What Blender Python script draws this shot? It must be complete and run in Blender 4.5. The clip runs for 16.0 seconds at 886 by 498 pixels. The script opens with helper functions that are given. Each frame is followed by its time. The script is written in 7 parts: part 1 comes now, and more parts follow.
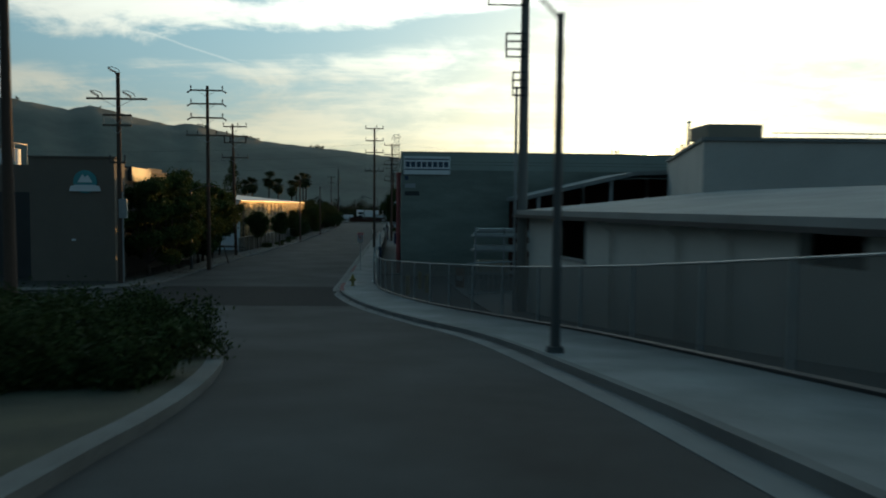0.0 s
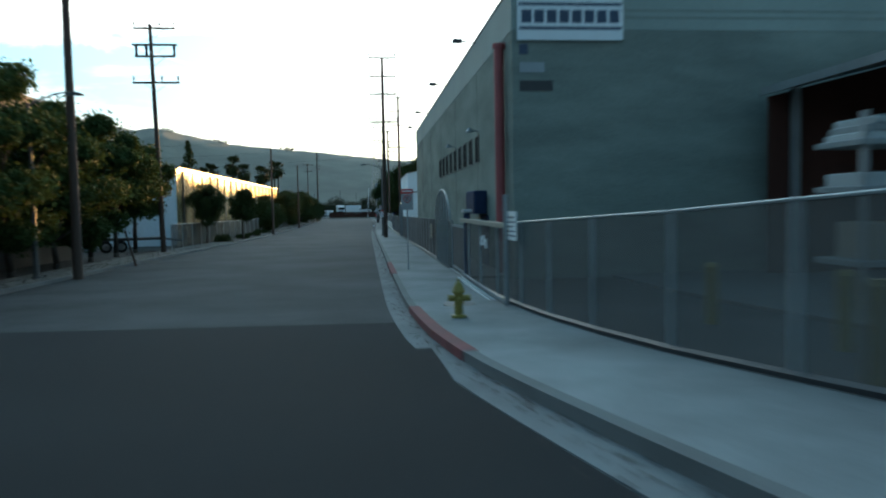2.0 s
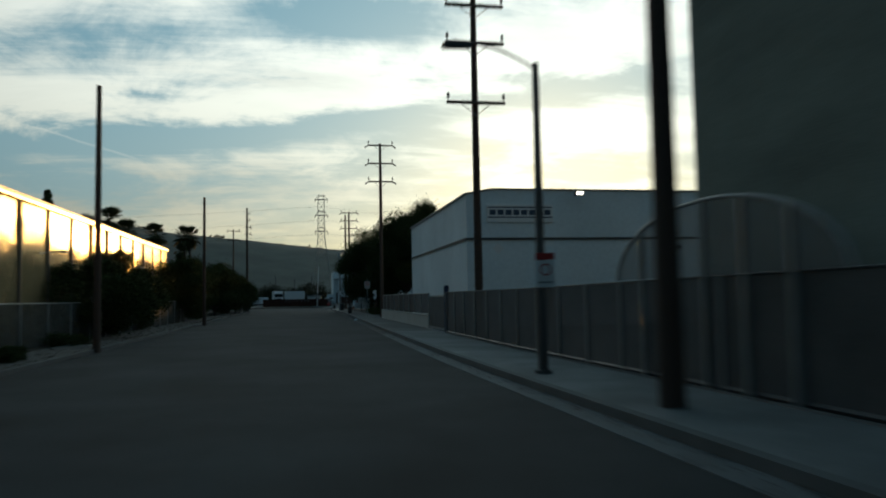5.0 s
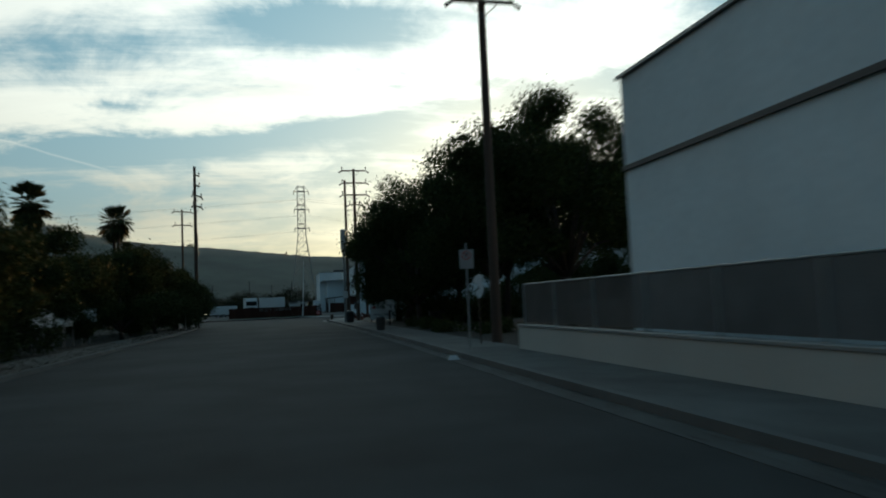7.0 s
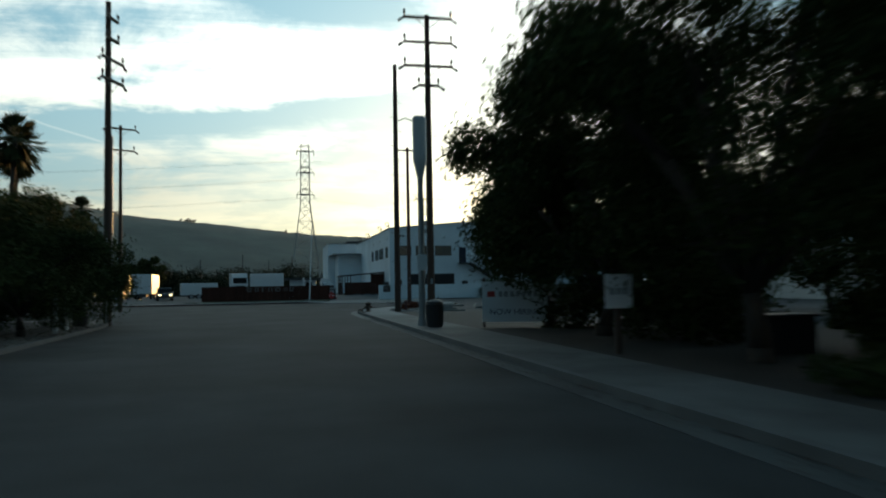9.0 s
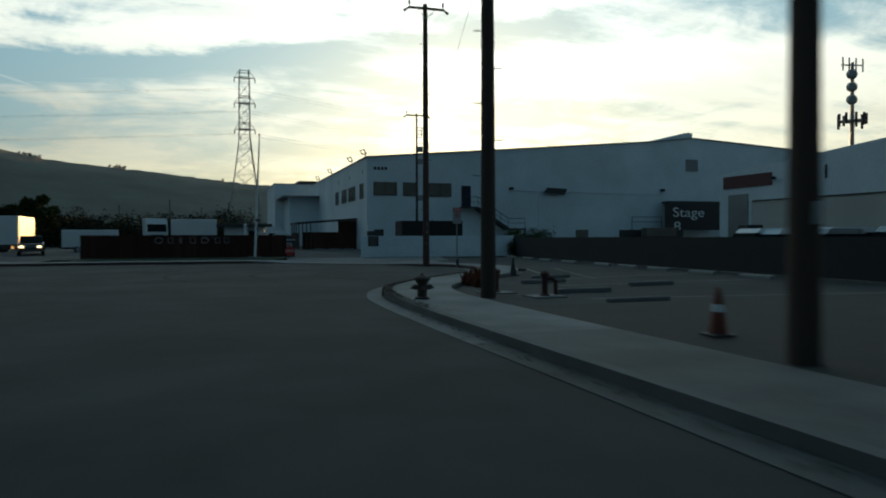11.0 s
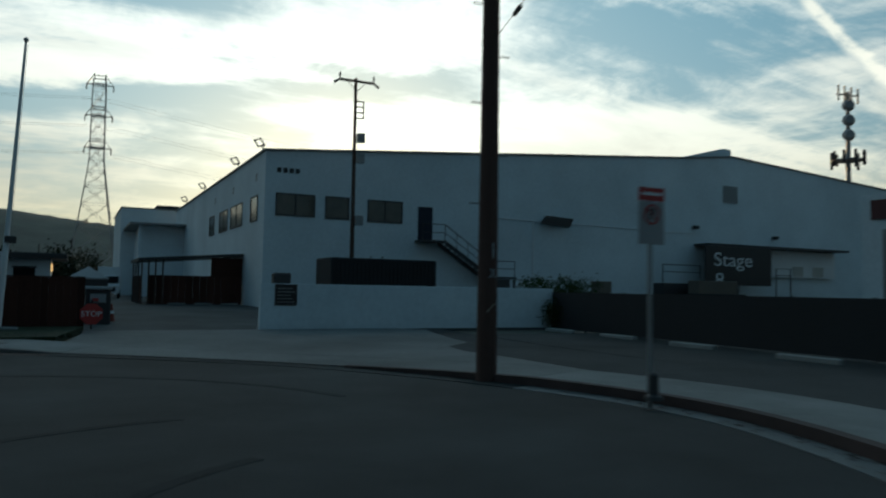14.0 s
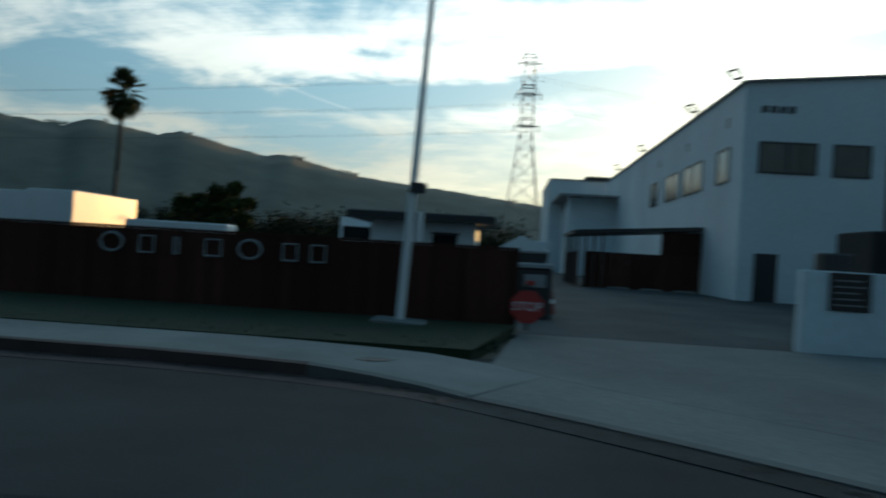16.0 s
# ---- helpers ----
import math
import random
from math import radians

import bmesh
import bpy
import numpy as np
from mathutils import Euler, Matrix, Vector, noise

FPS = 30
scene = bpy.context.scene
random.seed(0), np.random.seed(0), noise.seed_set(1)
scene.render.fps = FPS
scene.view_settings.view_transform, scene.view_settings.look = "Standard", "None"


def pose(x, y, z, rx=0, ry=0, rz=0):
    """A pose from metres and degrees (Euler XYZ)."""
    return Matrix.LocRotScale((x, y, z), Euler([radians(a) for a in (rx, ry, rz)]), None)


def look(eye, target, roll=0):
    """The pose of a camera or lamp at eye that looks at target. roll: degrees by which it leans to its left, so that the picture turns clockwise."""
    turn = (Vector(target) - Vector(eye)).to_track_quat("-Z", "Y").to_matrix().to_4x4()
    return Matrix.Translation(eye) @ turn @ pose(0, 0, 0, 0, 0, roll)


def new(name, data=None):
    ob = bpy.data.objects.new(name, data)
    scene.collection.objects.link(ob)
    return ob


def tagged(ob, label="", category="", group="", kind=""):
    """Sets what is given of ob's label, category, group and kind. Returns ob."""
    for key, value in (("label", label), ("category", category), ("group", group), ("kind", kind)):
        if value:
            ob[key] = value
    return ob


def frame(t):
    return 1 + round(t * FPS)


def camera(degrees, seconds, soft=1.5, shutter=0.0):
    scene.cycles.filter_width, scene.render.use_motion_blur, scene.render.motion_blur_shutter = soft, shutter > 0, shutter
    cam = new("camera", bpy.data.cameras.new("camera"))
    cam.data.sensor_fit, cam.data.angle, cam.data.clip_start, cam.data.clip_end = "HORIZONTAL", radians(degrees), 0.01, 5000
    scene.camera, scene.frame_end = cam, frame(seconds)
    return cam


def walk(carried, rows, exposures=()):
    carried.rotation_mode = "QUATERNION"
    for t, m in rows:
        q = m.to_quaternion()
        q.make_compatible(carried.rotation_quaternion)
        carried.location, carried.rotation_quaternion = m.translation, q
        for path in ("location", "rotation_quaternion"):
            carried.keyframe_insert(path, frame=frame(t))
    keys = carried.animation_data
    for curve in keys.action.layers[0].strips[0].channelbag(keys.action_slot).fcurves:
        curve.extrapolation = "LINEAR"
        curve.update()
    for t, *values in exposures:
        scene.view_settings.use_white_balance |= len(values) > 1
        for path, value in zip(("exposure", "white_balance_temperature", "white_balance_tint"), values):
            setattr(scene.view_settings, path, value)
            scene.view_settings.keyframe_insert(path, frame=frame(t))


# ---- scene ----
cam = camera(61.6, 16.0, 1.9, 0.5)
PATH = [
    (0, (3.611, -1.858, 5.876), (3.742, 0.134, 5.76), 0.5),
    (0.5, (2.903, 5.802, 5.048), (2.989, 7.798, 4.956), 0.6),
    (1, (1.808, 14.296, 4.215), (1.933, 16.282, 4.014), 1.2),
    (1.5, (0.47, 22.886, 3.395), (0.554, 24.883, 3.333), -0.8),
    (2, (-0.754, 31.644, 2.869), (-0.552, 33.63, 2.755), -1.1),
    (2.5, (-1.806, 41.197, 2.32), (-1.615, 43.186, 2.25), -2.1),
    (3, (-2.568, 50.318, 1.98), (-2.318, 52.302, 1.966), -1.1),
    (3.5, (-3.123, 59.637, 1.91), (-2.789, 61.608, 1.862), -0.5),
    (4, (-3.629, 69.0, 1.907), (-3.269, 70.968, 1.915), 0.4),
    (4.5, (-3.919, 78.778, 1.859), (-3.577, 80.746, 1.96), -0.8),
    (5, (-4.159, 88.735, 1.806), (-3.777, 90.694, 1.933), -1.1),
    (7.5, (-4.325, 138.94, 1.588), (-3.878, 140.884, 1.729), -2.4),
    (8, (-4.195, 148.571, 1.605), (-3.725, 150.513, 1.692), -1.2),
    (8.5, (-4.127, 157.075, 1.706), (-3.698, 159.025, 1.83), -0.8),
    (9, (-3.956, 165.593, 1.719), (-3.514, 167.542, 1.813), -1.0),
    (11.5, (-2.961, 199.091, 1.573), (-2.286, 200.973, 1.532), -0.5),
    (12, (-2.521, 204.454, 1.567), (-1.762, 206.304, 1.557), -1.2),
    (12.5, (-1.618, 209.123, 1.708), (-0.823, 210.957, 1.789), -1.5),
    (13, (-0.61, 213.583, 1.642), (0.279, 215.369, 1.782), -1.4),
    (13.5, (0.436, 217.632, 1.582), (1.362, 219.394, 1.773), 0.2),
    (14, (1.456, 221.172, 1.604), (2.344, 222.961, 1.712), 1.0),
    (14.5, (2.184, 224.38, 1.594), (2.939, 226.231, 1.666), 2.6),
    (15, (2.54, 227.115, 1.56), (3.117, 229.03, 1.595), 3.0),
    (15.5, (2.287, 229.679, 1.558), (2.524, 231.663, 1.631), 2.6),
    (16, (1.469, 231.79, 1.594), (1.308, 233.783, 1.607), 3.4),
]
# seconds, stops, kelvin
EXPOSURES = [
    (0, 0.38, 6970), (0.5, 0.75, 6950), (1, 1.25, 6850), (1.5, 1.82, 6470), (2, 1.95, 6420), (2.5, 1.75, 6420), (3, 1.4, 6550), (3.5, 1.05, 6600),
    (4, 0.95, 6930), (4.5, 0.4, 7000), (5, -0.02, 7000), (7.5, 0.3, 7000), (8, 0.45, 7000), (8.5, 0.5, 7080), (9, 0.55, 7050),
    (11.5, 0.1, 6910), (12, 0.28, 6910), (12.5, 0.30, 6960), (13, -0.28, 6950), (13.5, -0.32, 6980), (14, 0.06, 6830), (14.5, 0.38, 6760),
    (15, 0.63, 6660), (15.5, 0.72, 6620), (16, 0.5, 6550)]
walk(cam, [(t, look(eye, target, roll)) for t, eye, target, roll in PATH],
     [(t, stops, kelvin, 5) for t, stops, kelvin in EXPOSURES])

# ---- world, sun, exposure ----
SUN_AZ, SUN_EL = 19.1, 4.3          # degrees east of the street's line, above the horizon
sun_dir = Vector((math.sin(radians(SUN_AZ)) * math.cos(radians(SUN_EL)),
                  math.cos(radians(SUN_AZ)) * math.cos(radians(SUN_EL)), math.sin(radians(SUN_EL))))
world = bpy.data.worlds.new("dusk_sky")
scene.world = world
world.use_nodes = True


def build_sky(nt):
    n, l = nt.nodes, nt.links
    n.clear()
    out = n.new("ShaderNodeOutputWorld")
    bg = n.new("ShaderNodeBackground")
    sky = n.new("ShaderNodeTexSky")
    sky.sky_type, sky.sun_disc = "NISHITA", False
    sky.sun_elevation, sky.sun_rotation = radians(SUN_EL + 5), radians(SUN_AZ)
    sky.air_density, sky.dust_density, sky.ozone_density = 1.0, 1.6, 1.6
    co = n.new("ShaderNodeTexCoord")
    sep = n.new("ShaderNodeSeparateXYZ")
    l.new(co.outputs["Generated"], sep.inputs[0])

    def math_node(op, a, b=None, clamp=False):
        m = n.new("ShaderNodeMath")
        m.operation, m.use_clamp = op, clamp
        for i, v in enumerate((a, b)):
            if v is None:
                continue
            if isinstance(v, (int, float)):
                m.inputs[i].default_value = v
            else:
                l.new(v, m.inputs[i])
        return m.outputs[0]

    # the cloud sheet lies on a plane overhead
    zc = math_node("ADD", math_node("MAXIMUM", sep.outputs[2], 0.0), 0.16)
    comb = n.new("ShaderNodeCombineXYZ")
    l.new(math_node("DIVIDE", sep.outputs[0], zc), comb.inputs[0])
    l.new(math_node("DIVIDE", sep.outputs[1], zc), comb.inputs[1])

    def cloud(scale, sx, sy, rot, detail, rough, shift, lo=None, hi=None):
        mp = n.new("ShaderNodeMapping")
        mp.inputs["Scale"].default_value = (sx, sy, 1)
        mp.inputs["Rotation"].default_value = (0, 0, radians(rot))
        mp.inputs["Location"].default_value = (shift, shift * 0.7, 0)
        l.new(comb.outputs[0], mp.inputs[0])
        tx = n.new("ShaderNodeTexNoise")
        tx.inputs["Scale"].default_value = scale
        tx.inputs["Detail"].default_value = detail
        tx.inputs["Roughness"].default_value = rough
        tx.inputs["Distortion"].default_value = 0.6
        l.new(mp.outputs[0], tx.inputs[0])
        return tx.outputs[0] if lo is None else ramp(tx.outputs[0], lo, hi)

    def ramp(value, lo, hi):
        m = n.new("ShaderNodeMapRange")
        m.interpolation_type = "SMOOTHSTEP"
        m.inputs[1].default_value, m.inputs[2].default_value = lo, hi
        l.new(value, m.inputs[0])
        return m.outputs[0]

    # bearing and height of a point of the sky, in degrees
    bearing = math_node("MULTIPLY", math_node("ARCTAN2", sep.outputs[0], sep.outputs[1]), 57.2958)
    rise = math_node("MULTIPLY", math_node("ARCSINE", sep.outputs[2]), 57.2958)

    def bank(az, el, wide_by, high_by, tilt, weight, warp):
        """A soft, slanting bank of cloud (weight above 0) or of open sky (below 0)."""
        da = math_node("SUBTRACT", bearing, az)
        de = math_node("SUBTRACT", math_node("SUBTRACT", math_node("ADD", rise, warp), el), math_node("MULTIPLY", da, tilt))
        da, de = math_node("DIVIDE", da, wide_by), math_node("DIVIDE", de, high_by)
        q = math_node("ADD", math_node("MULTIPLY", da, da), math_node("MULTIPLY", de, de))
        return math_node("MULTIPLY", math_node("EXPONENT", math_node("MULTIPLY", q, -1.0)), weight)

    soft = cloud(0.60, 0.85, 1.0, 28, 8, 0.58, CLOUD_SHIFT)
    wisp = cloud(1.9, 0.9, 0.9, 34, 11, 0.64, 3.1)
    streak = cloud(1.1, 0.35, 2.4, 14, 9, 0.62, 9.4)
    puff = ramp(wisp, 0.46, 0.64)
    shade = cloud(1.3, 0.6, 1.5, 20, 8, 0.6, 5.3, 0.42, 0.70)
    warp = math_node("ADD", math_node("MULTIPLY", math_node("SUBTRACT", soft, 0.5), 4.0), math_node("MULTIPLY", math_node("SUBTRACT", wisp, 0.5), 3.0))
    body = math_node("MULTIPLY", math_node("SUBTRACT", wisp, 0.5), 1.5)
    body = math_node("ADD", body, math_node("MULTIPLY", math_node("SUBTRACT", streak, 0.5), 1.3))
    body = math_node("ADD", body, math_node("MULTIPLY", math_node("SUBTRACT", soft, 0.5), 0.5))
    fine = cloud(6.0, 0.8, 1.0, 30, 8, 0.62, 6.2)
    body = math_node("ADD", body, math_node("MULTIPLY", math_node("SUBTRACT", fine, 0.5), 0.55))
    body = math_node("ADD", body, 0.56)
    for row in BANKS:
        body = math_node("ADD", body, bank(*row, warp))
    # the clouds thin out overhead
    body = math_node("SUBTRACT", body, math_node("MULTIPLY", ramp(rise, 24.0, 55.0), 0.34))
    cover = ramp(body, 0.24, 0.78)

    # glow of the low sun through the thin cloud
    dot = n.new("ShaderNodeVectorMath")
    dot.operation = "DOT_PRODUCT"
    l.new(co.outputs["Generated"], dot.inputs[0])
    dot.inputs[1].default_value = sun_dir
    d0 = math_node("MAXIMUM", dot.outputs["Value"], 0.0)
    wide = math_node("POWER", math_node("ADD", math_node("MULTIPLY", dot.outputs["Value"], 0.5), 0.5), 3.6)
    near = math_node("POWER", d0, 60.0)

    def mix(kind, fac, a, b):
        m = n.new("ShaderNodeMix")
        m.data_type, m.blend_type = "RGBA", kind
        for sock, v in ((m.inputs[0], fac), (m.inputs[6], a), (m.inputs[7], b)):
            if isinstance(v, (int, float)):
                sock.default_value = v
            elif isinstance(v, tuple):
                sock.default_value = v
            else:
                l.new(v, sock)
        return m.outputs[2]

    def scaled(colour, value):
        m = n.new("ShaderNodeVectorMath")
        m.operation = "SCALE"
        if isinstance(colour, tuple):
            m.inputs[0].default_value = colour[:3]
        else:
            l.new(colour, m.inputs[0])
        if isinstance(value, (int, float)):
            m.inputs[3].default_value = value
        else:
            l.new(value, m.inputs[3])
        return m.outputs[0]

    # open sky: deep blue behind, paler and greener towards the sun
    clear = scaled(sky.outputs[0], SKY_STRENGTH)
    clear = mix("ADD", 1.0, clear, (0.017, 0.063, 0.108, 1))
    clear = mix("ADD", 1.0, clear, scaled((0.13, 0.30, 0.40, 1), wide))
    # clouds: white overhead with grey undersides, cream and yellow low down
    up = math_node("MAXIMUM", sep.outputs[2], 0.0)
    low = math_node("POWER", math_node("SUBTRACT", 1.0, up), 6.0)
    tone = mix("MIX", low, (0.95, 1.0, 0.99, 1), (1.0, 0.90, 0.60, 1))
    amount = math_node("ADD", math_node("MULTIPLY", wide, 1.12), math_node("MULTIPLY", near, 1.0))
    amount = math_node("MULTIPLY", amount, math_node("SUBTRACT", 1.0, math_node("MULTIPLY", shade, 0.22)))
    # a greyer, thicker veil low over the hills, away from the sun
    grey = math_node("ADD", 1.0, bank(-18, 7.5, 24, 4.2, 0.0, -0.46, 0.0))
    amount = math_node("MULTIPLY", amount, grey)
    both = mix("MIX", cover, clear, mix("ADD", 1.0, scaled(tone, amount), (0.078, 0.135, 0.180, 1)))
    # thin yellow haze over the hills
    haze = scaled((1.0, 0.83, 0.40, 1), math_node("ADD", math_node("MULTIPLY", wide, 0.72), math_node("MULTIPLY", near, 0.9)))
    haze = scaled(haze, grey)
    both = mix("MIX", math_node("MULTIPLY", math_node("POWER", math_node("SUBTRACT", 1.0, up), 9.0), 0.85), both, haze)
    # a vapour trail low in the east
    d1, d2 = Vector((0.7513, 0.5670, 0.3376)).normalized(), Vector((0.8221, 0.5176, 0.2371)).normalized()

    def dotted(v):
        m = n.new("ShaderNodeVectorMath")
        m.operation = "DOT_PRODUCT"
        l.new(co.outputs["Generated"], m.inputs[0])
        m.inputs[1].default_value = v
        return m.outputs["Value"]

    wobble = math_node("ADD", math_node("MULTIPLY", math_node("SUBTRACT", puff, 0.5), 0.006), math_node("MULTIPLY", math_node("SUBTRACT", fine, 0.5), 0.014))
    across = math_node("ABSOLUTE", math_node("ADD", dotted(d1.cross(d2).normalized()), wobble))
    trail = math_node("MULTIPLY", ramp(across, 0.0095, 0.002), ramp(dotted((d1 + d2).normalized()), 0.9962, 0.9980))
    trail = math_node("MULTIPLY", trail, math_node("ADD", 0.35, math_node("MULTIPLY", ramp(fine, 0.36, 0.56), 0.65)))
    both = mix("MIX", math_node("MULTIPLY", trail, 0.75), both, (1.02, 1.04, 0.96, 1))
    # a fainter one in the west
    d3, d4 = Vector((-0.3072, 0.9287, 0.2079)).normalized(), Vector((-0.1991, 0.9634, 0.1788)).normalized()
    thin = math_node("ABSOLUTE", math_node("ADD", dotted(d3.cross(d4).normalized()), math_node("MULTIPLY", wobble, 0.3)))
    faint = math_node("MULTIPLY", ramp(thin, 0.0020, 0.0004), ramp(dotted((d3 + d4).normalized()), 0.9970, 0.9990))
    both = mix("MIX", math_node("MULTIPLY", faint, 0.17), both, (0.80, 0.83, 0.80, 1))
    # the sun itself, half veiled, with its small bright halo
    disc = math_node("ADD", math_node("MULTIPLY", ramp(dot.outputs["Value"], 0.99990, 0.99997), 25.0), math_node("MULTIPLY", math_node("POWER", d0, 3000.0), 2.5))
    both = mix("ADD", 1.0, both, scaled((1.0, 0.80, 0.45, 1), disc))
    l.new(both, bg.inputs[0])
    bg.inputs[1].default_value = 1.0
    l.new(bg.outputs[0], out.inputs[0])


CLOUD_SHIFT, SKY_STRENGTH = 1.7, 0.022
# bearing, height, half width, half height, slant, weight
BANKS = ((-6, 12.2, 24, 1.1, 0.09, -0.55), (22, 15.6, 8, 1.0, 0.10, -0.30), (-11, 14.3, 8, 0.8, 0.20, -0.12), (4, 21.0, 7, 1.4, 0.0, -0.40),
         (43, 18.0, 10, 2.6, -0.10, -0.50), (42, 14.6, 6, 0.8, 0.0, -0.25), (-33, 11.0, 7, 2.2, 0.1, -0.30), (-2.7, 16.5, 4.0, 0.8, 0.1, -0.13),
         (12, 17.4, 17, 2.0, 0.04, 0.40), (-19, 14.2, 8, 1.0, 0.15, 0.40), (-26, 8.6, 4, 0.5, 0.0, 0.25), (35, 11.5, 16, 1.6, -0.05, 0.30), (-8, 8.0, 16, 1.2, 0.0, -0.12))
build_sky(world.node_tree)

sun = new("sun", bpy.data.lights.new("sun", "SUN"))
sun.data.energy, sun.data.angle, sun.data.color = 2.4, radians(0.6), (1.0, 0.55, 0.20)
sun.matrix_world = look((0, 0, 60), Vector((0, 0, 60)) - sun_dir)

# ---- materials ----


def material(name, colour, rough=0.8, vary=0.25, scale=1.0, bump=0.15, metal=0.0, fine=18.0, second=None, alpha=1.0,
             spec=0.5, per_object=0.0, stretch=(1, 1, 1)):
    """A surface with broad stains, fine grain and relief, at world size."""
    m = bpy.data.materials.new(name)
    m.use_nodes = True
    n, l = m.node_tree.nodes, m.node_tree.links
    b = n["Principled BSDF"]
    pos = n.new("ShaderNodeNewGeometry").outputs["Position"]
    mp = n.new("ShaderNodeMapping")
    mp.inputs["Scale"].default_value = stretch
    l.new(pos, mp.inputs[0])

    def tex(s, d, r):
        t = n.new("ShaderNodeTexNoise")
        t.inputs["Scale"].default_value, t.inputs["Detail"].default_value, t.inputs["Roughness"].default_value = s, d, r
        l.new(mp.outputs[0], t.inputs[0])
        return t.outputs[0]

    broad, grain = tex(0.35 * scale, 6, 0.6), tex(fine * scale, 4, 0.6)
    add = n.new("ShaderNodeMath")
    add.operation = "MULTIPLY_ADD"
    l.new(grain, add.inputs[0])
    add.inputs[1].default_value = 0.45
    l.new(broad, add.inputs[2])
    ramp = n.new("ShaderNodeValToRGB")
    c = tuple(colour)
    dark = tuple(v * (1 - vary) for v in c)
    light = tuple(min(1, v * (1 + vary)) for v in (second or c))
    ramp.color_ramp.elements[0].position, ramp.color_ramp.elements[1].position = 0.45, 1.0
    ramp.color_ramp.elements[0].color, ramp.color_ramp.elements[1].color = (*dark, 1), (*light, 1)
    l.new(add.outputs[0], ramp.inputs[0])
    col = ramp.outputs[0]
    if per_object:
        info = n.new("ShaderNodeObjectInfo")
        hsv = n.new("ShaderNodeHueSaturation")
        mr = n.new("ShaderNodeMapRange")
        mr.inputs[3].default_value, mr.inputs[4].default_value = 1 - per_object, 1 + per_object
        l.new(info.outputs["Random"], mr.inputs[0])
        l.new(mr.outputs[0], hsv.inputs["Value"])
        l.new(col, hsv.inputs["Color"])
        col = hsv.outputs[0]
    l.new(col, b.inputs["Base Color"])
    rr = n.new("ShaderNodeMapRange")
    rr.inputs[3].default_value, rr.inputs[4].default_value = max(0.02, rough - 0.12), min(1, rough + 0.12)
    l.new(broad, rr.inputs[0])
    l.new(rr.outputs[0], b.inputs["Roughness"])
    b.inputs["Metallic"].default_value = metal
    b.inputs["Specular IOR Level"].default_value = spec
    b.inputs["Alpha"].default_value = alpha
    if bump:
        bp = n.new("ShaderNodeBump")
        bp.inputs["Strength"].default_value, bp.inputs["Distance"].default_value = bump, 0.02
        l.new(grain, bp.inputs["Height"])
        l.new(bp.outputs[0], b.inputs["Normal"])
    return m


def glow_material(name, colour, strength):
    m = bpy.data.materials.new(name)
    m.use_nodes = True
    b = m.node_tree.nodes["Principled BSDF"]
    b.inputs["Base Color"].default_value = (0.8, 0.8, 0.75, 1)
    b.inputs["Emission Color"].default_value = (*colour, 1)
    b.inputs["Emission Strength"].default_value = strength
    return m


def leaf_material(name, colour, second, through_light=0.07):
    m = bpy.data.materials.new(name)
    m.use_nodes = True
    n, l = m.node_tree.nodes, m.node_tree.links
    b = n["Principled BSDF"]
    isl = n.new("ShaderNodeNewGeometry")
    ramp = n.new("ShaderNodeValToRGB")
    ramp.color_ramp.elements[0].color, ramp.color_ramp.elements[1].color = (*colour, 1), (*second, 1)
    l.new(isl.outputs["Random Per Island"], ramp.inputs[0])
    l.new(ramp.outputs[0], b.inputs["Base Color"])
    b.inputs["Roughness"].default_value = 0.75
    tr = n.new("ShaderNodeBsdfTranslucent")
    l.new(ramp.outputs[0], tr.inputs[0])
    mx = n.new("ShaderNodeMixShader")
    b.inputs["Specular IOR Level"].default_value = 0.08
    mx.inputs[0].default_value = through_light
    l.new(b.outputs[0], mx.inputs[1])
    l.new(tr.outputs[0], mx.inputs[2])
    l.new(mx.outputs[0], n["Material Output"].inputs[0])
    return m


ASPHALT = material("asphalt", (0.034, 0.037, 0.038), 0.93, 0.5, 0.8, 0.5, fine=60, second=(0.054, 0.056, 0.056), spec=0.2)
ASPHALT_DARK = material("dark_asphalt", (0.021, 0.022, 0.023), 0.95, 0.25, 1.0, 0.5, fine=60, spec=0.1)
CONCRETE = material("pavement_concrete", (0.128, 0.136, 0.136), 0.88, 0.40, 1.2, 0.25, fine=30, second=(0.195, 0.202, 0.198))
# darker versions of the pavement and gutter concrete
DARK_PAVEMENT = material("dark_pavement_concrete", (0.072, 0.075, 0.073), 0.92, 0.5, 1.1, 0.35, fine=24, second=(0.118, 0.120, 0.115))
DARK_GUTTER = material("dark_gutter_concrete", (0.050, 0.052, 0.051), 0.93, 0.5, 1.4, 0.4, fine=24, second=(0.085, 0.086, 0.083))
APRON = material("oil_stained_driveway_concrete", (0.105, 0.111, 0.112), 0.9, 0.50, 0.55, 0.3, fine=26, second=(0.150, 0.155, 0.153))
STOP_CONCRETE = material("pale_cast_concrete", (0.30, 0.30, 0.285), 0.88, 0.25, 2.0, 0.3, fine=25)
STOP_NEAR = material("worn_cast_concrete", (0.16, 0.16, 0.153), 0.9, 0.35, 2.0, 0.3, fine=25)
KERB = material("kerb_concrete", (0.115, 0.116, 0.113), 0.88, 0.35, 2.0, 0.3, fine=25)
RED_KERB = material("faded_red_kerb_paint", (0.16, 0.035, 0.035), 0.85, 0.45, 3.0, 0.2, fine=20)
TYREMARK = material("tyre_smeared_asphalt", (0.026, 0.027, 0.028), 0.95, 0.6, 2.0, 0.4, fine=40, spec=0.15, second=(0.036, 0.038, 0.039))
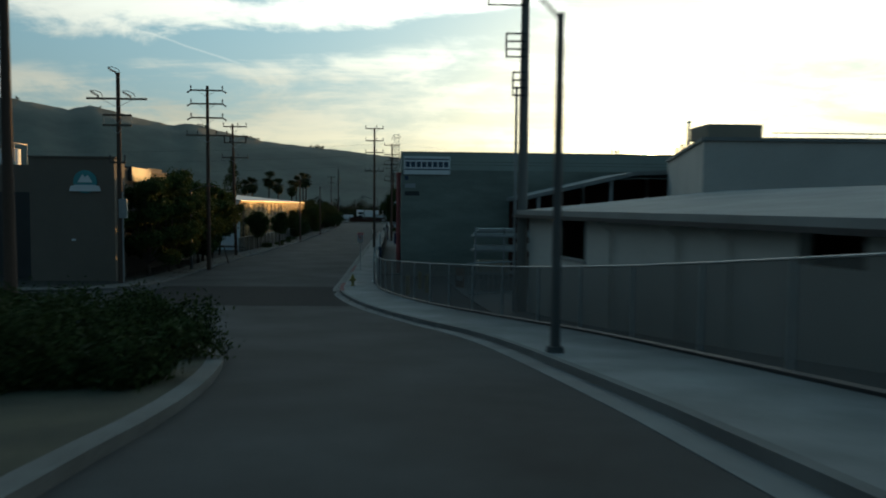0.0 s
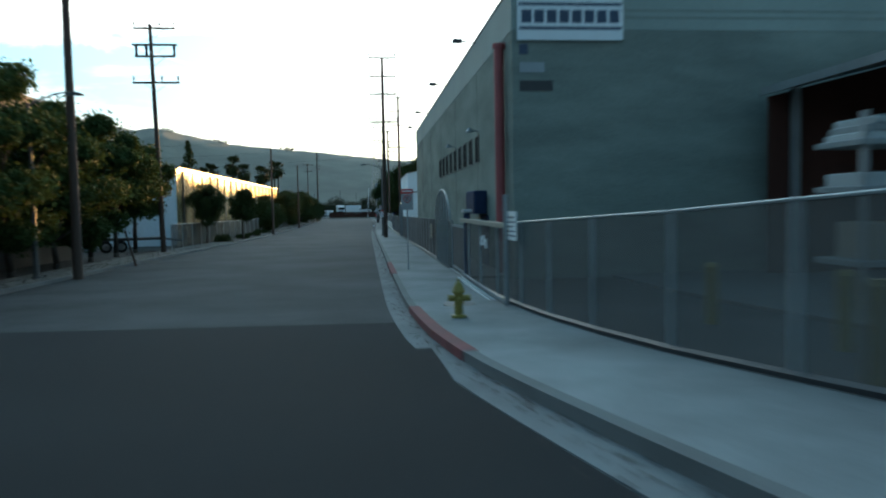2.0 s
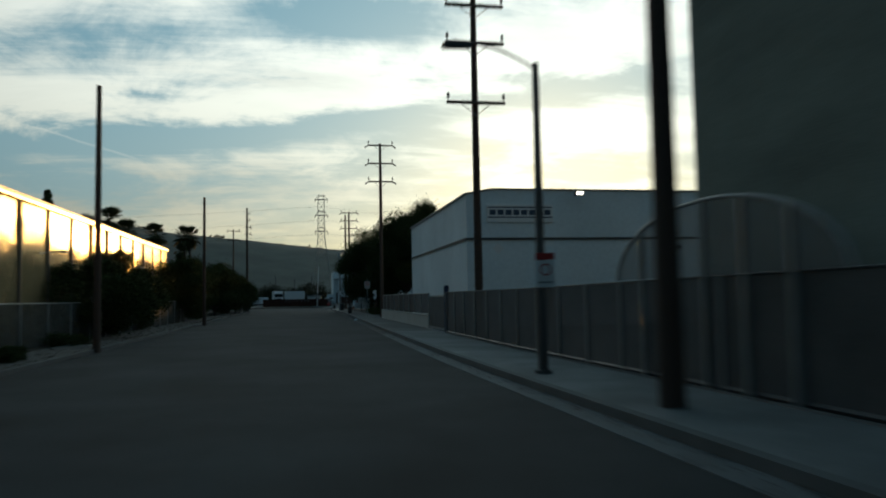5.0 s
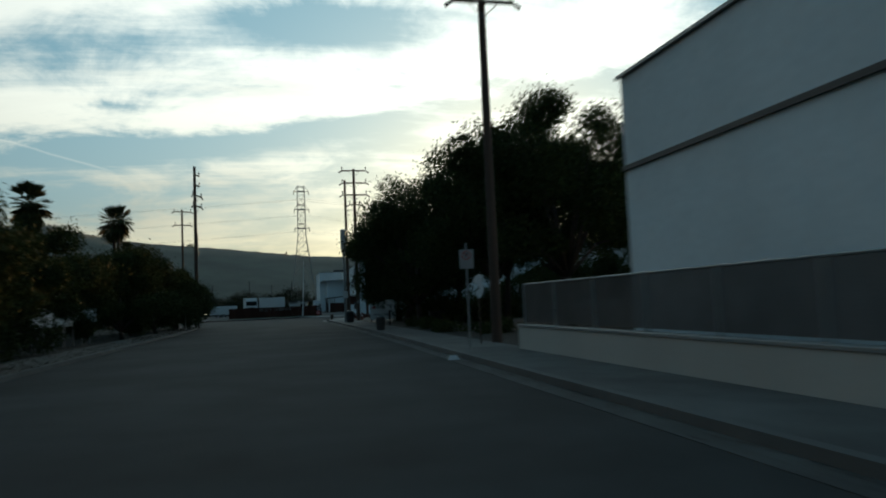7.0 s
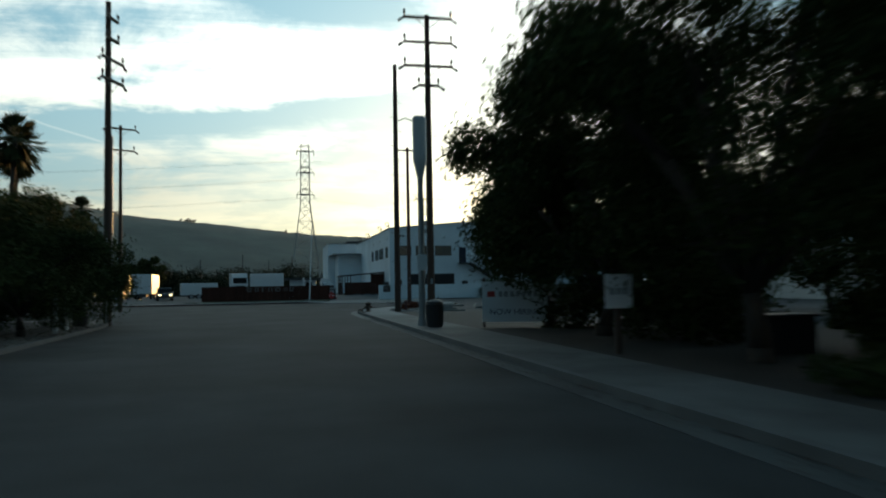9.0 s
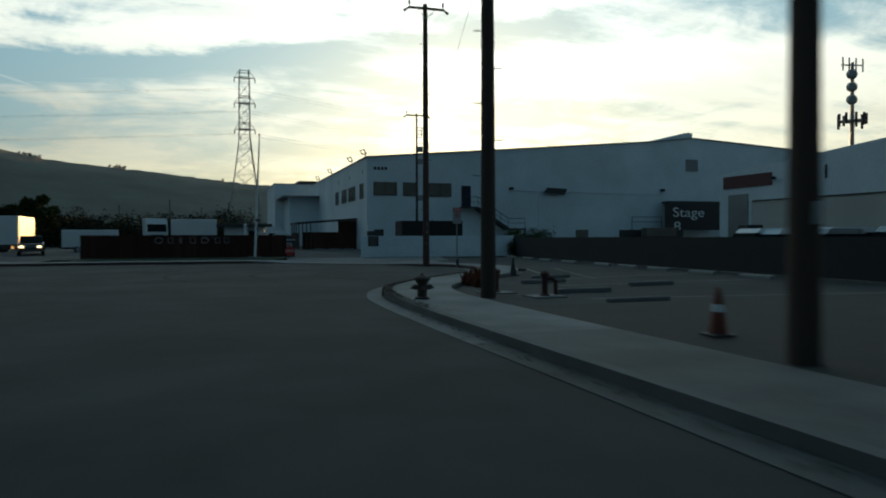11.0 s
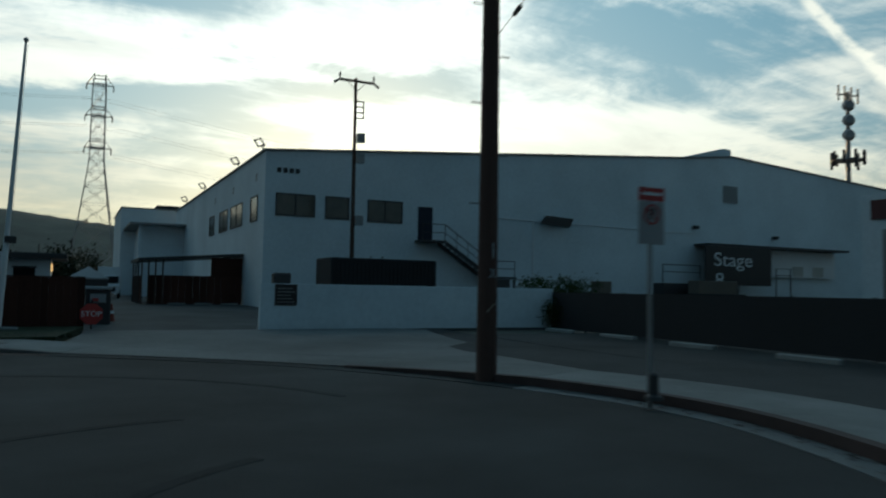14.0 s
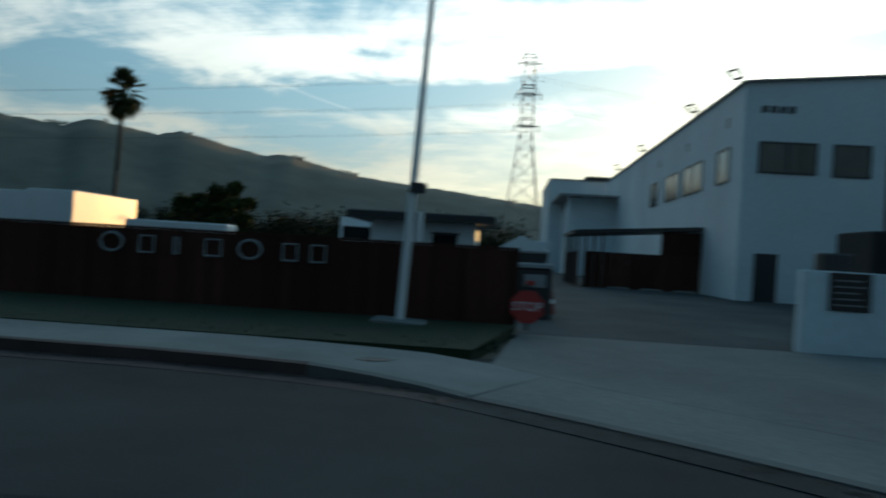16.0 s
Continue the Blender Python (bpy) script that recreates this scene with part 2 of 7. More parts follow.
RUSTRED = material("dull_rust_red_paint", (0.085, 0.026, 0.022), 0.75, 0.4, 4.0, 0.1, fine=15)
RUSTBROWN = material("rusty_brown_iron", (0.075, 0.048, 0.036), 0.8, 0.4, 4.0, 0.15, fine=15)
MAROON_KERB = material("dark_maroon_kerb_paint", (0.070, 0.043, 0.039), 0.9, 0.45, 3.0, 0.2, fine=20)
GUTTER = material("gutter_concrete", (0.110, 0.117, 0.119), 0.88, 0.28, 1.6, 0.3, fine=25, second=(0.155, 0.161, 0.160))
DIRT = material("dry_dirt", (0.13, 0.11, 0.085), 0.95, 0.4, 1.5, 0.6, fine=12)
LITTER = material("leaf_litter", (0.033, 0.028, 0.022), 0.95, 0.5, 3.0, 0.8, fine=14)
GRASS = material("lawn_grass", (0.016, 0.030, 0.009), 0.9, 0.5, 3.0, 0.9, fine=40)
WEEDS = material("weeds", (0.032, 0.037, 0.018), 0.95, 0.6, 3.0, 0.9, fine=20, second=(0.055, 0.052, 0.03))
YARD_ASPHALT = material("grey_yard_asphalt", (0.062, 0.065, 0.066), 0.92, 0.4, 0.9, 0.4, fine=45, second=(0.085, 0.088, 0.088), spec=0.2)
YARD = material("yard_concrete", (0.112, 0.114, 0.112), 0.88, 0.35, 1.0, 0.3, fine=20)
HILL = material("chaparral_hillside", (0.086, 0.092, 0.074), 0.95, 0.30, 0.03, 0.0, fine=11, second=(0.108, 0.114, 0.092), spec=0.4)
GREYWALL = material("grey_green_concrete_wall", (0.190, 0.212, 0.190), 0.95, 0.26, 0.6, 0.35, fine=14, second=(0.226, 0.252, 0.222), spec=0.05, stretch=(1, 1, 3.2))
GREYBAND = material("pale_grey_band_paint", (0.285, 0.325, 0.295), 0.85, 0.16, 0.6, 0.2, fine=14)
REDPIPE = material("faded_red_pipe_paint", (0.34, 0.075, 0.075), 0.6, 0.3, 2.0, 0.1)
GLASS_DARK = material("dark_window_glass", (0.014, 0.017, 0.018), 0.9, 0.3, 1.0, 0.0, spec=0.03)
GLASS_BROWN = material("curtained_window_glass", (0.10, 0.09, 0.07), 0.15, 0.35, 2.5, 0.0, spec=0.8)
FRAME_DARK = material("dark_window_frame", (0.03, 0.03, 0.032), 0.5, 0.2, 2.0, 0.05)
WHITEWALL = material("white_painted_wall", (0.65, 0.735, 0.775), 0.8, 0.14, 0.5, 0.12, fine=10, second=(0.70, 0.775, 0.81))
WHITESIGN = material("white_sign_panel", (0.72, 0.74, 0.75), 0.5, 0.08, 1.5, 0.02)
SIGNPLATE = material("dusty_sign_plate", (0.33, 0.32, 0.32), 0.6, 0.15, 2.0, 0.02)
SIGNBLUE = material("navy_sign_paint", (0.03, 0.055, 0.10), 0.5, 0.15, 2.0, 0.02)
SIGNTEAL = material("teal_sign_paint", (0.05, 0.28, 0.30), 0.5, 0.15, 2.0, 0.02)
SIGNGREY = material("grey_sign_bars", (0.30, 0.32, 0.33), 0.6, 0.15, 2.0, 0.02)
SIGNRED = material("red_sign_paint", (0.45, 0.035, 0.03), 0.5, 0.15, 2.0, 0.02)
NOTICE_BROWN = material("dark_brown_notice", (0.035, 0.024, 0.022), 0.6, 0.2, 2.0, 0.02)
SIGNBLACK = material("black_sign_paint", (0.02, 0.02, 0.022), 0.5, 0.15, 2.0, 0.02)
TANWALL = material("tan_stucco", (0.30, 0.255, 0.20), 0.9, 0.15, 0.8, 0.2, fine=16)
# darker copy of BROWNWALL: tones down grazing sun on the side through colour
BROWNSIDE = material("sun_dimmed_brown_stucco", (0.108, 0.090, 0.074), 0.9, 0.2, 0.8, 0.2, fine=16)
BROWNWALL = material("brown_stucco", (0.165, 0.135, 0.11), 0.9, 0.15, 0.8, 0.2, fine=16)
PALEWALL = material("pale_stucco", (0.50, 0.485, 0.45), 0.9, 0.15, 0.8, 0.2, fine=16)
SHINGLE = material("grey_roof_sheet", (0.22, 0.225, 0.22), 0.8, 0.3, 1.5, 0.3, fine=10)
# white metal with the low sun's gold put into its base colour
METALSHEET = material("sun_gold_corrugated_metal", (0.72, 0.52, 0.28), 0.20, 0.14, 0.8, 0.03, fine=8, metal=0.65, spec=0.6)
TRIMGREY = material("grey_metal_trim", (0.25, 0.26, 0.26), 0.5, 0.2, 2.0, 0.05, metal=0.3)
GREYWOOD = material("weathered_grey_pole_wood", (0.16, 0.155, 0.145), 0.9, 0.3, 2.5, 0.4, fine=25, stretch=(1, 1, 0.12))
WOOD = material("creosoted_pole_wood", (0.078, 0.048, 0.036), 0.9, 0.4, 2.5, 0.5, fine=25, stretch=(1, 1, 0.12), per_object=0.15)
REDWOOD = material("reddish_pole_wood", (0.088, 0.046, 0.036), 0.9, 0.45, 2.5, 0.5, fine=25, stretch=(1, 1, 0.12))
SEAM = material("weathered_seam_steel", (0.10, 0.085, 0.07), 0.8, 0.3, 2.0, 0.1)
ARMWOOD = material("weathered_cross_arm", (0.105, 0.085, 0.068), 0.9, 0.35, 3.0, 0.4, fine=25)
INSUL = material("porcelain_insulator", (0.05, 0.04, 0.038), 0.3, 0.2, 4.0, 0.0)
GALV = material("galvanised_steel", (0.28, 0.295, 0.30), 0.5, 0.2, 3.0, 0.08, metal=0.5)
DARKSTEEL = material("dark_painted_steel", (0.035, 0.034, 0.036), 0.55, 0.25, 2.0, 0.08)
BLUESTEEL = material("navy_painted_steel", (0.025, 0.04, 0.085), 0.85, 0.25, 2.0, 0.08, spec=0.15)
DOORBLUE = material("dark_slate_door_paint", (0.030, 0.036, 0.052), 0.8, 0.2, 2.0, 0.05, spec=0.2)
MESH = material("chain_link_mesh", (0.13, 0.134, 0.14), 0.6, 0.25, 1.0, 0.0, alpha=0.58)
MESH_FIRST = material("dark_fence_screen", (0.108, 0.104, 0.098), 0.8, 0.3, 1.0, 0.0, alpha=0.70, spec=0.1)
MESH_DENSE = material("grey_privacy_screen", (0.112, 0.104, 0.101), 0.9, 0.35, 1.6, 0.1, alpha=0.92, spec=0.1)
STRIP = material("pale_weathered_fence_post", (0.20, 0.20, 0.20), 0.7, 0.3, 2.0, 0.08, metal=0.2)
MESH_LEFT = material("fine_chain_link", (0.060, 0.062, 0.058), 0.8, 0.3, 1.0, 0.0, alpha=0.80, spec=0.1)
FENCE_BLACK = material("black_fence_screen", (0.022, 0.022, 0.024), 0.85, 0.35, 1.2, 0.25, fine=10)
FENCE_BROWN = material("dark_brown_boards", (0.066, 0.027, 0.020), 0.88, 0.35, 1.5, 0.3, fine=14, stretch=(1, 1, 0.2), per_object=0.18, spec=0.15)
BARK = material("tree_bark", (0.05, 0.04, 0.032), 0.95, 0.4, 4.0, 0.7, fine=12)
LEAF = leaf_material("leaves_dark_green", (0.022, 0.034, 0.012), (0.055, 0.075, 0.024))
DEADBUSH = leaf_material("dry_reddish_leaves", (0.10, 0.030, 0.019), (0.17, 0.060, 0.036))
LEAF_FAR = material("far_foliage", (0.017, 0.023, 0.012), 0.95, 0.4, 0.5, 0.0, fine=4, spec=0.1)
# brighter green copy of LEAF, with the light on the leaves in its colour
LEAF_LIT = leaf_material("leaves_lit_green", (0.031, 0.052, 0.017), (0.060, 0.092, 0.030), 0.18)
PALMLEAF = leaf_material("palm_fronds", (0.02, 0.03, 0.012), (0.05, 0.062, 0.026))
PAINT = material("worn_road_paint", (0.17, 0.17, 0.16), 0.8, 0.35, 3.0, 0.2, fine=20)
YELLOW = material("yellow_hydrant_paint", (0.24, 0.18, 0.035), 0.55, 0.25, 4.0, 0.08)
RUSTBOARD = material("rusty_orange_board", (0.17, 0.075, 0.04), 0.8, 0.4, 3.0, 0.1)
ORANGE = material("orange_red_barrier", (0.20, 0.035, 0.02), 0.6, 0.3, 3.0, 0.08)
CARDARK = material("dark_car_paint", (0.02, 0.022, 0.026), 0.25, 0.1, 1.0, 0.0, spec=0.7)
CARWHITE = material("white_vehicle_paint", (0.68, 0.70, 0.71), 0.4, 0.1, 1.0, 0.0)
CARSILVER = material("silver_car_paint", (0.32, 0.33, 0.34), 0.3, 0.1, 1.0, 0.0, metal=0.4)
RUBBER = material("black_rubber", (0.015, 0.015, 0.015), 0.85, 0.2, 2.0, 0.1)
LAMP_ON = glow_material("lit_lamp", (1.0, 0.93, 0.8), 6.0)
# emission that imitates gold sunlight reflected by the hut
SUN_GLINT = glow_material("sun_glint_glow", (1.0, 0.62, 0.25), 0.7)
TAIL = glow_material("headlamp_glow", (1.0, 0.75, 0.4), 3.0)

# ---- building helpers ----
GY = (-300, -60, -2, 6, 14.3, 22.9, 31.6, 41.2, 50, 60, 75, 90, 110, 240, 262, 330)
GZ = (9.5, 8, 4.25, 3.45, 2.62, 1.85, 1.3, 0.75, 0.42, 0.33, 0.25, 0.12, 0, 0, 0.40, 0.40)


def g(y):
    """The street's height along its line."""
    return float(np.interp(y, GY, GZ))


class Shape:
    """Collects faces for one mesh."""

    def __init__(self):
        self.v, self.f = [], []

    def add(self, vs, fs):
        k = len(self.v)
        self.v += [tuple(p) for p in vs]
        self.f += [tuple(i + k for i in f) for f in fs]
        return self

    def box(self, x0, x1, y0, y1, z0, z1):
        return self.add([(x0, y0, z0), (x1, y0, z0), (x1, y1, z0), (x0, y1, z0), (x0, y0, z1), (x1, y0, z1), (x1, y1, z1), (x0, y1, z1)],
                        [(0, 3, 2, 1), (4, 5, 6, 7), (0, 1, 5, 4), (1, 2, 6, 5), (2, 3, 7, 6), (3, 0, 4, 7)])

    def bevel_box(self, x0, x1, y0, y1, z0, z1, b):
        """A box whose upright and upper edges are chamfered."""
        ring = lambda i, z: [(x0 + i + b, y0 + i, z), (x1 - i - b, y0 + i, z), (x1 - i, y0 + i + b, z), (x1 - i, y1 - i - b, z),
                             (x1 - i - b, y1 - i, z), (x0 + i + b, y1 - i, z), (x0 + i, y1 - i - b, z), (x0 + i, y0 + i + b, z)]
        vs = ring(0, z0) + ring(0, z1 - b) + ring(b, z1)
        fs = [tuple(range(7, -1, -1)), tuple(range(16, 24))]
        for k in (0, 8):
            fs += [(k + i, k + (i + 1) % 8, k + 8 + (i + 1) % 8, k + 8 + i) for i in range(8)]
        return self.add(vs, fs)

    def cyl(self, p, q, r0, r1=None, n=10, caps=True):
        p, q = Vector(p), Vector(q)
        r1 = r0 if r1 is None else r1
        d = (q - p).normalized()
        a = d.orthogonal().normalized()
        b = d.cross(a)
        ring = lambda c, r: [c + r * (math.cos(t) * a + math.sin(t) * b) for t in (2 * math.pi * i / n for i in range(n))]
        fs = [(i, (i + 1) % n, n + (i + 1) % n, n + i) for i in range(n)]
        if caps:
            fs += [tuple(range(n - 1, -1, -1)), tuple(range(n, 2 * n))]
        return self.add(ring(p, r0) + ring(q, r1), fs)

    def lathe(self, x, y, profile, n=14):
        vs, fs = [], []
        for r, z in profile:
            vs += [(x + r * math.cos(2 * math.pi * i / n), y + r * math.sin(2 * math.pi * i / n), z) for i in range(n)]
        for k in range(len(profile) - 1):
            fs += [(k * n + i, k * n + (i + 1) % n, (k + 1) * n + (i + 1) % n, (k + 1) * n + i) for i in range(n)]
        fs += [tuple(range(n - 1, -1, -1)), tuple(range((len(profile) - 1) * n, len(profile) * n))]
        return self.add(vs, fs)

    def tube(self, pts, r, n=6):
        """One round bar, bent along the points."""
        pts = [Vector(p) for p in pts]
        vs, fs, a = [], [], None
        for i, p in enumerate(pts):
            d = (pts[min(i + 1, len(pts) - 1)] - pts[max(i - 1, 0)]).normalized()
            a = d.orthogonal().normalized() if a is None else (a - a.dot(d) * d).normalized()
            b = d.cross(a)
            vs += [p + r * (math.cos(t) * a + math.sin(t) * b) for t in (2 * math.pi * j / n for j in range(n))]
        for k in range(len(pts) - 1):
            fs += [(k * n + j, k * n + (j + 1) % n, (k + 1) * n + (j + 1) % n, (k + 1) * n + j) for j in range(n)]
        return self.add(vs, fs + [tuple(range(n - 1, -1, -1)), tuple(range((len(pts) - 1) * n, len(pts) * n))])

    def prism(self, outline, y0, y1):
        """An outline in x and z, pushed along y."""
        k = len(outline)
        vs = [(x, y0, z) for x, z in outline] + [(x, y1, z) for x, z in outline]
        fs = [tuple(range(k)), tuple(range(2 * k - 1, k - 1, -1))] + [(i, i + k, (i + 1) % k + k, (i + 1) % k) for i in range(k)]
        return self.add(vs, fs)

    def prism_x(self, outline, x0, x1):
        """An outline in y and z, pushed along x."""
        k = len(outline)
        vs = [(x0, y, z) for y, z in outline] + [(x1, y, z) for y, z in outline]
        fs = [tuple(range(k - 1, -1, -1)), tuple(range(k, 2 * k))] + [(i, (i + 1) % k, (i + 1) % k + k, i + k) for i in range(k)]
        return self.add(vs, fs)

    def mesh(self, name):
        me = bpy.data.meshes.new(name)
        me.from_pydata(self.v, [], self.f)
        bm = bmesh.new()
        bm.from_mesh(me)
        bmesh.ops.recalc_face_normals(bm, faces=bm.faces)
        bm.to_mesh(me)
        bm.free()
        return me


def mesh_object(name, shape, mat, smooth=False):
    me = shape.mesh(name) if isinstance(shape, Shape) else shape
    if not me.materials:
        me.materials.append(mat)
    if smooth:
        me.polygons.foreach_set("use_smooth", [True] * len(me.polygons))
    return new(name, me)


def part(name, shape, mat, parent, label="", smooth=False):
    ob = mesh_object(name, shape, mat, smooth)
    ob.parent = parent
    return tagged(ob, label=label)


def thing(name, x, y, z, label, category, group="", rz=0.0):
    ob = new(name)
    ob.matrix_basis = pose(x, y, z, 0, 0, rz)
    ob.empty_display_size = 0.3
    return tagged(ob, label=label, category=category, group=group)


def structure(name, shape, mat, label, category="", smooth=False):
    return tagged(mesh_object(name, shape, mat, smooth), label=label, category=category, kind="structure")


def resample(line, step):
    """Points along a line of corners, at even steps."""
    pts = [Vector(p) for p in line]
    out = []
    for a, b in zip(pts, pts[1:]):
        k = max(1, round((b - a).length / step))
        out += [a.lerp(b, i / k) for i in range(k)]
    return out + [pts[-1]]


def smooth_line(line, rounds=2):
    """A line of corners with the corners cut."""
    pts = [Vector(p) for p in line]
    for _ in range(rounds):
        nxt = [pts[0]]
        for a, b in zip(pts, pts[1:]):
            nxt += [a.lerp(b, 0.25), a.lerp(b, 0.75)]
        pts = nxt + [pts[-1]]
    return pts


def offset(line, d):
    """The line moved sideways, to the right of its way by d."""
    out = []
    for i, p in enumerate(line):
        a, b = line[max(0, i - 1)], line[min(len(line) - 1, i + 1)]
        w = (b - a).normalized()
        out.append(p + Vector((w.y, -w.x)) * d)
    return out


def ribbon(left, right, h, drop=0.3, across=1):
    """A slab between two lines of equal count, h over the street's height, with sides."""
    s = Shape()
    n = len(left)
    rows = []
    for a, b in zip(left, right):
        rows.append([a.lerp(b, k / across) for k in range(across + 1)])
    vs = [(p.x, p.y, g(p.y) + (h(p) if callable(h) else h)) for row in rows for p in row]
    w = across + 1
    fs = [(i * w + k, (i + 1) * w + k, (i + 1) * w + k + 1, i * w + k + 1) for i in range(n - 1) for k in range(across)]
    edge = list(range(0, n * w, w)), list(range(w - 1, n * w, w))
    base = len(vs)
    for side in edge:
        vs += [(vs[i][0], vs[i][1], vs[i][2] - drop) for i in side]
    for s_i, side in enumerate(edge):
        b0 = base + s_i * n
        fs += [(side[i], side[i + 1], b0 + i + 1, b0 + i) for i in range(n - 1)]
    for row in (0, n - 1):
        fs.append((edge[0][row], edge[1][row], base + n + row, base + row))
    return s.add(vs, fs)


def lot(x0, x1, y0, y1, h, step=4.0):
    """A flat lot that follows the street's height."""
    k = max(1, round((y1 - y0) / step))
    ys = [y0 + (y1 - y0) * i / k for i in range(k + 1)]
    return ribbon([Vector((x0, y)) for y in ys], [Vector((x1, y)) for y in ys], h)


def text_shape(words, size, extrude=0.01):
    """Raised letters of the built-in font, as a mesh that stands upright and reads from -y."""
    cu = bpy.data.curves.new("letters", "FONT")
    cu.body, cu.size, cu.extrude, cu.align_x, cu.align_y = words, size, extrude, "CENTER", "CENTER"
    tmp = new("letters", cu)
    me = bpy.data.meshes.new_from_object(tmp.evaluated_get(bpy.context.evaluated_depsgraph_get()))
    bpy.data.objects.remove(tmp)
    me.transform(Matrix.Rotation(radians(90), 4, "X"))
    return me


def foliage(rng, clumps, per, leaf, squash=0.8, sides=4):
    """Leaves gathered in clumps: one mesh."""
    n = len(clumps) * per
    c = np.repeat(np.array([k[:3] for k in clumps]), per, axis=0)
    r = np.repeat(np.array([k[3] for k in clumps]), per)
    d = rng.normal(size=(n, 3))
    d /= np.linalg.norm(d, axis=1)[:, None]
    rad = r * (0.35 + 0.75 * rng.random(n) ** 0.6) * (1 + 0.45 * (rng.random(n) > 0.88))
    p = c + d * rad[:, None] * np.array([1, 1, squash])
    u = rng.normal(size=(n, 3))
    u[:, 2] -= 0.35
    u /= np.linalg.norm(u, axis=1)[:, None]
    w = np.cross(u, rng.normal(size=(n, 3)))
    w /= np.linalg.norm(w, axis=1)[:, None]
    s = (leaf * (0.6 + 0.8 * rng.random(n)))[:, None]
    corners = [p - u * s, p + w * s * 0.42, p + u * s, p - w * s * 0.42] if sides == 4 else [p - u * s, p + w * s * 0.55, p + u * s]
    v = np.stack(corners, axis=1).reshape(-1, 3)
    me = bpy.data.meshes.new("crown")
    me.from_pydata(v.tolist(), [], (np.arange(n * sides).reshape(-1, sides)).tolist())
    return me


def tree(name, x, y, z, height, spread, bare, leaf, per, clumps, seed, label, mat, trunk=0.16, group="", sides=4):
    rng = np.random.default_rng(seed)
    t = thing(name, x, y, z, label, "tree", group)
    wood = Shape()
    lean = rng.normal(size=2) * 0.05 * height
    fork = Vector((lean[0] * 0.4, lean[1] * 0.4, bare))
    wood.cyl((0, 0, -0.2), (0, 0, 0.25), trunk * 1.5, trunk * 1.12, 10)
    wood.cyl((0, 0, 0.25), fork, trunk * 1.12, trunk * 0.85, 10)
    cl = []
    for k in range(clumps):
        a = 2 * math.pi * (k / clumps * 3.0 + rng.random() * 0.2)
        f = (k + 0.5) / clumps
        zz = bare * 0.85 + (height - bare * 0.85) * (0.08 + 0.86 * f)
        prof = max(0.15, math.sin(math.pi * min(0.97, 0.20 + 0.72 * f))) ** 0.7
        rr = spread * prof * (0.35 + 0.6 * rng.random() ** 0.5)
        cl.append((lean[0] * f + rr * math.cos(a), lean[1] * f + rr * math.sin(a), zz, spread * (0.20 + 0.16 * rng.random())))
    for k in range(0, clumps, max(1, clumps // 9)):
        c = Vector(cl[k][:3])
        m = fork.lerp(c, 0.5) + Vector((0, 0, 0.15 * spread))
        wood.cyl(fork, m, trunk * 0.6, trunk * 0.35, 7)
        wood.cyl(m, c, trunk * 0.35, trunk * 0.1, 6)
    part("trunk", wood, BARK, t, smooth=True)
    me = foliage(rng, cl, per, leaf, 0.8, sides)
    part("crown", me, mat, t)
    return t


def palm(x, y, z, height, crown, seed, group=""):
    rng = np.random.default_rng(seed)
    t = thing("palm_tree", x, y, z, "tall fan palm with a shaggy dark crown", "tree", group)
    s = Shape()
    bend = rng.normal() * 0.3
    s.cyl((0, 0, -0.2), (bend * 0.5, 0, height * 0.5), 0.26, 0.2, 9)
    s.cyl((bend * 0.5, 0, height * 0.5), (bend, 0, height), 0.2, 0.17, 9)
    part("trunk", s, BARK, t, smooth=True)
    s = Shape()
    for k in range(84):
        a = 2 * math.pi * rng.random()
        up = -1.35 + 2.6 * (k / 83)
        d = Vector((math.cos(a) * math.cos(up), math.sin(a) * math.cos(up), math.sin(up)))
        base = Vector((bend, 0, height))
        tip = base + d * crown * (0.75 + 0.3 * rng.random())
        side = d.cross(Vector((0, 0, 1)))
        side = side.normalized() if side.length > 0.01 else Vector((1, 0, 0))
        fan = base.lerp(tip, 0.45)
        for j in range(7):
            w = (j - 3) / 3
            end = tip + side * w * crown * 0.36 - d * abs(w) * crown * 0.12 - Vector((0, 0, 0.16 * crown * (1 - up)))
            s.add([fan, fan.lerp(end, 0.6) + side * 0.10, end, fan.lerp(end, 0.6) - side * 0.10], [(0, 1, 2, 3)])
        s.cyl(base, fan, 0.025, 0.02, 4)
    part("fronds", s, PALMLEAF, t)
    return t


def shrub(name, x, y, z, w, h, seed, label, leaf=0.10, per=160, mat=None, group=""):
    rng = np.random.default_rng(seed)
    t = thing(name, x, y, z, label, "shrub", group)
    cl = [((rng.random() - 0.5) * w * 1.3, (rng.random() - 0.5) * w * 1.3, h * (0.12 + 0.68 * rng.random()), 0.28 * h + 0.12 * w) for _ in range(12)]
    s = Shape()
    for c in cl[:6]:
        s.cyl((0, 0, -0.1), c[:3], 0.03, 0.012, 5)
    part("stems", s, BARK, t)
    part("leaves", foliage(rng, cl, per, leaf), mat or LEAF, t)
    return t


# ---- ground, road, pavements ----
def ground_sheet():
    xs = [-3500, -1500, -600, -250, -120, -60, -30, -12, 0, 12, 30, 60, 120, 250, 600, 1500, 3500]
    ys = [-300, -150] + [-60 + 4 * i for i in range(100)] + [360, 420, 520, 700, 1000, 1500, 2400, 4200]
    vs = [(x, y, g(y) - 0.05) for y in ys for x in xs]
    w = len(xs)
    return Shape().add(vs, [(j * w + i, j * w + i + 1, (j + 1) * w + i + 1, (j + 1) * w + i) for j in range(len(ys) - 1) for i in range(w - 1)])


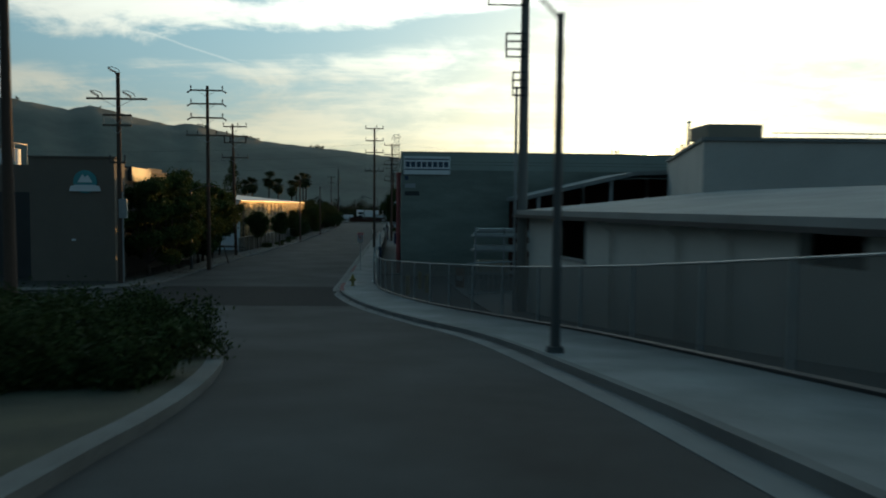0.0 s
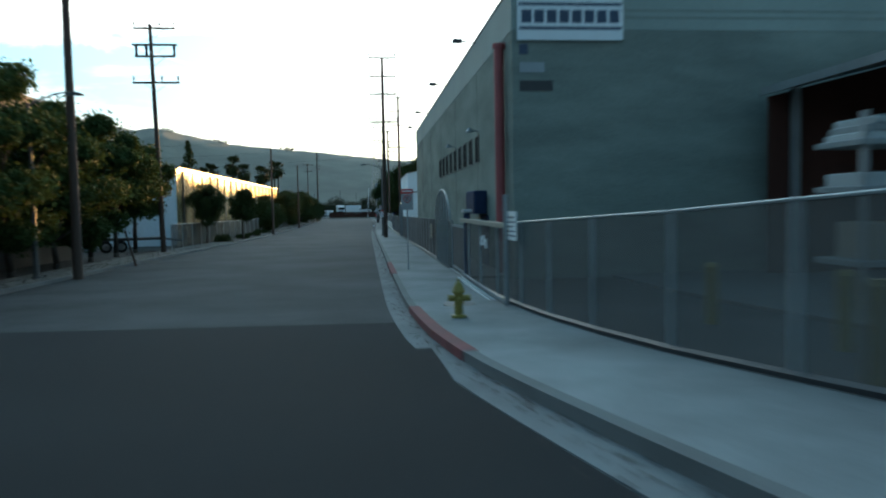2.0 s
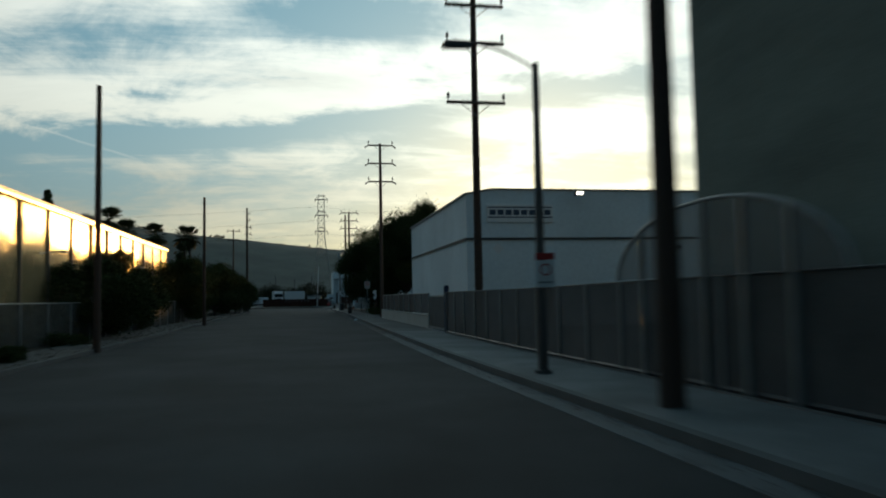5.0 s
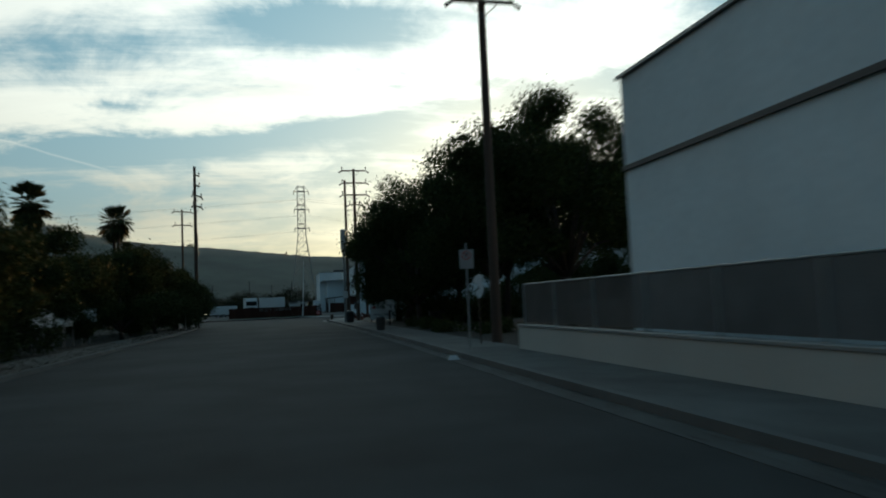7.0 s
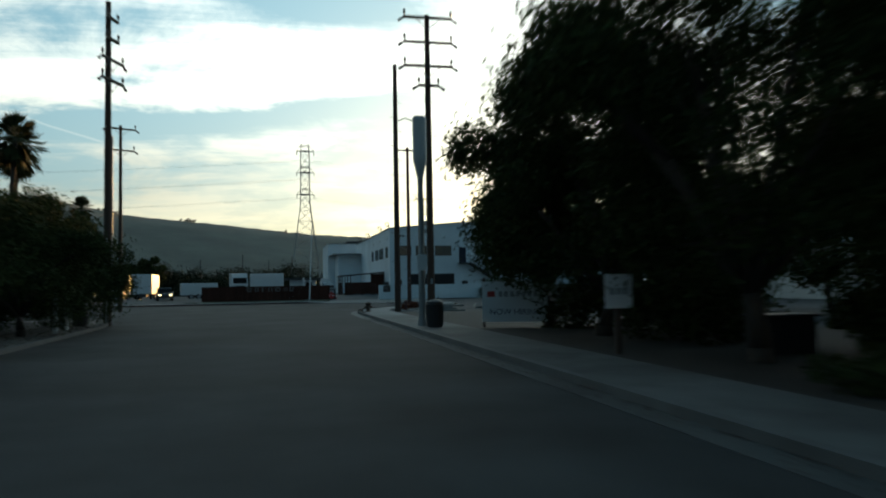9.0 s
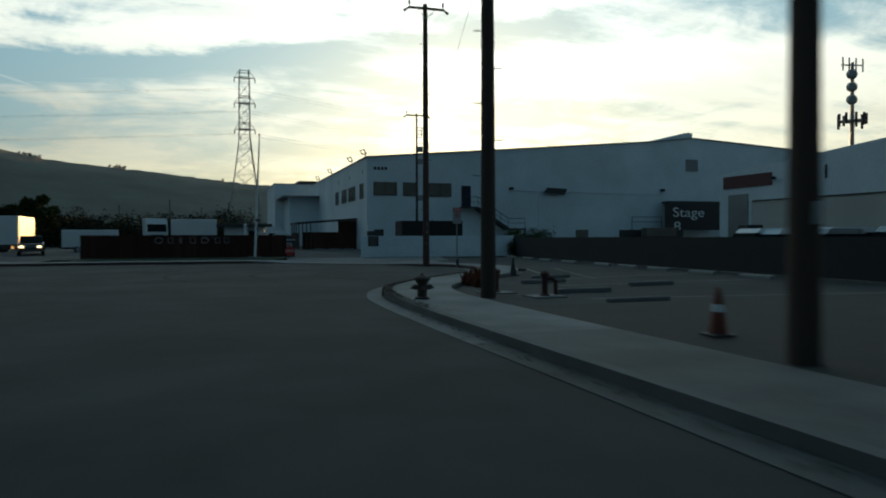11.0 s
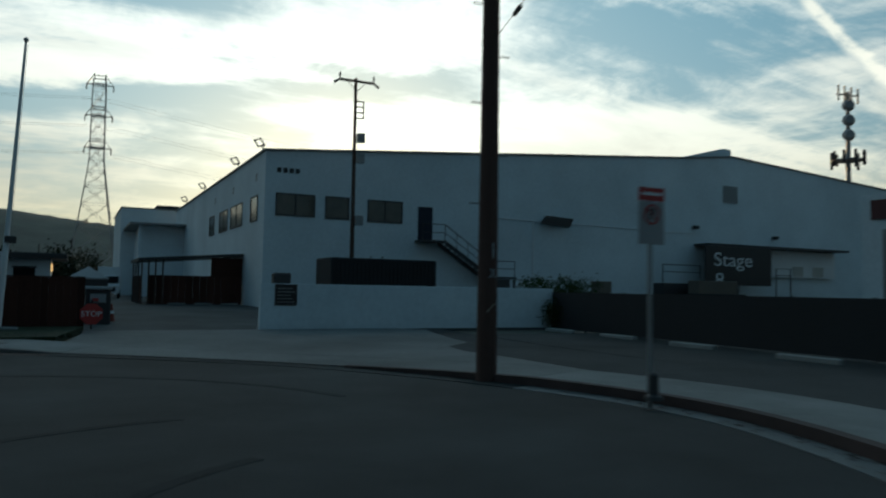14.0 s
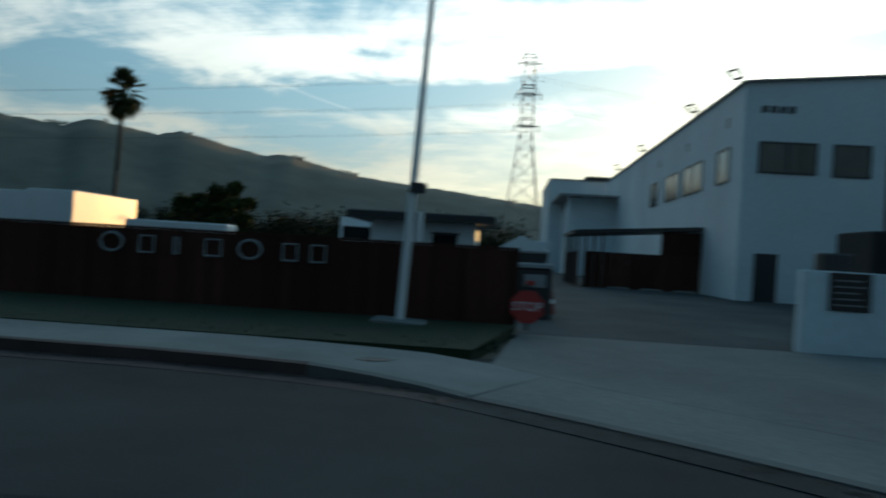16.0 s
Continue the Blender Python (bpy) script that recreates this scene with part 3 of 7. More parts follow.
structure("ground", ground_sheet(), DIRT, "dry bare earth around the street", "ground")
structure("road", lot(-75, 9.2, -60, 243, 0.0, 2.0), ASPHALT, "worn grey asphalt street with faint stains", "road")

KERB_LINE = smooth_line([(6.7, -45), (6.5, 4.6), (6.3, 9.5), (5.9, 16), (4.8, 21.5), (3.2, 26.3), (1.9, 31), (0.8, 36.5), (0.1, 41), (-0.3, 46), (-0.35, 60),
                         (-0.35, 115), (0.1, 145), (0.5, 165), (0.5, 195), (0.4, 209), (0.7, 213.5), (1.9, 216.8), (4.9, 220.9), (6.8, 223.2), (8.4, 226.5),
                         (8.8, 229), (7.9, 232), (6.2, 235), (4.6, 236.8), (1.6, 239.2), (-0.2, 240.2), (-4.5, 240.6), (-75, 240.8)], 2)
KERB_LINE = resample(KERB_LINE, 1.2)


def pavement_width(p):
    return float(np.interp(p.y, (0, 25, 40, 46, 150, 165, 222, 232), (3.4, 3.35, 2.9, 2.7, 2.65, 2.5, 2.4, 2.3)))


BACK_LINE = [q for q in KERB_LINE]
_wide = [pavement_width(p) for p in KERB_LINE]
BACK_LINE = [offset(KERB_LINE, w)[i] for i, w in enumerate(_wide)]


CUT = next(i for i, p in enumerate(KERB_LINE) if p.y > 231.5)
END = next(i for i, p in enumerate(KERB_LINE) if i > CUT and p.x < 1.2)
def kerb_height(p):
    """Full height along the street, let down at the driveway."""
    return 0.15 if p.y < 229 else float(np.interp(p.x - p.y, (-241.5, -238.7, -230.1, -223.5), (0.15, 0.03, 0.03, 0.15)))


# pavement and gutter take the darker concrete between these two points
DARK_FROM = next(i for i, p in enumerate(KERB_LINE) if p.y > 124)
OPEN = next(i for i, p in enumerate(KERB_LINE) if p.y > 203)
for i, lo, hi, slab, drain, words in ((1, 0, DARK_FROM, CONCRETE, GUTTER, "pale concrete pavement with dusty patches"),
                                      (5, DARK_FROM, OPEN, DARK_PAVEMENT, DARK_GUTTER, "dull pavement stained by leaves under the trees"),
                                      (6, OPEN, CUT, CONCRETE, GUTTER, "pale concrete pavement round the corner"),
                                      (2, CUT, END, APRON, ASPHALT, "stained concrete crossing at the driveway"),
                                      (3, END, len(KERB_LINE) - 1, CONCRETE, MAROON_KERB, "pale concrete pavement before the lawn")):
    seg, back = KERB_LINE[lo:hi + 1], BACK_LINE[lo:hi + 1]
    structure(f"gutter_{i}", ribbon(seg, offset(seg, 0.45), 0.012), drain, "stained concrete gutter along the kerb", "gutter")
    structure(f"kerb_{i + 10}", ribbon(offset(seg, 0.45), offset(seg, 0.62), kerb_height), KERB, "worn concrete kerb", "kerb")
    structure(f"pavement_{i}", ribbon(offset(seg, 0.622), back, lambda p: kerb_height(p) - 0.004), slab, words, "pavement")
near = [p for p in KERB_LINE if 40.8 < p.y < 49.4 and p.x < 4]
structure("red_kerb", ribbon(offset(near, 0.43), offset(near, 0.66), 0.156), RED_KERB, "faded red painted kerb beside the hydrant", "kerb")
near = [p for p in KERB_LINE if 58.0 < p.y < 65.5]
structure("red_kerb_2", ribbon(offset(near, 0.43), offset(near, 0.63), 0.154), RED_KERB, "short worn red kerb near the parking sign", "kerb")

for i, seg in ((6, [p for p in KERB_LINE if p.y > 212 and p.x > 5.9 or 212 < p.y < 232 and p.x > 0]), (7, [p for p in KERB_LINE[CUT:] if p.x < -0.6])):
    structure(f"kerb_{i}", ribbon(offset(seg, 0.425), offset(seg, 0.605), lambda p: kerb_height(p) + 0.004), MAROON_KERB, "dark maroon painted kerb", "kerb")

# a darker asphalt trench across the street
ys = [31.9, 33, 36, 40, 44, 46.5]
structure("road_patch", ribbon([Vector((-11.0 if y > 34 else -6.5, y + 0.8)) for y in ys],
                               [Vector((float(np.interp(y, [q.y for q in KERB_LINE[:70]], [q.x for q in KERB_LINE[:70]])) - 0.03, y)) for y in ys], 0.006, 0.02),
          ASPHALT_DARK, "darker repaired strip of asphalt", "road")

LEFT_LINE = resample(smooth_line([(-75, 41.0), (-18, 41.6), (-13.2, 43.2), (-12.2, 47), (-12.2, 52), (-12.3, 62), (-12.2, 75), (-11.8, 90), (-11.4, 110), (-11.3, 150),
                                  (-11.2, 190), (-11.4, 203), (-12.4, 207.5), (-15.5, 209.5), (-75, 210)], 2), 1.5)
structure("kerb_4", ribbon(LEFT_LINE, offset(LEFT_LINE, -0.17), 0.14), KERB, "broken dusty concrete kerb", "kerb")
structure("pavement_4", ribbon(offset(LEFT_LINE, -0.172), offset(LEFT_LINE, -2.1), 0.135),
          material("dusty_verge", (0.115, 0.106, 0.094), 0.92, 0.5, 1.6, 0.35, fine=14), "dusty concrete verge with gravel and litter", "pavement")
structure("verge_west", lot(-75, -13.6, 43.6, 207.4, 0.10), LITTER, "dry earth and leaf litter beside the street", "ground")
ISLAND = resample(smooth_line([(1.2, -45), (0.9, 3), (1.05, 8), (0.25, 13.5), (-1.5, 18.4), (-5, 20.6), (-12, 21.4), (-75, 22)], 2), 1.0)
structure("kerb_5", ribbon(ISLAND, offset(ISLAND, -0.3), 0.14), DARK_PAVEMENT, "chipped concrete kerb round the weedy corner", "kerb")
inner = offset(ISLAND, -0.302)
structure("verge_corner", ribbon(inner, [Vector((-75, -46 + 67.5 * i / (len(inner) - 1))) for i in range(len(inner))], 0.14, across=6), WEEDS,
          "overgrown weedy street corner", "ground")
structure("yard_south", lot(7.5, 90, -45, 56.2, 0.09), YARD, "stained concrete yard behind the fence", "ground")
structure("yard_middle", lot(2.4, 90, 57, 152, 0.09), YARD, "stained concrete strip behind the fence", "ground")
structure("planting_strip", lot(2.9, 13.5, 150, 208, 0.12), LITTER, "bare soil and leaf litter under the trees", "ground")
structure("parking_lot", lot(13.6, 38, 150, 243, 0.06), ASPHALT, "dark asphalt car park", "parking lot")
structure("parking_lot_2", ribbon([Vector((x, y)) for x, y in ((3.2, 208.2), (3.0, 212), (4.6, 216.2), (8.2, 220.4), (11.0, 225.6), (10.7, 232), (10.55, 236), (10.2, 238.8), (11.85, 240.4), (12.25, 243.2), (13.0, 246))],
                                  [Vector((13.58, y)) for y in (208.2, 212, 216.2, 220.4, 225.6, 232, 236, 238.8, 240.4, 243.2, 246)],
                                  lambda p: float(np.interp(p.y, (228, 236), (0.07, 0.056)))), ASPHALT, "dark asphalt car park edge", "parking lot")
front = [q for q in BACK_LINE[CUT - 1:] if q.x > 1.1]
rim = resample([(10.7, 231.0), (10.55, 236), (10.2, 238.8), (11.85, 240.4), (12.25, 243.2), (13.0, 246), (1.85, 246)], 0.1)
rim = [rim[round(i * (len(rim) - 1) / (len(front) - 1))] for i in range(len(front))]
_lip = {(round(q.x, 3), round(q.y, 3)) for q in front}
structure("driveway", ribbon(front, rim, lambda p: kerb_height(p) - 0.002 if (round(p.x, 3), round(p.y, 3)) in _lip else 0.060), APRON,
          "stained concrete driveway apron before the gate", "driveway")
structure("yard_north", lot(-75, 36.5, 246, 345, 0.03), YARD_ASPHALT, "grey asphalt yard behind the gate", "ground")
structure("driveway_west", lot(-75, -11.6, 242.6, 245.99, 0.05), YARD_ASPHALT, "grey asphalt entrance beside the board fence", "driveway")
structure("lawn", ribbon([Vector((x, 242.7)) for x in (1.1, -3, -7, -11.5)], [Vector((x, 246.5)) for x in (1.8, -3, -7, -11.5)], 0.165), GRASS,
          "trimmed lawn strip before the brown fence", "lawn")

# ---- hills ----
RIDGE_BEARING = (-110, -75, -55, -45, -36, -31.5, -29.8, -25.6, -23.9, -20.5, -18, -16.8, -13.3, -11.2, -5.9, -4.3, 0, 2.8, 6.5, 12, 20, 30, 50, 80)
RIDGE_RISE = (5.0, 5.6, 6.6, 7.4, 7.5, 7.2, 7.85, 7.25, 7.65, 6.9, 6.45, 6.7, 5.95, 5.5, 4.95, 4.85, 4.35, 4.05, 3.85, 3.1, 2.2, 1.8, 1.7, 1.6)


def hills():
    vs, fs = [], []
    cols = [-110 + 0.5 * i for i in range(381)]
    rows = [(0.0, 990), (0.10, 1060), (0.32, 1200), (0.55, 1345), (0.80, 1490), (1.0, 1630), (0.7, 2000)]
    for j, (f, r) in enumerate(rows):
        for b in cols:
            e = float(np.interp(b, RIDGE_BEARING, RIDGE_RISE))
            q = Vector((b * 0.16, f * 3.0, 2.0))
            rise = f + 0.05 * noise.noise(q * 1.0) * (1 - f) * (f > 0) * 1.6 + 0.03 * noise.noise(q * 4) * (0 < f < 1)
            zz = 1630 * math.tan(radians(e)) * max(0.0, rise) + (3.5 * noise.noise(Vector((b * 1.7, 1, 0))) + 1.8 * noise.noise(Vector((b * 6, 4, 0))) if f == 1 else 0)
            a = radians(b)
            vs.append((r * math.sin(a), 200 + r * math.cos(a), zz - 2 if f == 0 else zz))
    w = len(cols)
    for j in range(len(rows) - 1):
        for i in range(w - 1):
            fs.append((j * w + i, j * w + i + 1, (j + 1) * w + i + 1, (j + 1) * w + i))
    return Shape().add(vs, fs)


def ridge_wood():
    """Scattered small trees that stand up along the ridge."""
    rng = np.random.default_rng(23)
    cl = []
    for b in np.arange(-34, 9, 0.11):
        if noise.noise(Vector((b * 0.55, 7, 0))) + 0.35 * noise.noise(Vector((b * 2.3, 2, 0))) < 0.24:
            continue
        a, h = radians(b + rng.normal() * 0.05), 2.5 + 4.0 * rng.random() ** 2
        z = 1630 * math.tan(radians(float(np.interp(b, RIDGE_BEARING, RIDGE_RISE))))
        for j in range(3):
            cl.append((1626 * math.sin(a) + rng.normal() * h * 0.4, 200 + 1626 * math.cos(a), z + h * (0.1 + 0.35 * j), h * (0.55 - 0.1 * j)))
    return foliage(rng, cl, 14, 1.5, 0.9, 4)


structure("backdrop_hills", hills(), HILL, "hazy brush-covered hills", "hills", smooth=True)
tagged(mesh_object("ridge_trees", ridge_wood(), HILL), "small dark trees scattered along the far ridge", "trees", kind="stuff")

# ---- buildings ----
def wall_window(parent, x, y, z, w, h, face, glass, panes=1, bar=0.06, depth=0.10):
    """A window in a wall that faces -y ("s") or -x ("w"), its sill at z, centred at (x, y) of the wall's face."""
    win = new("window")
    win.parent = parent
    win.matrix_basis = pose(x, y, z, 0, 0, {"s": 0, "w": -90}[face])
    s = Shape()
    s.box(-w / 2, w / 2, -0.05, depth, 0, bar).box(-w / 2, w / 2, -0.05, depth, h - bar, h)
    s.box(-w / 2, -w / 2 + bar, -0.05, depth, bar, h - bar).box(w / 2 - bar, w / 2, -0.05, depth, bar, h - bar)
    for k in range(1, panes):
        c = -w / 2 + w * k / panes
        s.box(c - bar / 2, c + bar / 2, -0.04, depth, bar, h - bar)
    part("frame", s, FRAME_DARK, win)
    for k in range(panes):
        a, b = -w / 2 + w * k / panes + bar / 2, -w / 2 + w * (k + 1) / panes - bar / 2
        part("pane", Shape().box(a + 0.004, b - 0.004, -0.015, 0.02, bar, h - bar), glass, win)
    return win


def letter_blocks(x0, x1, z0, z1, count, y, depth=0.02, gap=0.28):
    s = Shape()
    p = (x1 - x0) / count
    for k in range(count):
        s.box(x0 + p * k + p * gap / 2, x0 + p * (k + 1) - p * gap / 2, y - depth, y, z0, z1)
    return s


def company_sign(x, y, z, w, h, label):
    s = thing("company_sign", x, y, z, label, "sign")
    part("panel", Shape().bevel_box(0, w, -0.08, 0, 0, h, 0.02), WHITESIGN, s)
    part("stripe", Shape().box(0.06, w - 0.06, -0.086, -0.081, h * 0.80, h * 0.87), SIGNBLUE, s)
    part("lettering", letter_blocks(0.10, w - 0.10, h * 0.40, h * 0.70, 8, -0.081, 0.006, 0.22), SIGNBLUE, s, "navy letter-sized blocks")
    part("stripe", Shape().box(0.06, w - 0.06, -0.086, -0.081, h * 0.24, h * 0.31), SIGNBLUE, s)
    return s


def warehouse_a():
    x0, x1, y0, y1, top = 4.15, 48.0, 56.16, 103.1, 10.0
    w = thing("warehouse", x0, y0, 0.3, "large grey-green concrete warehouse with a paler top band", "building")
    h = top - 0.3
    body = Shape().box(0, x1 - x0, 0, y1 - y0, -0.6, h - 1.35)
    part("wall", body, GREYWALL, w)
    part("band", Shape().box(-0.012, x1 - x0, -0.012, y1 - y0 + 0.012, h - 1.346, h), GREYBAND, w, "paler grey painted top band")
    part("coping", Shape().box(-0.05, x1 - x0, -0.05, 0.30, h + 0.004, h + 0.07).box(-0.05, 0.30, 0.302, y1 - y0 + 0.05, h + 0.004, h + 0.07), TRIMGREY, w)
    part("roof", Shape().box(0.32, x1 - x0 - 0.3, 0.32, y1 - y0 - 0.3, h - 0.35, h - 0.25), SHINGLE, w)
    for z in (h - 0.95, h - 0.72):
        part("groove", Shape().box(0.05, x1 - x0, -0.022, -0.014, z, z + 0.05), GREYWALL, w)
    for yy in (7.9, 15.8, 23.6, 31.4, 39.3):
        part("panel_joint", Shape().box(-0.008, 0.0, yy - 0.012, yy + 0.012, -0.3, h - 1.4), FRAME_DARK, w)
    for yy in (80.3 - 2.03 * k for k in range(9)):
        wall_window(w, -0.002, yy - y0, 4.75 - 0.3, 0.95, 1.18, "w", GLASS_DARK, 1, 0.05)
    pipe = Shape().cyl((-0.22, 1.25, 0.2), (-0.22, 1.25, h - 1.7), 0.17, n=14).cyl((-0.22, 1.25, h - 1.7), (-0.22, 1.25, h - 1.55), 0.22, n=14)
    pipe.cyl((-0.22, 1.25, h - 1.62), (0.1, 1.25, h - 1.62), 0.12, n=10)
    part("downpipe", pipe, REDPIPE, w, "faded red downpipe", smooth=False)
    for yy, zz in ((8.0, 8.9), (20.0, 9.0), (33.0, 9.0), (43.6, 9.0)):
        part("roof_light", Shape().cyl((0, yy, zz + 0.75), (-0.7, yy, zz + 0.85), 0.03, n=6).bevel_box(-1.0, -0.6, yy - 0.15, yy + 0.15, zz + 0.76, zz + 0.92, 0.03), DARKSTEEL, w)
    for yy in (7.6, 15.9):
        part("wall_lamp", Shape().cyl((0, yy, 5.75), (-0.35, yy, 5.9), 0.025, n=6).lathe(-0.4, yy, [(0.04, 5.95), (0.16, 5.8), (0.17, 5.76)], 10), GALV, w)
    for k, (zz, n) in enumerate(((7.55, 1), (6.95, 3), (6.35, 4))):
        part("notice", Shape().box(0.25, 0.25 + 0.28 * n, -0.02, -0.004, zz, zz + 0.34), (SIGNBLUE, SIGNGREY, SIGNGREY)[k] if k != 2 else FRAME_DARK, w)
    door = Shape().bevel_box(-0.55, 0, 5.5, 7.9, 2.25, 3.2, 0.05)
    part("awning", door, BLUESTEEL, w, "dark blue boxed awning")
    part("door", Shape().box(-0.03, 0.0, 5.2, 7.2, 0.0, 2.2), BLUESTEEL, w)
    return w


warehouse_a()
company_sign(4.32, 56.14, 8.3, 3.6, 1.4, "white company sign with navy stripes and lettering blocks")


def warehouse_b():
    x0, x1, y0, y1, h = 4.6, 42.0, 127.0, 146.5, 7.45
    w = thing("warehouse", x0, y0, 0.0, "pale blue-white warehouse with a dark belt line", "building")
    part("wall", Shape().prism([(0, -0.5), (x1 - x0, -0.5), (x1 - x0, h - 0.1), (1.4, h), (0, h - 0.28)], 0, y1 - y0), WHITEWALL, w)
    part("roof", Shape().prism([(-0.12, h - 0.28), (1.4, h + 0.01), (x1 - x0, h - 0.09), (x1 - x0, h - 0.02), (1.4, h + 0.08), (-0.12, h - 0.2)], -0.1, y1 - y0 + 0.1), TRIMGREY, w)
    part("belt_line", Shape().box(-0.09, x1 - x0, -0.09, -0.002, 4.75, 4.87).box(-0.09, -0.002, -0.002, y1 - y0, 4.75, 4.87), DARKSTEEL, w, "dark horizontal belt pipe")
    part("flood_light", Shape().cyl((6.1, 0, 7.35), (6.1, -0.5, 7.25), 0.03, n=6).bevel_box(5.9, 6.3, -0.75, -0.45, 7.1, 7.3, 0.03), DARKSTEEL, w)
    part("lamp_glass", Shape().box(5.93, 6.27, -0.77, -0.752, 7.12, 7.28), LAMP_ON, w, "lit flood lamp")
    part("wall_lamp", Shape().bevel_box(11.9, 12.2, -0.3, 0, 4.2, 4.4, 0.03), DARKSTEEL, w, "small dark wall lamp")
    part("door", Shape().box(3.6, 4.7, -0.03, -0.002, 0.0, 2.2), DARKSTEEL, w)
    part("notice", Shape().add([(1.4, -0.02, 4.3), (1.7, -0.02, 4.0), (2.0, -0.02, 4.3), (1.7, -0.02, 4.6)], [(0, 1, 2, 3)]), WHITESIGN, w)
    return w


warehouse_b()
company_sign(5.7, 126.98, 5.7, 3.7, 0.95, "white company sign with navy lettering blocks on the pale warehouse")


def low_warehouse():
    """The long corrugated metal building west of the street."""
    x, y0, y1, h = -15.4, 91.4, 156.4, 6.1
    w = thing("metal_warehouse", x, y0, 0.15, "long white corrugated metal warehouse, its wall coloured with low sun gold", "building")
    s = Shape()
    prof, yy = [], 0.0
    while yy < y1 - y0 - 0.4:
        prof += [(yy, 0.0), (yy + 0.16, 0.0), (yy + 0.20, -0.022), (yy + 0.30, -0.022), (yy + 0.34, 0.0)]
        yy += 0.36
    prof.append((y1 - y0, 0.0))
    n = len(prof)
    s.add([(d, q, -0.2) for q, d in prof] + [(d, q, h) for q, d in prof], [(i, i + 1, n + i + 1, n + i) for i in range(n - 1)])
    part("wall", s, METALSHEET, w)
    part("end_wall", Shape().prism([(-26, -0.3), (-0.06, -0.3), (-0.06, h), (-13, h + 1.3), (-26, h)], 0, 0.12), WHITEWALL, w)
    part("end_wall", Shape().prism([(-26, -0.3), (-0.06, -0.3), (-0.06, h), (-13, h + 1.3), (-26, h)], y1 - y0 - 0.12, y1 - y0), WHITEWALL, w)
    part("roof", Shape().prism([(0.18, h), (0.18, h + 0.1), (-13, h + 1.45), (-26.2, h + 0.1), (-26.2, h), (-13, h + 1.35)], -0.15, y1 - y0 + 0.15), TRIMGREY, w)
    for k in range(18):
        yy = 1.92 + 3.55 * k
        part("pilaster", Shape().box(0.004, 0.09, yy, yy + 0.17, -0.1, h - 0.17), SEAM, w, "dark weathered panel seam")
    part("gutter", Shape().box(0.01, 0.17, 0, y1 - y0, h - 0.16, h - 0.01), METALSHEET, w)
    for yy in (16, 33, 50):
        part("wall_lamp", Shape().cyl((0, yy, 3.9), (0.9, yy, 4.0), 0.03, n=6).bevel_box(0.8, 1.15, yy - 0.12, yy + 0.12, 3.9, 4.02, 0.02), GALV, w)
    return w


low_warehouse()


def brown_building():
    w = thing("office_building", -20.5, 53.0, 0.4, "brown stucco industrial building with a badge sign", "building")
    # side wall coloured darker than the front to dim the sun on it
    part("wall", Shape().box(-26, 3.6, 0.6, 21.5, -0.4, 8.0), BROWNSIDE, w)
    part("wall", Shape().box(-26, -6.0, 21.52, 35, -0.4, 7.4), BROWNWALL, w)
    part("coping", Shape().box(-26.1, 3.68, 0.5, 21.6, 8.004, 8.16), BROWNWALL, w)
    part("front_wall", Shape().box(-26, 0, 0.3, 0.59, -0.4, 8.1), BROWNWALL, w, "brown front wall")
    part("entrance_block", Shape().box(-0.5, 5.1, -2.8, -2.3, -0.4, 8.5), BROWNWALL, w, "brown entrance screen wall")
    part("coping", Shape().box(-0.55, 5.18, -2.88, -2.22, 8.504, 8.62), BROWNWALL, w)
    part("return_wall", Shape().box(4.2, 4.6, -2.29, 0.59, -0.4, 8.3), BROWNWALL, w)
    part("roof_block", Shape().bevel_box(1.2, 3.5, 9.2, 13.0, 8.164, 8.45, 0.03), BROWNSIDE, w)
    part("roof_unit", Shape().bevel_box(2.6, 3.9, 4.1, 8.7, 7.2, 8.3, 0.05), DARKSTEEL, w, "dark metal roof unit")
    # flat dark sheet before the wall, drawn for the shade of a recess
    part("recess", Shape().box(-9, -0.6, 0.25, 0.296, 0.0, 6.2), DARKSTEEL, w)
    part("entrance_lamp", Shape().bevel_box(2.25, 2.5, -2.9, -2.802, 2.9, 3.02, 0.02), WHITESIGN, w, "small pale wall lamp")
    return w


brown_building()
badge = thing("badge_sign", -17.3, 50.16, 7.2, "round teal and white badge sign on a tan wall", "sign")
part("disc", Shape().prism([(0.78 * math.cos(2 * math.pi * k / 28), 0.10 + 0.78 * math.sin(2 * math.pi * k / 28)) for k in range(28)], -0.06, 0.0), SIGNTEAL, badge)
part("ribbon", Shape().prism([(-1.05, -0.55), (1.05, -0.55), (0.95, -0.2), (0.6, -0.12), (-0.6, -0.12), (-0.95, -0.2)], -0.10, -0.064), WHITESIGN, badge)
part("mountain", Shape().prism([(-0.5, 0.05), (0.5, 0.05), (0.2, 0.55), (0.0, 0.38), (-0.15, 0.6)], -0.085, -0.064), WHITESIGN, badge)
tank = thing("roof_tank", -26.5, 58.5, 8.41, "pale roof tank in a steel frame", "tank")
part("tank", Shape().cyl((0, 0, 0.35), (0, 0, 1.6), 0.9, n=18), WHITESIGN, tank)
for a, b in ((-1, -1), (1, -1), (1, 1), (-1, 1)):
    part("leg", Shape().cyl((a, b, 0), (a, b, 2.0), 0.04, n=6), GALV, tank)
part("rail", Shape().tube([(-1, -1, 2), (1, -1, 2), (1, 1, 2), (-1, 1, 2), (-1, -1, 2)], 0.035), GALV, tank)


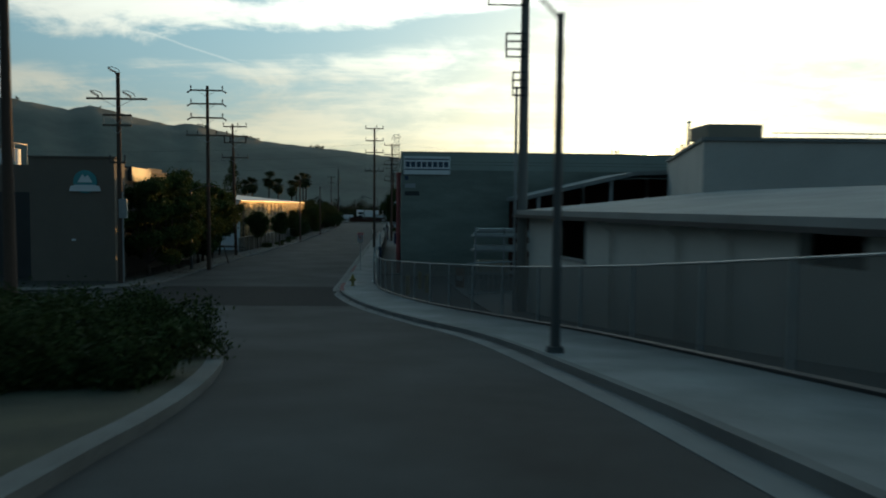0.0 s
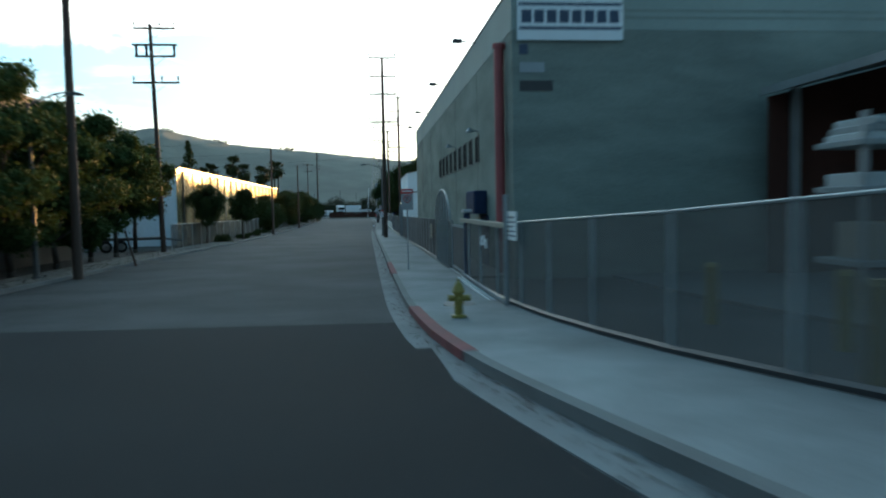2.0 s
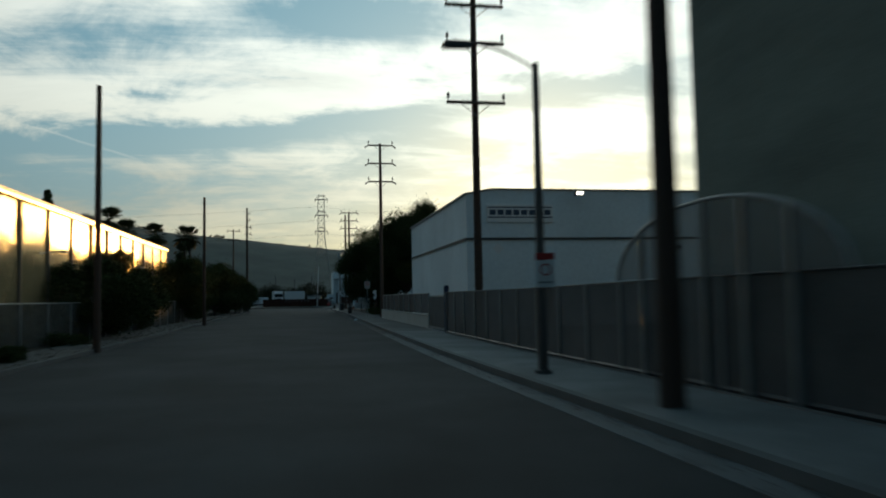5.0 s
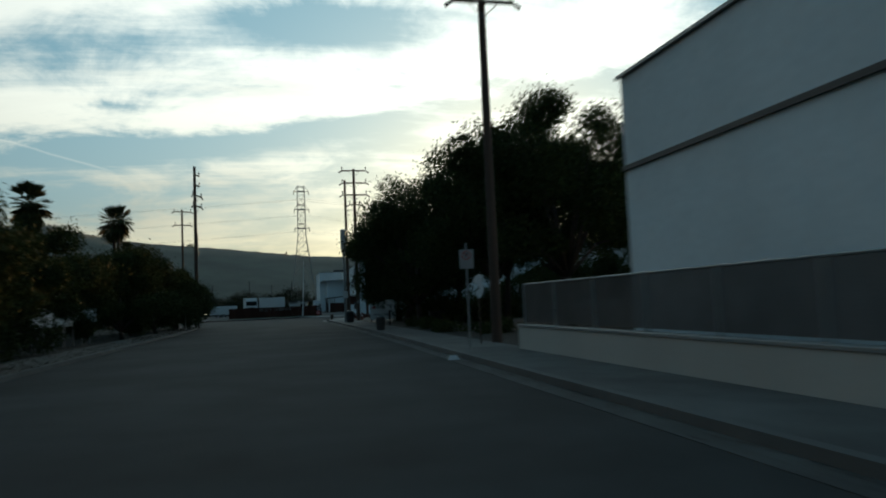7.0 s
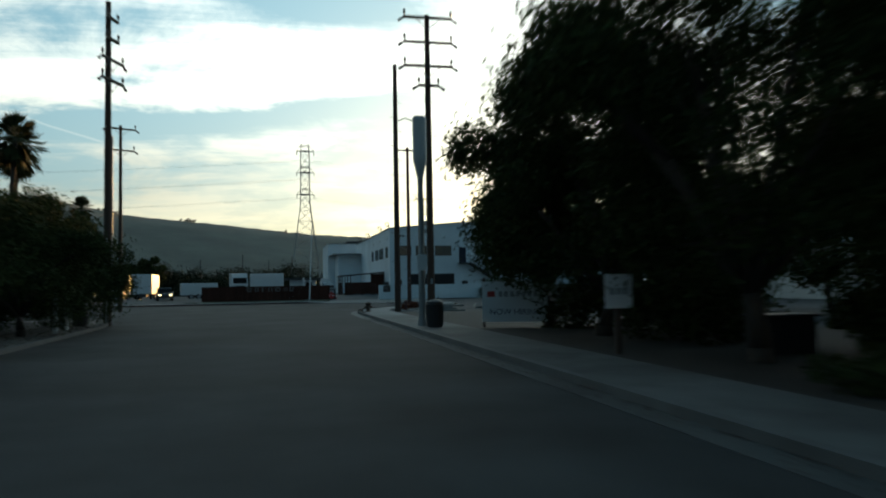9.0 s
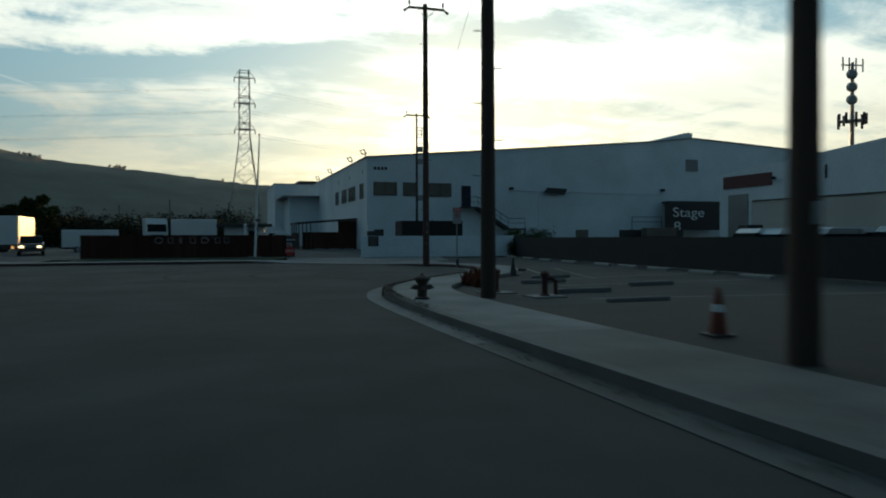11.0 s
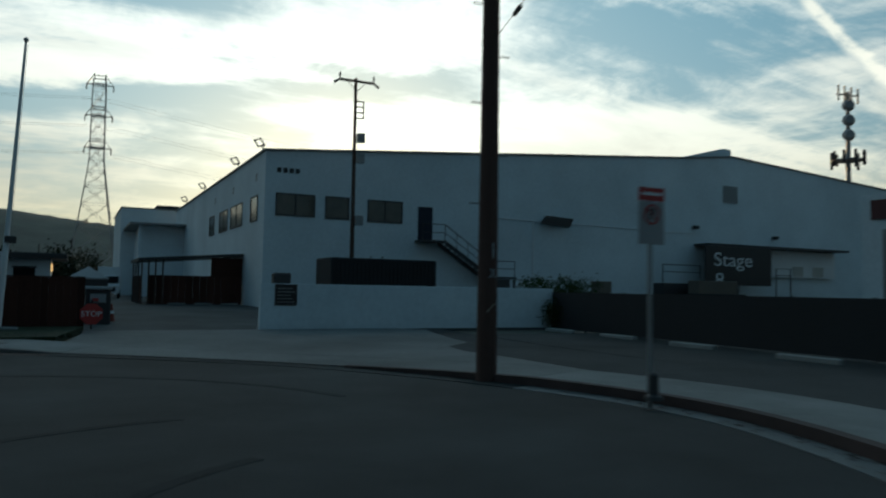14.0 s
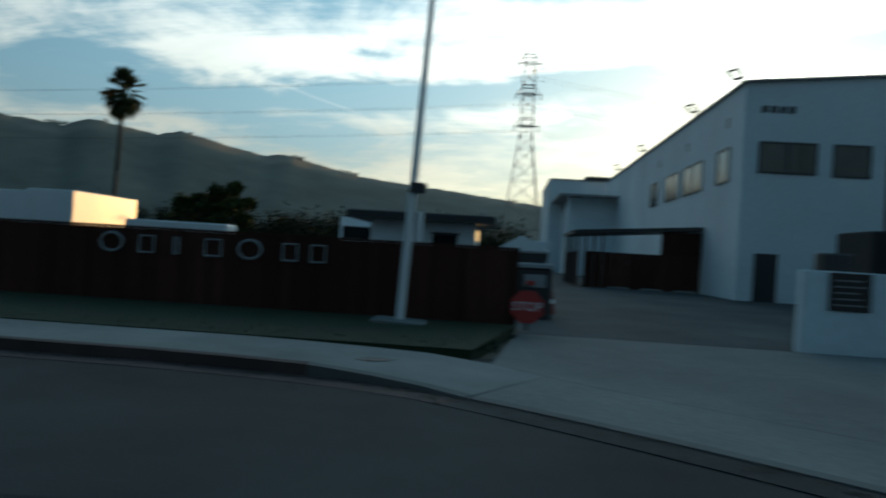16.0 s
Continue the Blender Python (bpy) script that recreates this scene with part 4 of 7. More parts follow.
def workshop():
    """The pale workshop with a lean-to and a hall behind the first fence."""
    w = thing("workshop", 9.0, 27.6, 1.6, "pale stucco workshop with a low lean-to and a taller hall", "building", rz=9)
    # west wall with its high opening, the room behind it and the rest of the body
    for a, b, top in ((-2.6, 0, 3.95), (-5.6, -2.6, 2.5), (-15.7, -5.6, 3.95), (-17.4, -15.7, 3.2), (-24, -17.4, 3.95)):
        part("wall", Shape().box(0, 0.3, a, b, -1.2, top), PALEWALL, w)
    part("inner_wall", Shape().box(2.6, 8.5, -24, -0.3, -1.2, 3.94).box(0.302, 2.598, -0.3, 0, -1.2, 3.94).box(0.302, 2.598, -24, -23.7, -1.2, 3.94), BROWNWALL, w)
    part("opening_frame", Shape().box(-0.03, 0.05, -2.68, -2.598, 2.45, 3.9).box(-0.03, 0.05, -5.602, -5.52, 2.45, 3.9).box(-0.04, 0.06, -5.66, -2.56, 2.4, 2.498), TRIMGREY, w)
    for k in range(3):
        part("stored_panel", Shape().box(1.4 + 0.25 * k, 1.5 + 0.25 * k, -5.4 + 0.6 * k, -3.6 + 0.5 * k, -1.0, 2.9 + 0.2 * k), FENCE_BROWN, w)
    part("lean_to_roof", Shape().prism([(-0.45, 3.96), (9.0, 4.9), (9.0, 5.05), (-0.45, 4.1)], -24.2, 0.4), SHINGLE, w)
    part("fascia", Shape().box(-0.5, -0.46, -24.2, 0.4, 3.9, 4.14), TRIMGREY, w)
    part("eave_gutter", Shape().box(-0.58, -0.502, -24.2, 0.4, 3.84, 3.96), DARKSTEEL, w)
    for yy in (-7.6, -11.4, -13.6):
        part("downpipe", Shape().tube([(-0.52, yy, 3.84), (-0.1, yy, 3.55), (-0.07, yy, -0.6)], 0.04, 6), PALEWALL, w)
    wall_window(w, -0.002, -20.5, 1.6, 1.6, 1.3, "w", GLASS_DARK, 2, 0.10)
    part("red_band", Shape().box(-0.02, -0.003, -24, -18.6, 3.3, 3.6), REDPIPE, w, "faded red painted band")
    part("doorway", Shape().box(1.0, 3.2, 0.004, 0.03, -0.7, 2.6), DARKSTEEL, w)
    part("doorway", Shape().box(3.7, 4.6, 0.004, 0.03, -0.7, 2.6), DARKSTEEL, w)
    return w


workshop()


def flat_hall():
    """The taller flat-roofed hall behind the workshop, skewed to it."""
    w = thing("hall", 17.5, 31.0, 1.65, "tall grey stucco hall with a flat roof and roof units", "building")

    def slab(line, z0, z1):
        n = len(line)
        return Shape().add([(x, y, z0) for x, y in line] + [(x, y, z1) for x, y in line],
                           [tuple(range(n))[::-1], tuple(range(n, 2 * n))] + [(i, (i + 1) % n, n + (i + 1) % n, n + i) for i in range(n)])

    part("wall", slab([(0, 0), (26, -1.0), (27, 16), (4.4, 16.2)], -1.4, 7.25), PALEWALL, w)
    part("coping", slab([(-0.12, -0.12), (26.1, -1.12), (27.1, 16.1), (4.3, 16.32)], 7.254, 7.42), SHINGLE, w)
    part("roof_unit", Shape().bevel_box(0.4, 3.0, 0.5, 2.6, 7.424, 8.08, 0.05), TANWALL, w, "brown boxy roof unit")
    part("roof_unit", Shape().bevel_box(12.5, 13.3, 2, 4, 7.424, 7.95, 0.05), DARKSTEEL, w)
    part("roof_rail", Shape().tube([(3.2, 0.1, 7.66), (25.5, -0.75, 7.66)], 0.025), GALV, w)
    for k in range(6):
        part("rail_post", Shape().cyl((3.4 + 4.3 * k, 0.1 - 0.165 * k, 7.42), (3.4 + 4.3 * k, 0.1 - 0.165 * k, 7.66), 0.02, n=6), GALV, w)
    for k in range(4):
        f = 0.35 + 0.17 * k
        x, y = 4.4 * f + 0.3, 16.2 * f
        part("roof_hatch_rail", Shape().tube([(x, y, 7.42), (x, y, 8.0), (x + 0.5, y + 0.9, 8.1), (x + 0.5, y + 0.9, 7.42)], 0.035), GALV, w)
    part("vent_pipe", Shape().cyl((0.9, 4.0, 7.42), (0.9, 4.0, 8.5), 0.07, n=8).cyl((0.9, 4.0, 8.5), (0.9, 4.0, 8.62), 0.16, 0.05, 8), GALV, w)
    return w


flat_hall()


def open_shed():
    s = thing("open_shed", 12.9, 47.5, 1.2, "open steel shed with a sloping dark roof and stacked goods", "shed")
    part("roof", Shape().prism([(-0.7, 5.1), (6.7, 6.8), (9.5, 6.95), (22, 6.95), (22, 7.2), (9.4, 7.2), (6.6, 7.05), (-0.7, 5.35)], -0.6, 7.6), SHINGLE, s)
    for x in (0.3, 5.2, 10.2, 15.2, 20.0):
        part("post", Shape().box(x - 0.12, x + 0.12, -0.3, -0.06, -1.0, 5.25 + min(1.65, 0.225 * x)), GALV, s)
        part("post", Shape().box(x - 0.12, x + 0.12, 7.1, 7.34, -1.0, 5.25 + min(1.65, 0.225 * x)), GALV, s)
    part("back_wall", Shape().prism([(-0.5, -1.0), (21.8, -1.0), (21.8, 6.9), (9.4, 6.9), (6.6, 6.75), (-0.5, 5.05)], 7.36, 7.5), FENCE_BROWN, s)
    return s


open_shed()
SHEET = material("pale_sheet_goods", (0.36, 0.37, 0.36), 0.7, 0.2, 2.0, 0.1, per_object=0.12)
for k, (x, y, w) in enumerate(((8.7, 45.0, 5.6), (14.5, 45.2, 5.4), (20.1, 45.4, 5.4))):
    st = thing("storage_rack", x, y, 0.55, "long steel storage rack stacked with pale sheets", "rack", "racks in the yard")
    for j in range(4):
        part("post", Shape().box(w * j / 3.06, w * j / 3.06 + 0.1, 0, 0.1, 0, 4.0), GALV, st)
    for z in (1.0, 2.45, 3.35):
        part("shelf", Shape().bevel_box(-0.1, w, -0.1, 1.4, z, z + 0.12, 0.02), SHINGLE, st)
    for j in range(2):
        a, b = w * j / 2 + 0.05, w * (j + 1) / 2 - 0.1
        for i in range(3 - (j + k) % 2):
            part("sheet", Shape().bevel_box(a + 0.1 * i, b - 0.06 * i, 0.0, 1.3, 3.475 + 0.15 * i, 3.61 + 0.15 * i, 0.02), (SHEET, SHINGLE, SHEET)[(i + k) % 3], st)
        part("sheet", Shape().bevel_box(a, b, 0.05, 1.25, 2.575, 2.83 + 0.1 * ((j + k) % 2), 0.02), SHEET, st)
        part("crate", Shape().bevel_box(a + 0.2, b - 0.4, 0.1, 1.2, 1.125, 1.85 + 0.15 * (j % 2), 0.03), (TANWALL, BROWNWALL, SHINGLE)[(j + k) % 3], st)


# ---- utility poles and street lamps ----
def insulator(s, x, z, up=True, y=0.0):
    d = 1 if up else -1
    s.lathe(x, y, [(0.02, z), (0.02, z + d * 0.1), (0.07, z + d * 0.12), (0.05, z + d * 0.2), (0.07, z + d * 0.22), (0.04, z + d * 0.34)] if up else
            [(0.04, z - 0.34), (0.07, z - 0.22), (0.05, z - 0.2), (0.07, z - 0.12), (0.02, z - 0.1), (0.02, z)], 8)


def strain_string(s, x, z, y=0.0):
    """A leaning insulator string with its looped jumper wire."""
    for k in range(4):
        s.cyl((x - 0.13 * k, y, z + 0.10 + 0.075 * k), (x - 0.13 * k - 0.07, y, z + 0.14 + 0.075 * k), 0.085, 0.05, 8)
    s.cyl((x, y, z), (x, y, z + 0.14), 0.05, n=6)
    s.tube([(x - 0.55, y, z + 0.42), (x - 0.2, y, z + 0.46), (x + 0.18, y, z + 0.30), (x + 0.3, y, z + 0.05)], 0.022, 5)


def utility_pole(x, y, z, height, arms=(), label="tall brown wooden utility pole with cross-arms", radius=0.17, rz=0.0, pegs=False, boxes=(), tilt=0.0, wood=None):
    p = thing("utility_pole", x, y, z, label, "utility pole", "poles along the street", rz)
    s = Shape()
    s.cyl((0, 0, -0.3), (tilt, 0, height), radius, radius * 0.62, 12)
    part("pole", s, wood or WOOD, p, smooth=False)
    for za, half, kind in arms:
        part("cross_arm", Shape().box(-half, half, -radius - 0.10, -radius + 0.02, za - 0.06, za + 0.06), ARMWOOD, p)
        s = Shape()
        if half > 0.7:
            s.cyl((-half * 0.5, -radius - 0.03, za - 0.05), (0, -radius - 0.02, za - 0.55), 0.018, n=5)
            s.cyl((half * 0.5, -radius - 0.03, za - 0.05), (0, -radius - 0.02, za - 0.55), 0.018, n=5)
            part("brace", s, GALV, p)
        for f in {"pins": (-0.95, 0.95), "three": (-0.95, 0.25, 0.95), "four": (-0.95, -0.45, 0.45, 0.95), "ends": (-0.95, 0.95), "strings": (-0.62, 0.45), "none": ()}[kind]:
            s = Shape()
            if kind == "ends":
                s.cyl((f * half, -radius - 0.04, za), (f * (half + 0.32), -radius - 0.04, za - 0.2), 0.045, 0.075, 8)
                insulator(s, f * half, za + 0.05, True, -radius - 0.04)
            elif kind == "strings":
                strain_string(s, f * half, za + 0.06, -radius - 0.04)
            else:
                insulator(s, f * half, za + 0.06, True, -radius - 0.04)
            part("insulator", s, INSUL, p)
    for kind, bx, bz, *more in boxes:
        if kind == "rack":
            s = Shape()
            for k in range(4):
                s.box(min(0, bx), max(0, bx), -radius - 0.05, -radius + 0.02, bz + 0.3 * k, bz + 0.3 * k + 0.06)
            s.box(bx - 0.03, bx + 0.03, -radius - 0.05, -radius + 0.02, bz, bz + 0.96)
            part("switch_rack", s, DARKSTEEL, p)
        elif kind == "box":
            part("service_box", Shape().bevel_box(bx - 0.2, bx + 0.2, -radius - 0.3, -radius, bz, bz + 0.5, 0.03), GALV, p)
        elif kind == "conduit":
            part("conduit", Shape().cyl((bx, -radius * 0.4, -0.2), (bx, -radius * 0.4, bz), 0.055, n=8), GALV, p)
        elif kind == "drop":
            part("rack_bar", Shape().cyl((bx, -radius - 0.04, bz), (bx, -radius - 0.04, bz + more[0]), 0.03, n=6), GALV, p)
        elif kind == "fuse":
            part("fuse", Shape().lathe(bx, -radius - 0.04, [(0.05, bz), (0.10, bz + 0.04), (0.075, bz + more[0] * 0.5), (0.10, bz + more[0] - 0.1), (0.04, bz + more[0])], 8), INSUL, p)
        elif kind == "string":
            s = Shape()
            strain_string(s, bx, bz, -radius * 0.6)
            part("insulator", s, INSUL, p)
        elif kind == "hook":
            part("hook", Shape().tube([(0, -radius, bz), (bx * 0.8, -radius, bz), (bx, -radius, bz + 0.12), (bx * 1.05, -radius, bz + 0.5)], 0.05, 6), DARKSTEEL, p)
        elif kind == "panel":
            part("meter_box", Shape().bevel_box(bx - 0.26, bx + 0.26, -radius - 0.2, -radius + 0.02, bz, bz + 1.25, 0.03), GALV, p, "grey steel meter box")
        elif kind == "marks":
            part("tag", Shape().box(-0.014, 0.014, -radius - 0.004, -radius + 0.02, bz + 0.28, bz + 0.55), SIGNGREY, p, "narrow pale tag")
            part("paint_mark", Shape().cyl((-0.06, -radius + 0.012, bz - 0.06), (0.05, -radius + 0.012, bz + 0.1), 0.014, n=5).cyl((-0.05, -radius + 0.012, bz + 0.1), (0.05, -radius + 0.012, bz - 0.06), 0.014, n=5), SIGNGREY, p, "pale painted cross")
            part("paint_mark", Shape().cyl((-0.09, -radius + 0.03, bz - 0.66), (0.03, -radius + 0.01, bz - 0.52), 0.014, n=5), TANWALL, p, "faded painted stroke")
        elif kind == "number":
            part("tag", Shape().box(-0.055, 0.055, -radius - 0.006, -radius + 0.01, bz, bz + 0.26), SIGNGREY, p, "pale tag with worn marks")
    if pegs:
        for k in range(int(height / 0.9) - 3):
            zz = 3.0 + 0.9 * k
            side = 1 if k % 2 else -1
            r = radius * (1 - 0.38 * zz / height)
            part("step", Shape().cyl((side * r * 0.9, 0, zz), (side * (r + 0.22), 0, zz), 0.014, n=5), GALV, p)
    return p


utility_pole(-14.3, 48.1, g(48) + 0.1, 13.7, ((12.0, 1.9, "strings"), (10.95, 0.9, "none"), (10.3, 0.9, "none"), (7.9, 0.5, "none")), boxes=(("drop", -0.88, 10.3, 0.7), ("drop", 0.88, 10.3, 0.7), ("string", -0.1, 13.6), ("hook", -0.5, 7.9), ("hook", 0.42, 7.9), ("conduit", 0.2, 6.0), ("panel", 0.3, 4.3)), radius=0.19)
utility_pole(-7.45, 20.3, g(20.3) + 0.1, 11.0, ((10.6, 1.1, "pins"),), "brown wooden utility pole on the weedy corner", 0.19)
utility_pole(-11.95, 61.7, g(61) + 0.12, 15.2, ((14.8, 1.35, "ends"), (13.7, 1.35, "ends"), (12.55, 1.35, "ends"), (11.1, 1.7, "four")), radius=0.19)
utility_pole(-13.45, 79.7, g(80) + 0.12, 14.1, ((13.8, 1.25, "three"), (12.8, 1.35, "none"), (12.1, 1.2, "none"), (10.5, 1.4, "three")), boxes=(("fuse", -1.1, 12.1, 0.7), ("fuse", 1.15, 12.1, 0.7), ("fuse", -0.5, 12.1, 0.7)), tilt=-0.3)
utility_pole(-11.35, 117.7, 0.13, 9.7, (), "plain weathered wooden pole on the verge", 0.14)
utility_pole(-10.95, 145.6, 0.13, 9.3, (), "plain weathered wooden pole on the verge", 0.14)
utility_pole(-11.72, 203.6, 0.14, 15.5, ((13.6, 0.5, "pins"), (14.6, 0.45, "pins"), (12.6, 0.9, "ends"), (11.6, 0.9, "ends")), rz=70, radius=0.20, boxes=(("conduit", -0.2, 4.0), ("conduit", 0.21, 9.0)))
utility_pole(-15.7, 227.6, 0.0, 14.6, ((14.3, 1.1, "ends"), (12.6, 1.0, "ends")), rz=25, radius=0.17)
utility_pole(8.75, 27.8, g(28), 15.0, ((12.9, 0.32, "ends"),), label="tall weathered grey utility pole beside the workshop", boxes=(("rack", -0.5, 8.7), ("conduit", -0.32, 9.1), ("rack", -0.78, 10.2), ("rack", -1.5, 12.2)), radius=0.23, wood=GREYWOOD)
utility_pole(0.92, 98.36, 0.14, 16.0, ((15.9, 1.2, "three"), (14.3, 1.2, "three"), (12.75, 1.2, "three"), (10.3, 1.25, "four")), radius=0.19)
utility_pole(3.17, 118.7, 0.1, 15.7, ((15.4, 1.25, "pins"), (13.9, 1.25, "pins"), (12.3, 1.25, "pins"), (9.75, 1.25, "pins")), radius=0.18)
utility_pole(2.95, 153.3, 0.12, 15.2, ((15.0, 1.1, "ends"), (13.4, 1.1, "ends"), (11.8, 1.1, "ends")), radius=0.18)
utility_pole(3.3, 200.3, 0.13, 14.6, ((14.4, 1.2, "ends"), (13.2, 1.2, "ends"), (12.05, 1.2, "ends"), (11.1, 0.5, "ends")), radius=0.19, boxes=(("number", 0, 1.6),))
lamp_mast = utility_pole(3.41, 210.84, 0.13, 15.3, (), "tall plain wooden pole with climbing pegs and a lamp arm", 0.195, pegs=True)
part("lamp_arm", Shape().tube([(0.1, 0, 11.75), (0.6, 0, 11.95), (1.2, 0, 11.75), (1.6, 0, 11.5)], 0.03, 6), GALV, lamp_mast)
utility_pole(8.03, 232.62, 0.13, 14.2, ((13.9, 1.0, "ends"),), "dark reddish-brown wooden utility pole with climbing pegs", 0.19, pegs=True, boxes=(("marks", 0, 1.75),), wood=REDWOOD)
utility_pole(14.6, 258.5, 0.3, 12.5, ((12.3, 1.0, "ends"),), "slim wooden service pole with a switch rack", 0.13, boxes=(("rack", 0.42, 10.3), ("box", 0.25, 9.0), ("box", 0.25, 4.6), ("box", 0.25, 7.9)))


LAMPGREY = material("weathered_lamp_steel", (0.085, 0.085, 0.085), 0.6, 0.25, 2.0, 0.08, metal=0.2)


def street_lamp(x, y, z, height, reach, direction, label="grey steel street lamp with a curved arm", rise=0.5):
    p = thing("street_lamp", x, y, z, label, "street lamp", "street lamps", direction)
    part("pole", Shape().cyl((0, 0, 0), (0, 0, 0.12), 0.19, 0.17, 12).cyl((0, 0, 0.12), (0, 0, height), 0.105, 0.07, 12), LAMPGREY, p)
    pts = [(reach * t, 0, height - 0.12 + rise * math.sin(t * math.pi / 2)) for t in (0, 0.2, 0.4, 0.6, 0.8, 1.0)]
    part("arm", Shape().tube(pts, 0.032, 8), LAMPGREY, p)
    top = height + rise - 0.5
    part("lamp_head", Shape().prism([(reach - 0.1, top + 0.27), (reach + 0.45, top + 0.25), (reach + 0.50, top + 0.31), (reach + 0.3, top + 0.38), (reach - 0.1, top + 0.36)], -0.12, 0.12), LAMPGREY, p)
    return p


street_lamp(6.92, 13.1, g(13) + 0.15, 6.85, 1.5, 180, rise=0.95)
street_lamp(0.78, 103.5, 0.14, 6.55, 1.5, 180)
street_lamp(-13.2, 61.0, g(61) + 0.1, 6.6, 1.5, 0)


# ---- fences ----
def fence_run(name, pts, height, base_h, screen, post_every, label, rail=True, base=True, strips=False):
    """A chain-link fence on posts that follows the ground."""
    line = resample([Vector(p) for p in pts], post_every)
    f = thing(name, line[0].x, line[0].y, g(line[0].y), label, "fence")
    o = Vector((line[0].x, line[0].y, g(line[0].y)))
    P = lambda p, z: Vector((p.x, p.y, g(p.y) + z)) - o
    for p in line:
        if strips:
            q = P(p, 0)
            part("post", Shape().box(q.x - 0.055, q.x - 0.025, q.y - 0.055, q.y + 0.055, q.z + base_h - 0.1, q.z + base_h + height), STRIP, f)
        else:
            part("post", Shape().cyl(P(p, base_h - 0.1), P(p, base_h + height), 0.038, n=8), GALV, f)
    for a, b in zip(line, line[1:]):
        s = Shape().add([P(a, base_h + 0.06), P(b, base_h + 0.06), P(b, base_h + height - 0.03), P(a, base_h + height - 0.03)], [(0, 1, 2, 3)])
        part("panel", s, screen, f)
    if rail:
        part("top_rail", Shape().tube([P(p, base_h + height - 0.02) for p in line], 0.024, 6), LAMPGREY if strips else GALV, f)
    if base:
        s = Shape().tube([P(p, base_h + 0.05) for p in line], 0.06, 6)
        part("bottom_rail", s, FRAME_DARK, f, "dark dirty bottom rail")
        if strips:
            part("plinth", Shape().tube([P(p, base_h) - Vector((0.10, 0, 0.0)) for p in line], 0.035, 5), KERB, f, "narrow concrete edging")
    return f


first = [(q.x, q.y) for q in BACK_LINE if -30 < q.y < 55.0]
fence_run("chain_link_fence", [(p[0] + 0.06, p[1]) for p in first][::2] + [(2.45, 56.0)], 1.85, 0.15, MESH_FIRST, 2.4, "dark screened chain-link fence on grey steel posts")
fence_run("screened_fence", [(2.45, 60.2), (2.45, 122.0)], 1.85, 0.15, MESH_DENSE, 1.85, "chain-link fence with grey privacy screen on pale posts", strips=True)
fence_run("side_fence", [(2.6, 127.6), (2.62, 149.3)], 1.15, 0.85, MESH_DENSE, 2.4, "grey screened fence on top of a low wall", base=False)
fence_run("west_fence", [(-14.3, 85), (-14.0, 118), (-13.7, 156)], 1.75, 0.1, MESH_LEFT, 3.0, "fine chain-link fence before the metal warehouse", base=False)

wall = thing("low_wall", 2.5, 127.2, 0.1, "low cream concrete wall beside the pavement", "wall")
part("wall", Shape().bevel_box(0, 0.2, 0, 22.4, -0.2, 0.68, 0.015), PALEWALL, wall)
part("cap", Shape().bevel_box(-0.03, 0.23, 0, 22.4, 0.682, 0.75, 0.015), TRIMGREY, wall)


def slide_gate(y0, y1, x, label, mat):
    """A sliding gate between two stout posts."""
    gate = thing("sliding_gate", x, y0, g((y0 + y1) / 2) + 0.15, label, "gate")
    n = y1 - y0
    part("post", Shape().bevel_box(-0.1, 0.1, -0.1, 0.1, -0.3, 2.15, 0.02), BLUESTEEL, gate, "dark blue steel post")
    part("end_post", Shape().cyl((0, n, -0.3), (0, n, 1.85), 0.045, n=8), GALV, gate)
    part("gate_frame", Shape().box(-0.03, 0.03, 0.15, n - 0.15, 1.62, 1.70).box(-0.03, 0.03, 0.15, n - 0.15, 0.08, 0.16), GALV, gate)
    part("panel", Shape().add([(0, 0.15, 0.16), (0, n - 0.15, 0.16), (0, n - 0.15, 1.62), (0, 0.15, 1.62)], [(0, 1, 2, 3)]), mat, gate)
    part("track", Shape().box(-0.14, -0.06, -3, n, -0.02, 0.02), GALV, gate)
    return gate


slide_gate(55.75, 60.0, 2.5, "chain-link sliding gate with a dark blue post", MESH_DENSE)
leaf = thing("gate_leaf", 2.3, 47.9, g(51) + 0.15, "open gate leaf with a pale timber top rail", "gate")
part("top_rail", Shape().bevel_box(-0.05, 0.04, 0.0, 7.6, 1.80, 1.92, 0.015), TANWALL, leaf, "pale timber rail")
part("end_post", Shape().cyl((0, -0.05, -0.2), (0, -0.05, 2.55), 0.06, n=10), GALV, leaf)
part("bottom_rail", Shape().box(-0.03, 0.03, 0.1, 7.5, 0.10, 0.16), GALV, leaf)
for xx in (-0.16, -0.04):
    part("track", Shape().box(xx, xx + 0.03, -0.2, 7.6, -0.02, 0.03), WHITESIGN, leaf)
for yy, zz in ((2.5, 1.22), (2.85, 1.30), (3.25, 1.26)):
    part("notice", Shape().bevel_box(-0.06, -0.035, yy - 0.09, yy + 0.09, zz, zz + 0.24, 0.005), WHITESIGN, leaf, "small white notice")
cap = thing("post_cap", 2.5, 55.75, g(55.75) + 0.15, "pale steel bracket on top of the gate post", "bracket")
part("bracket", Shape().bevel_box(-0.14, 0.14, -0.3, 0.3, 2.152, 2.25, 0.02), GALV, cap)
slide_gate(122.3, 127.0, 2.5, "chain-link sliding gate beside the low wall", MESH_DENSE)


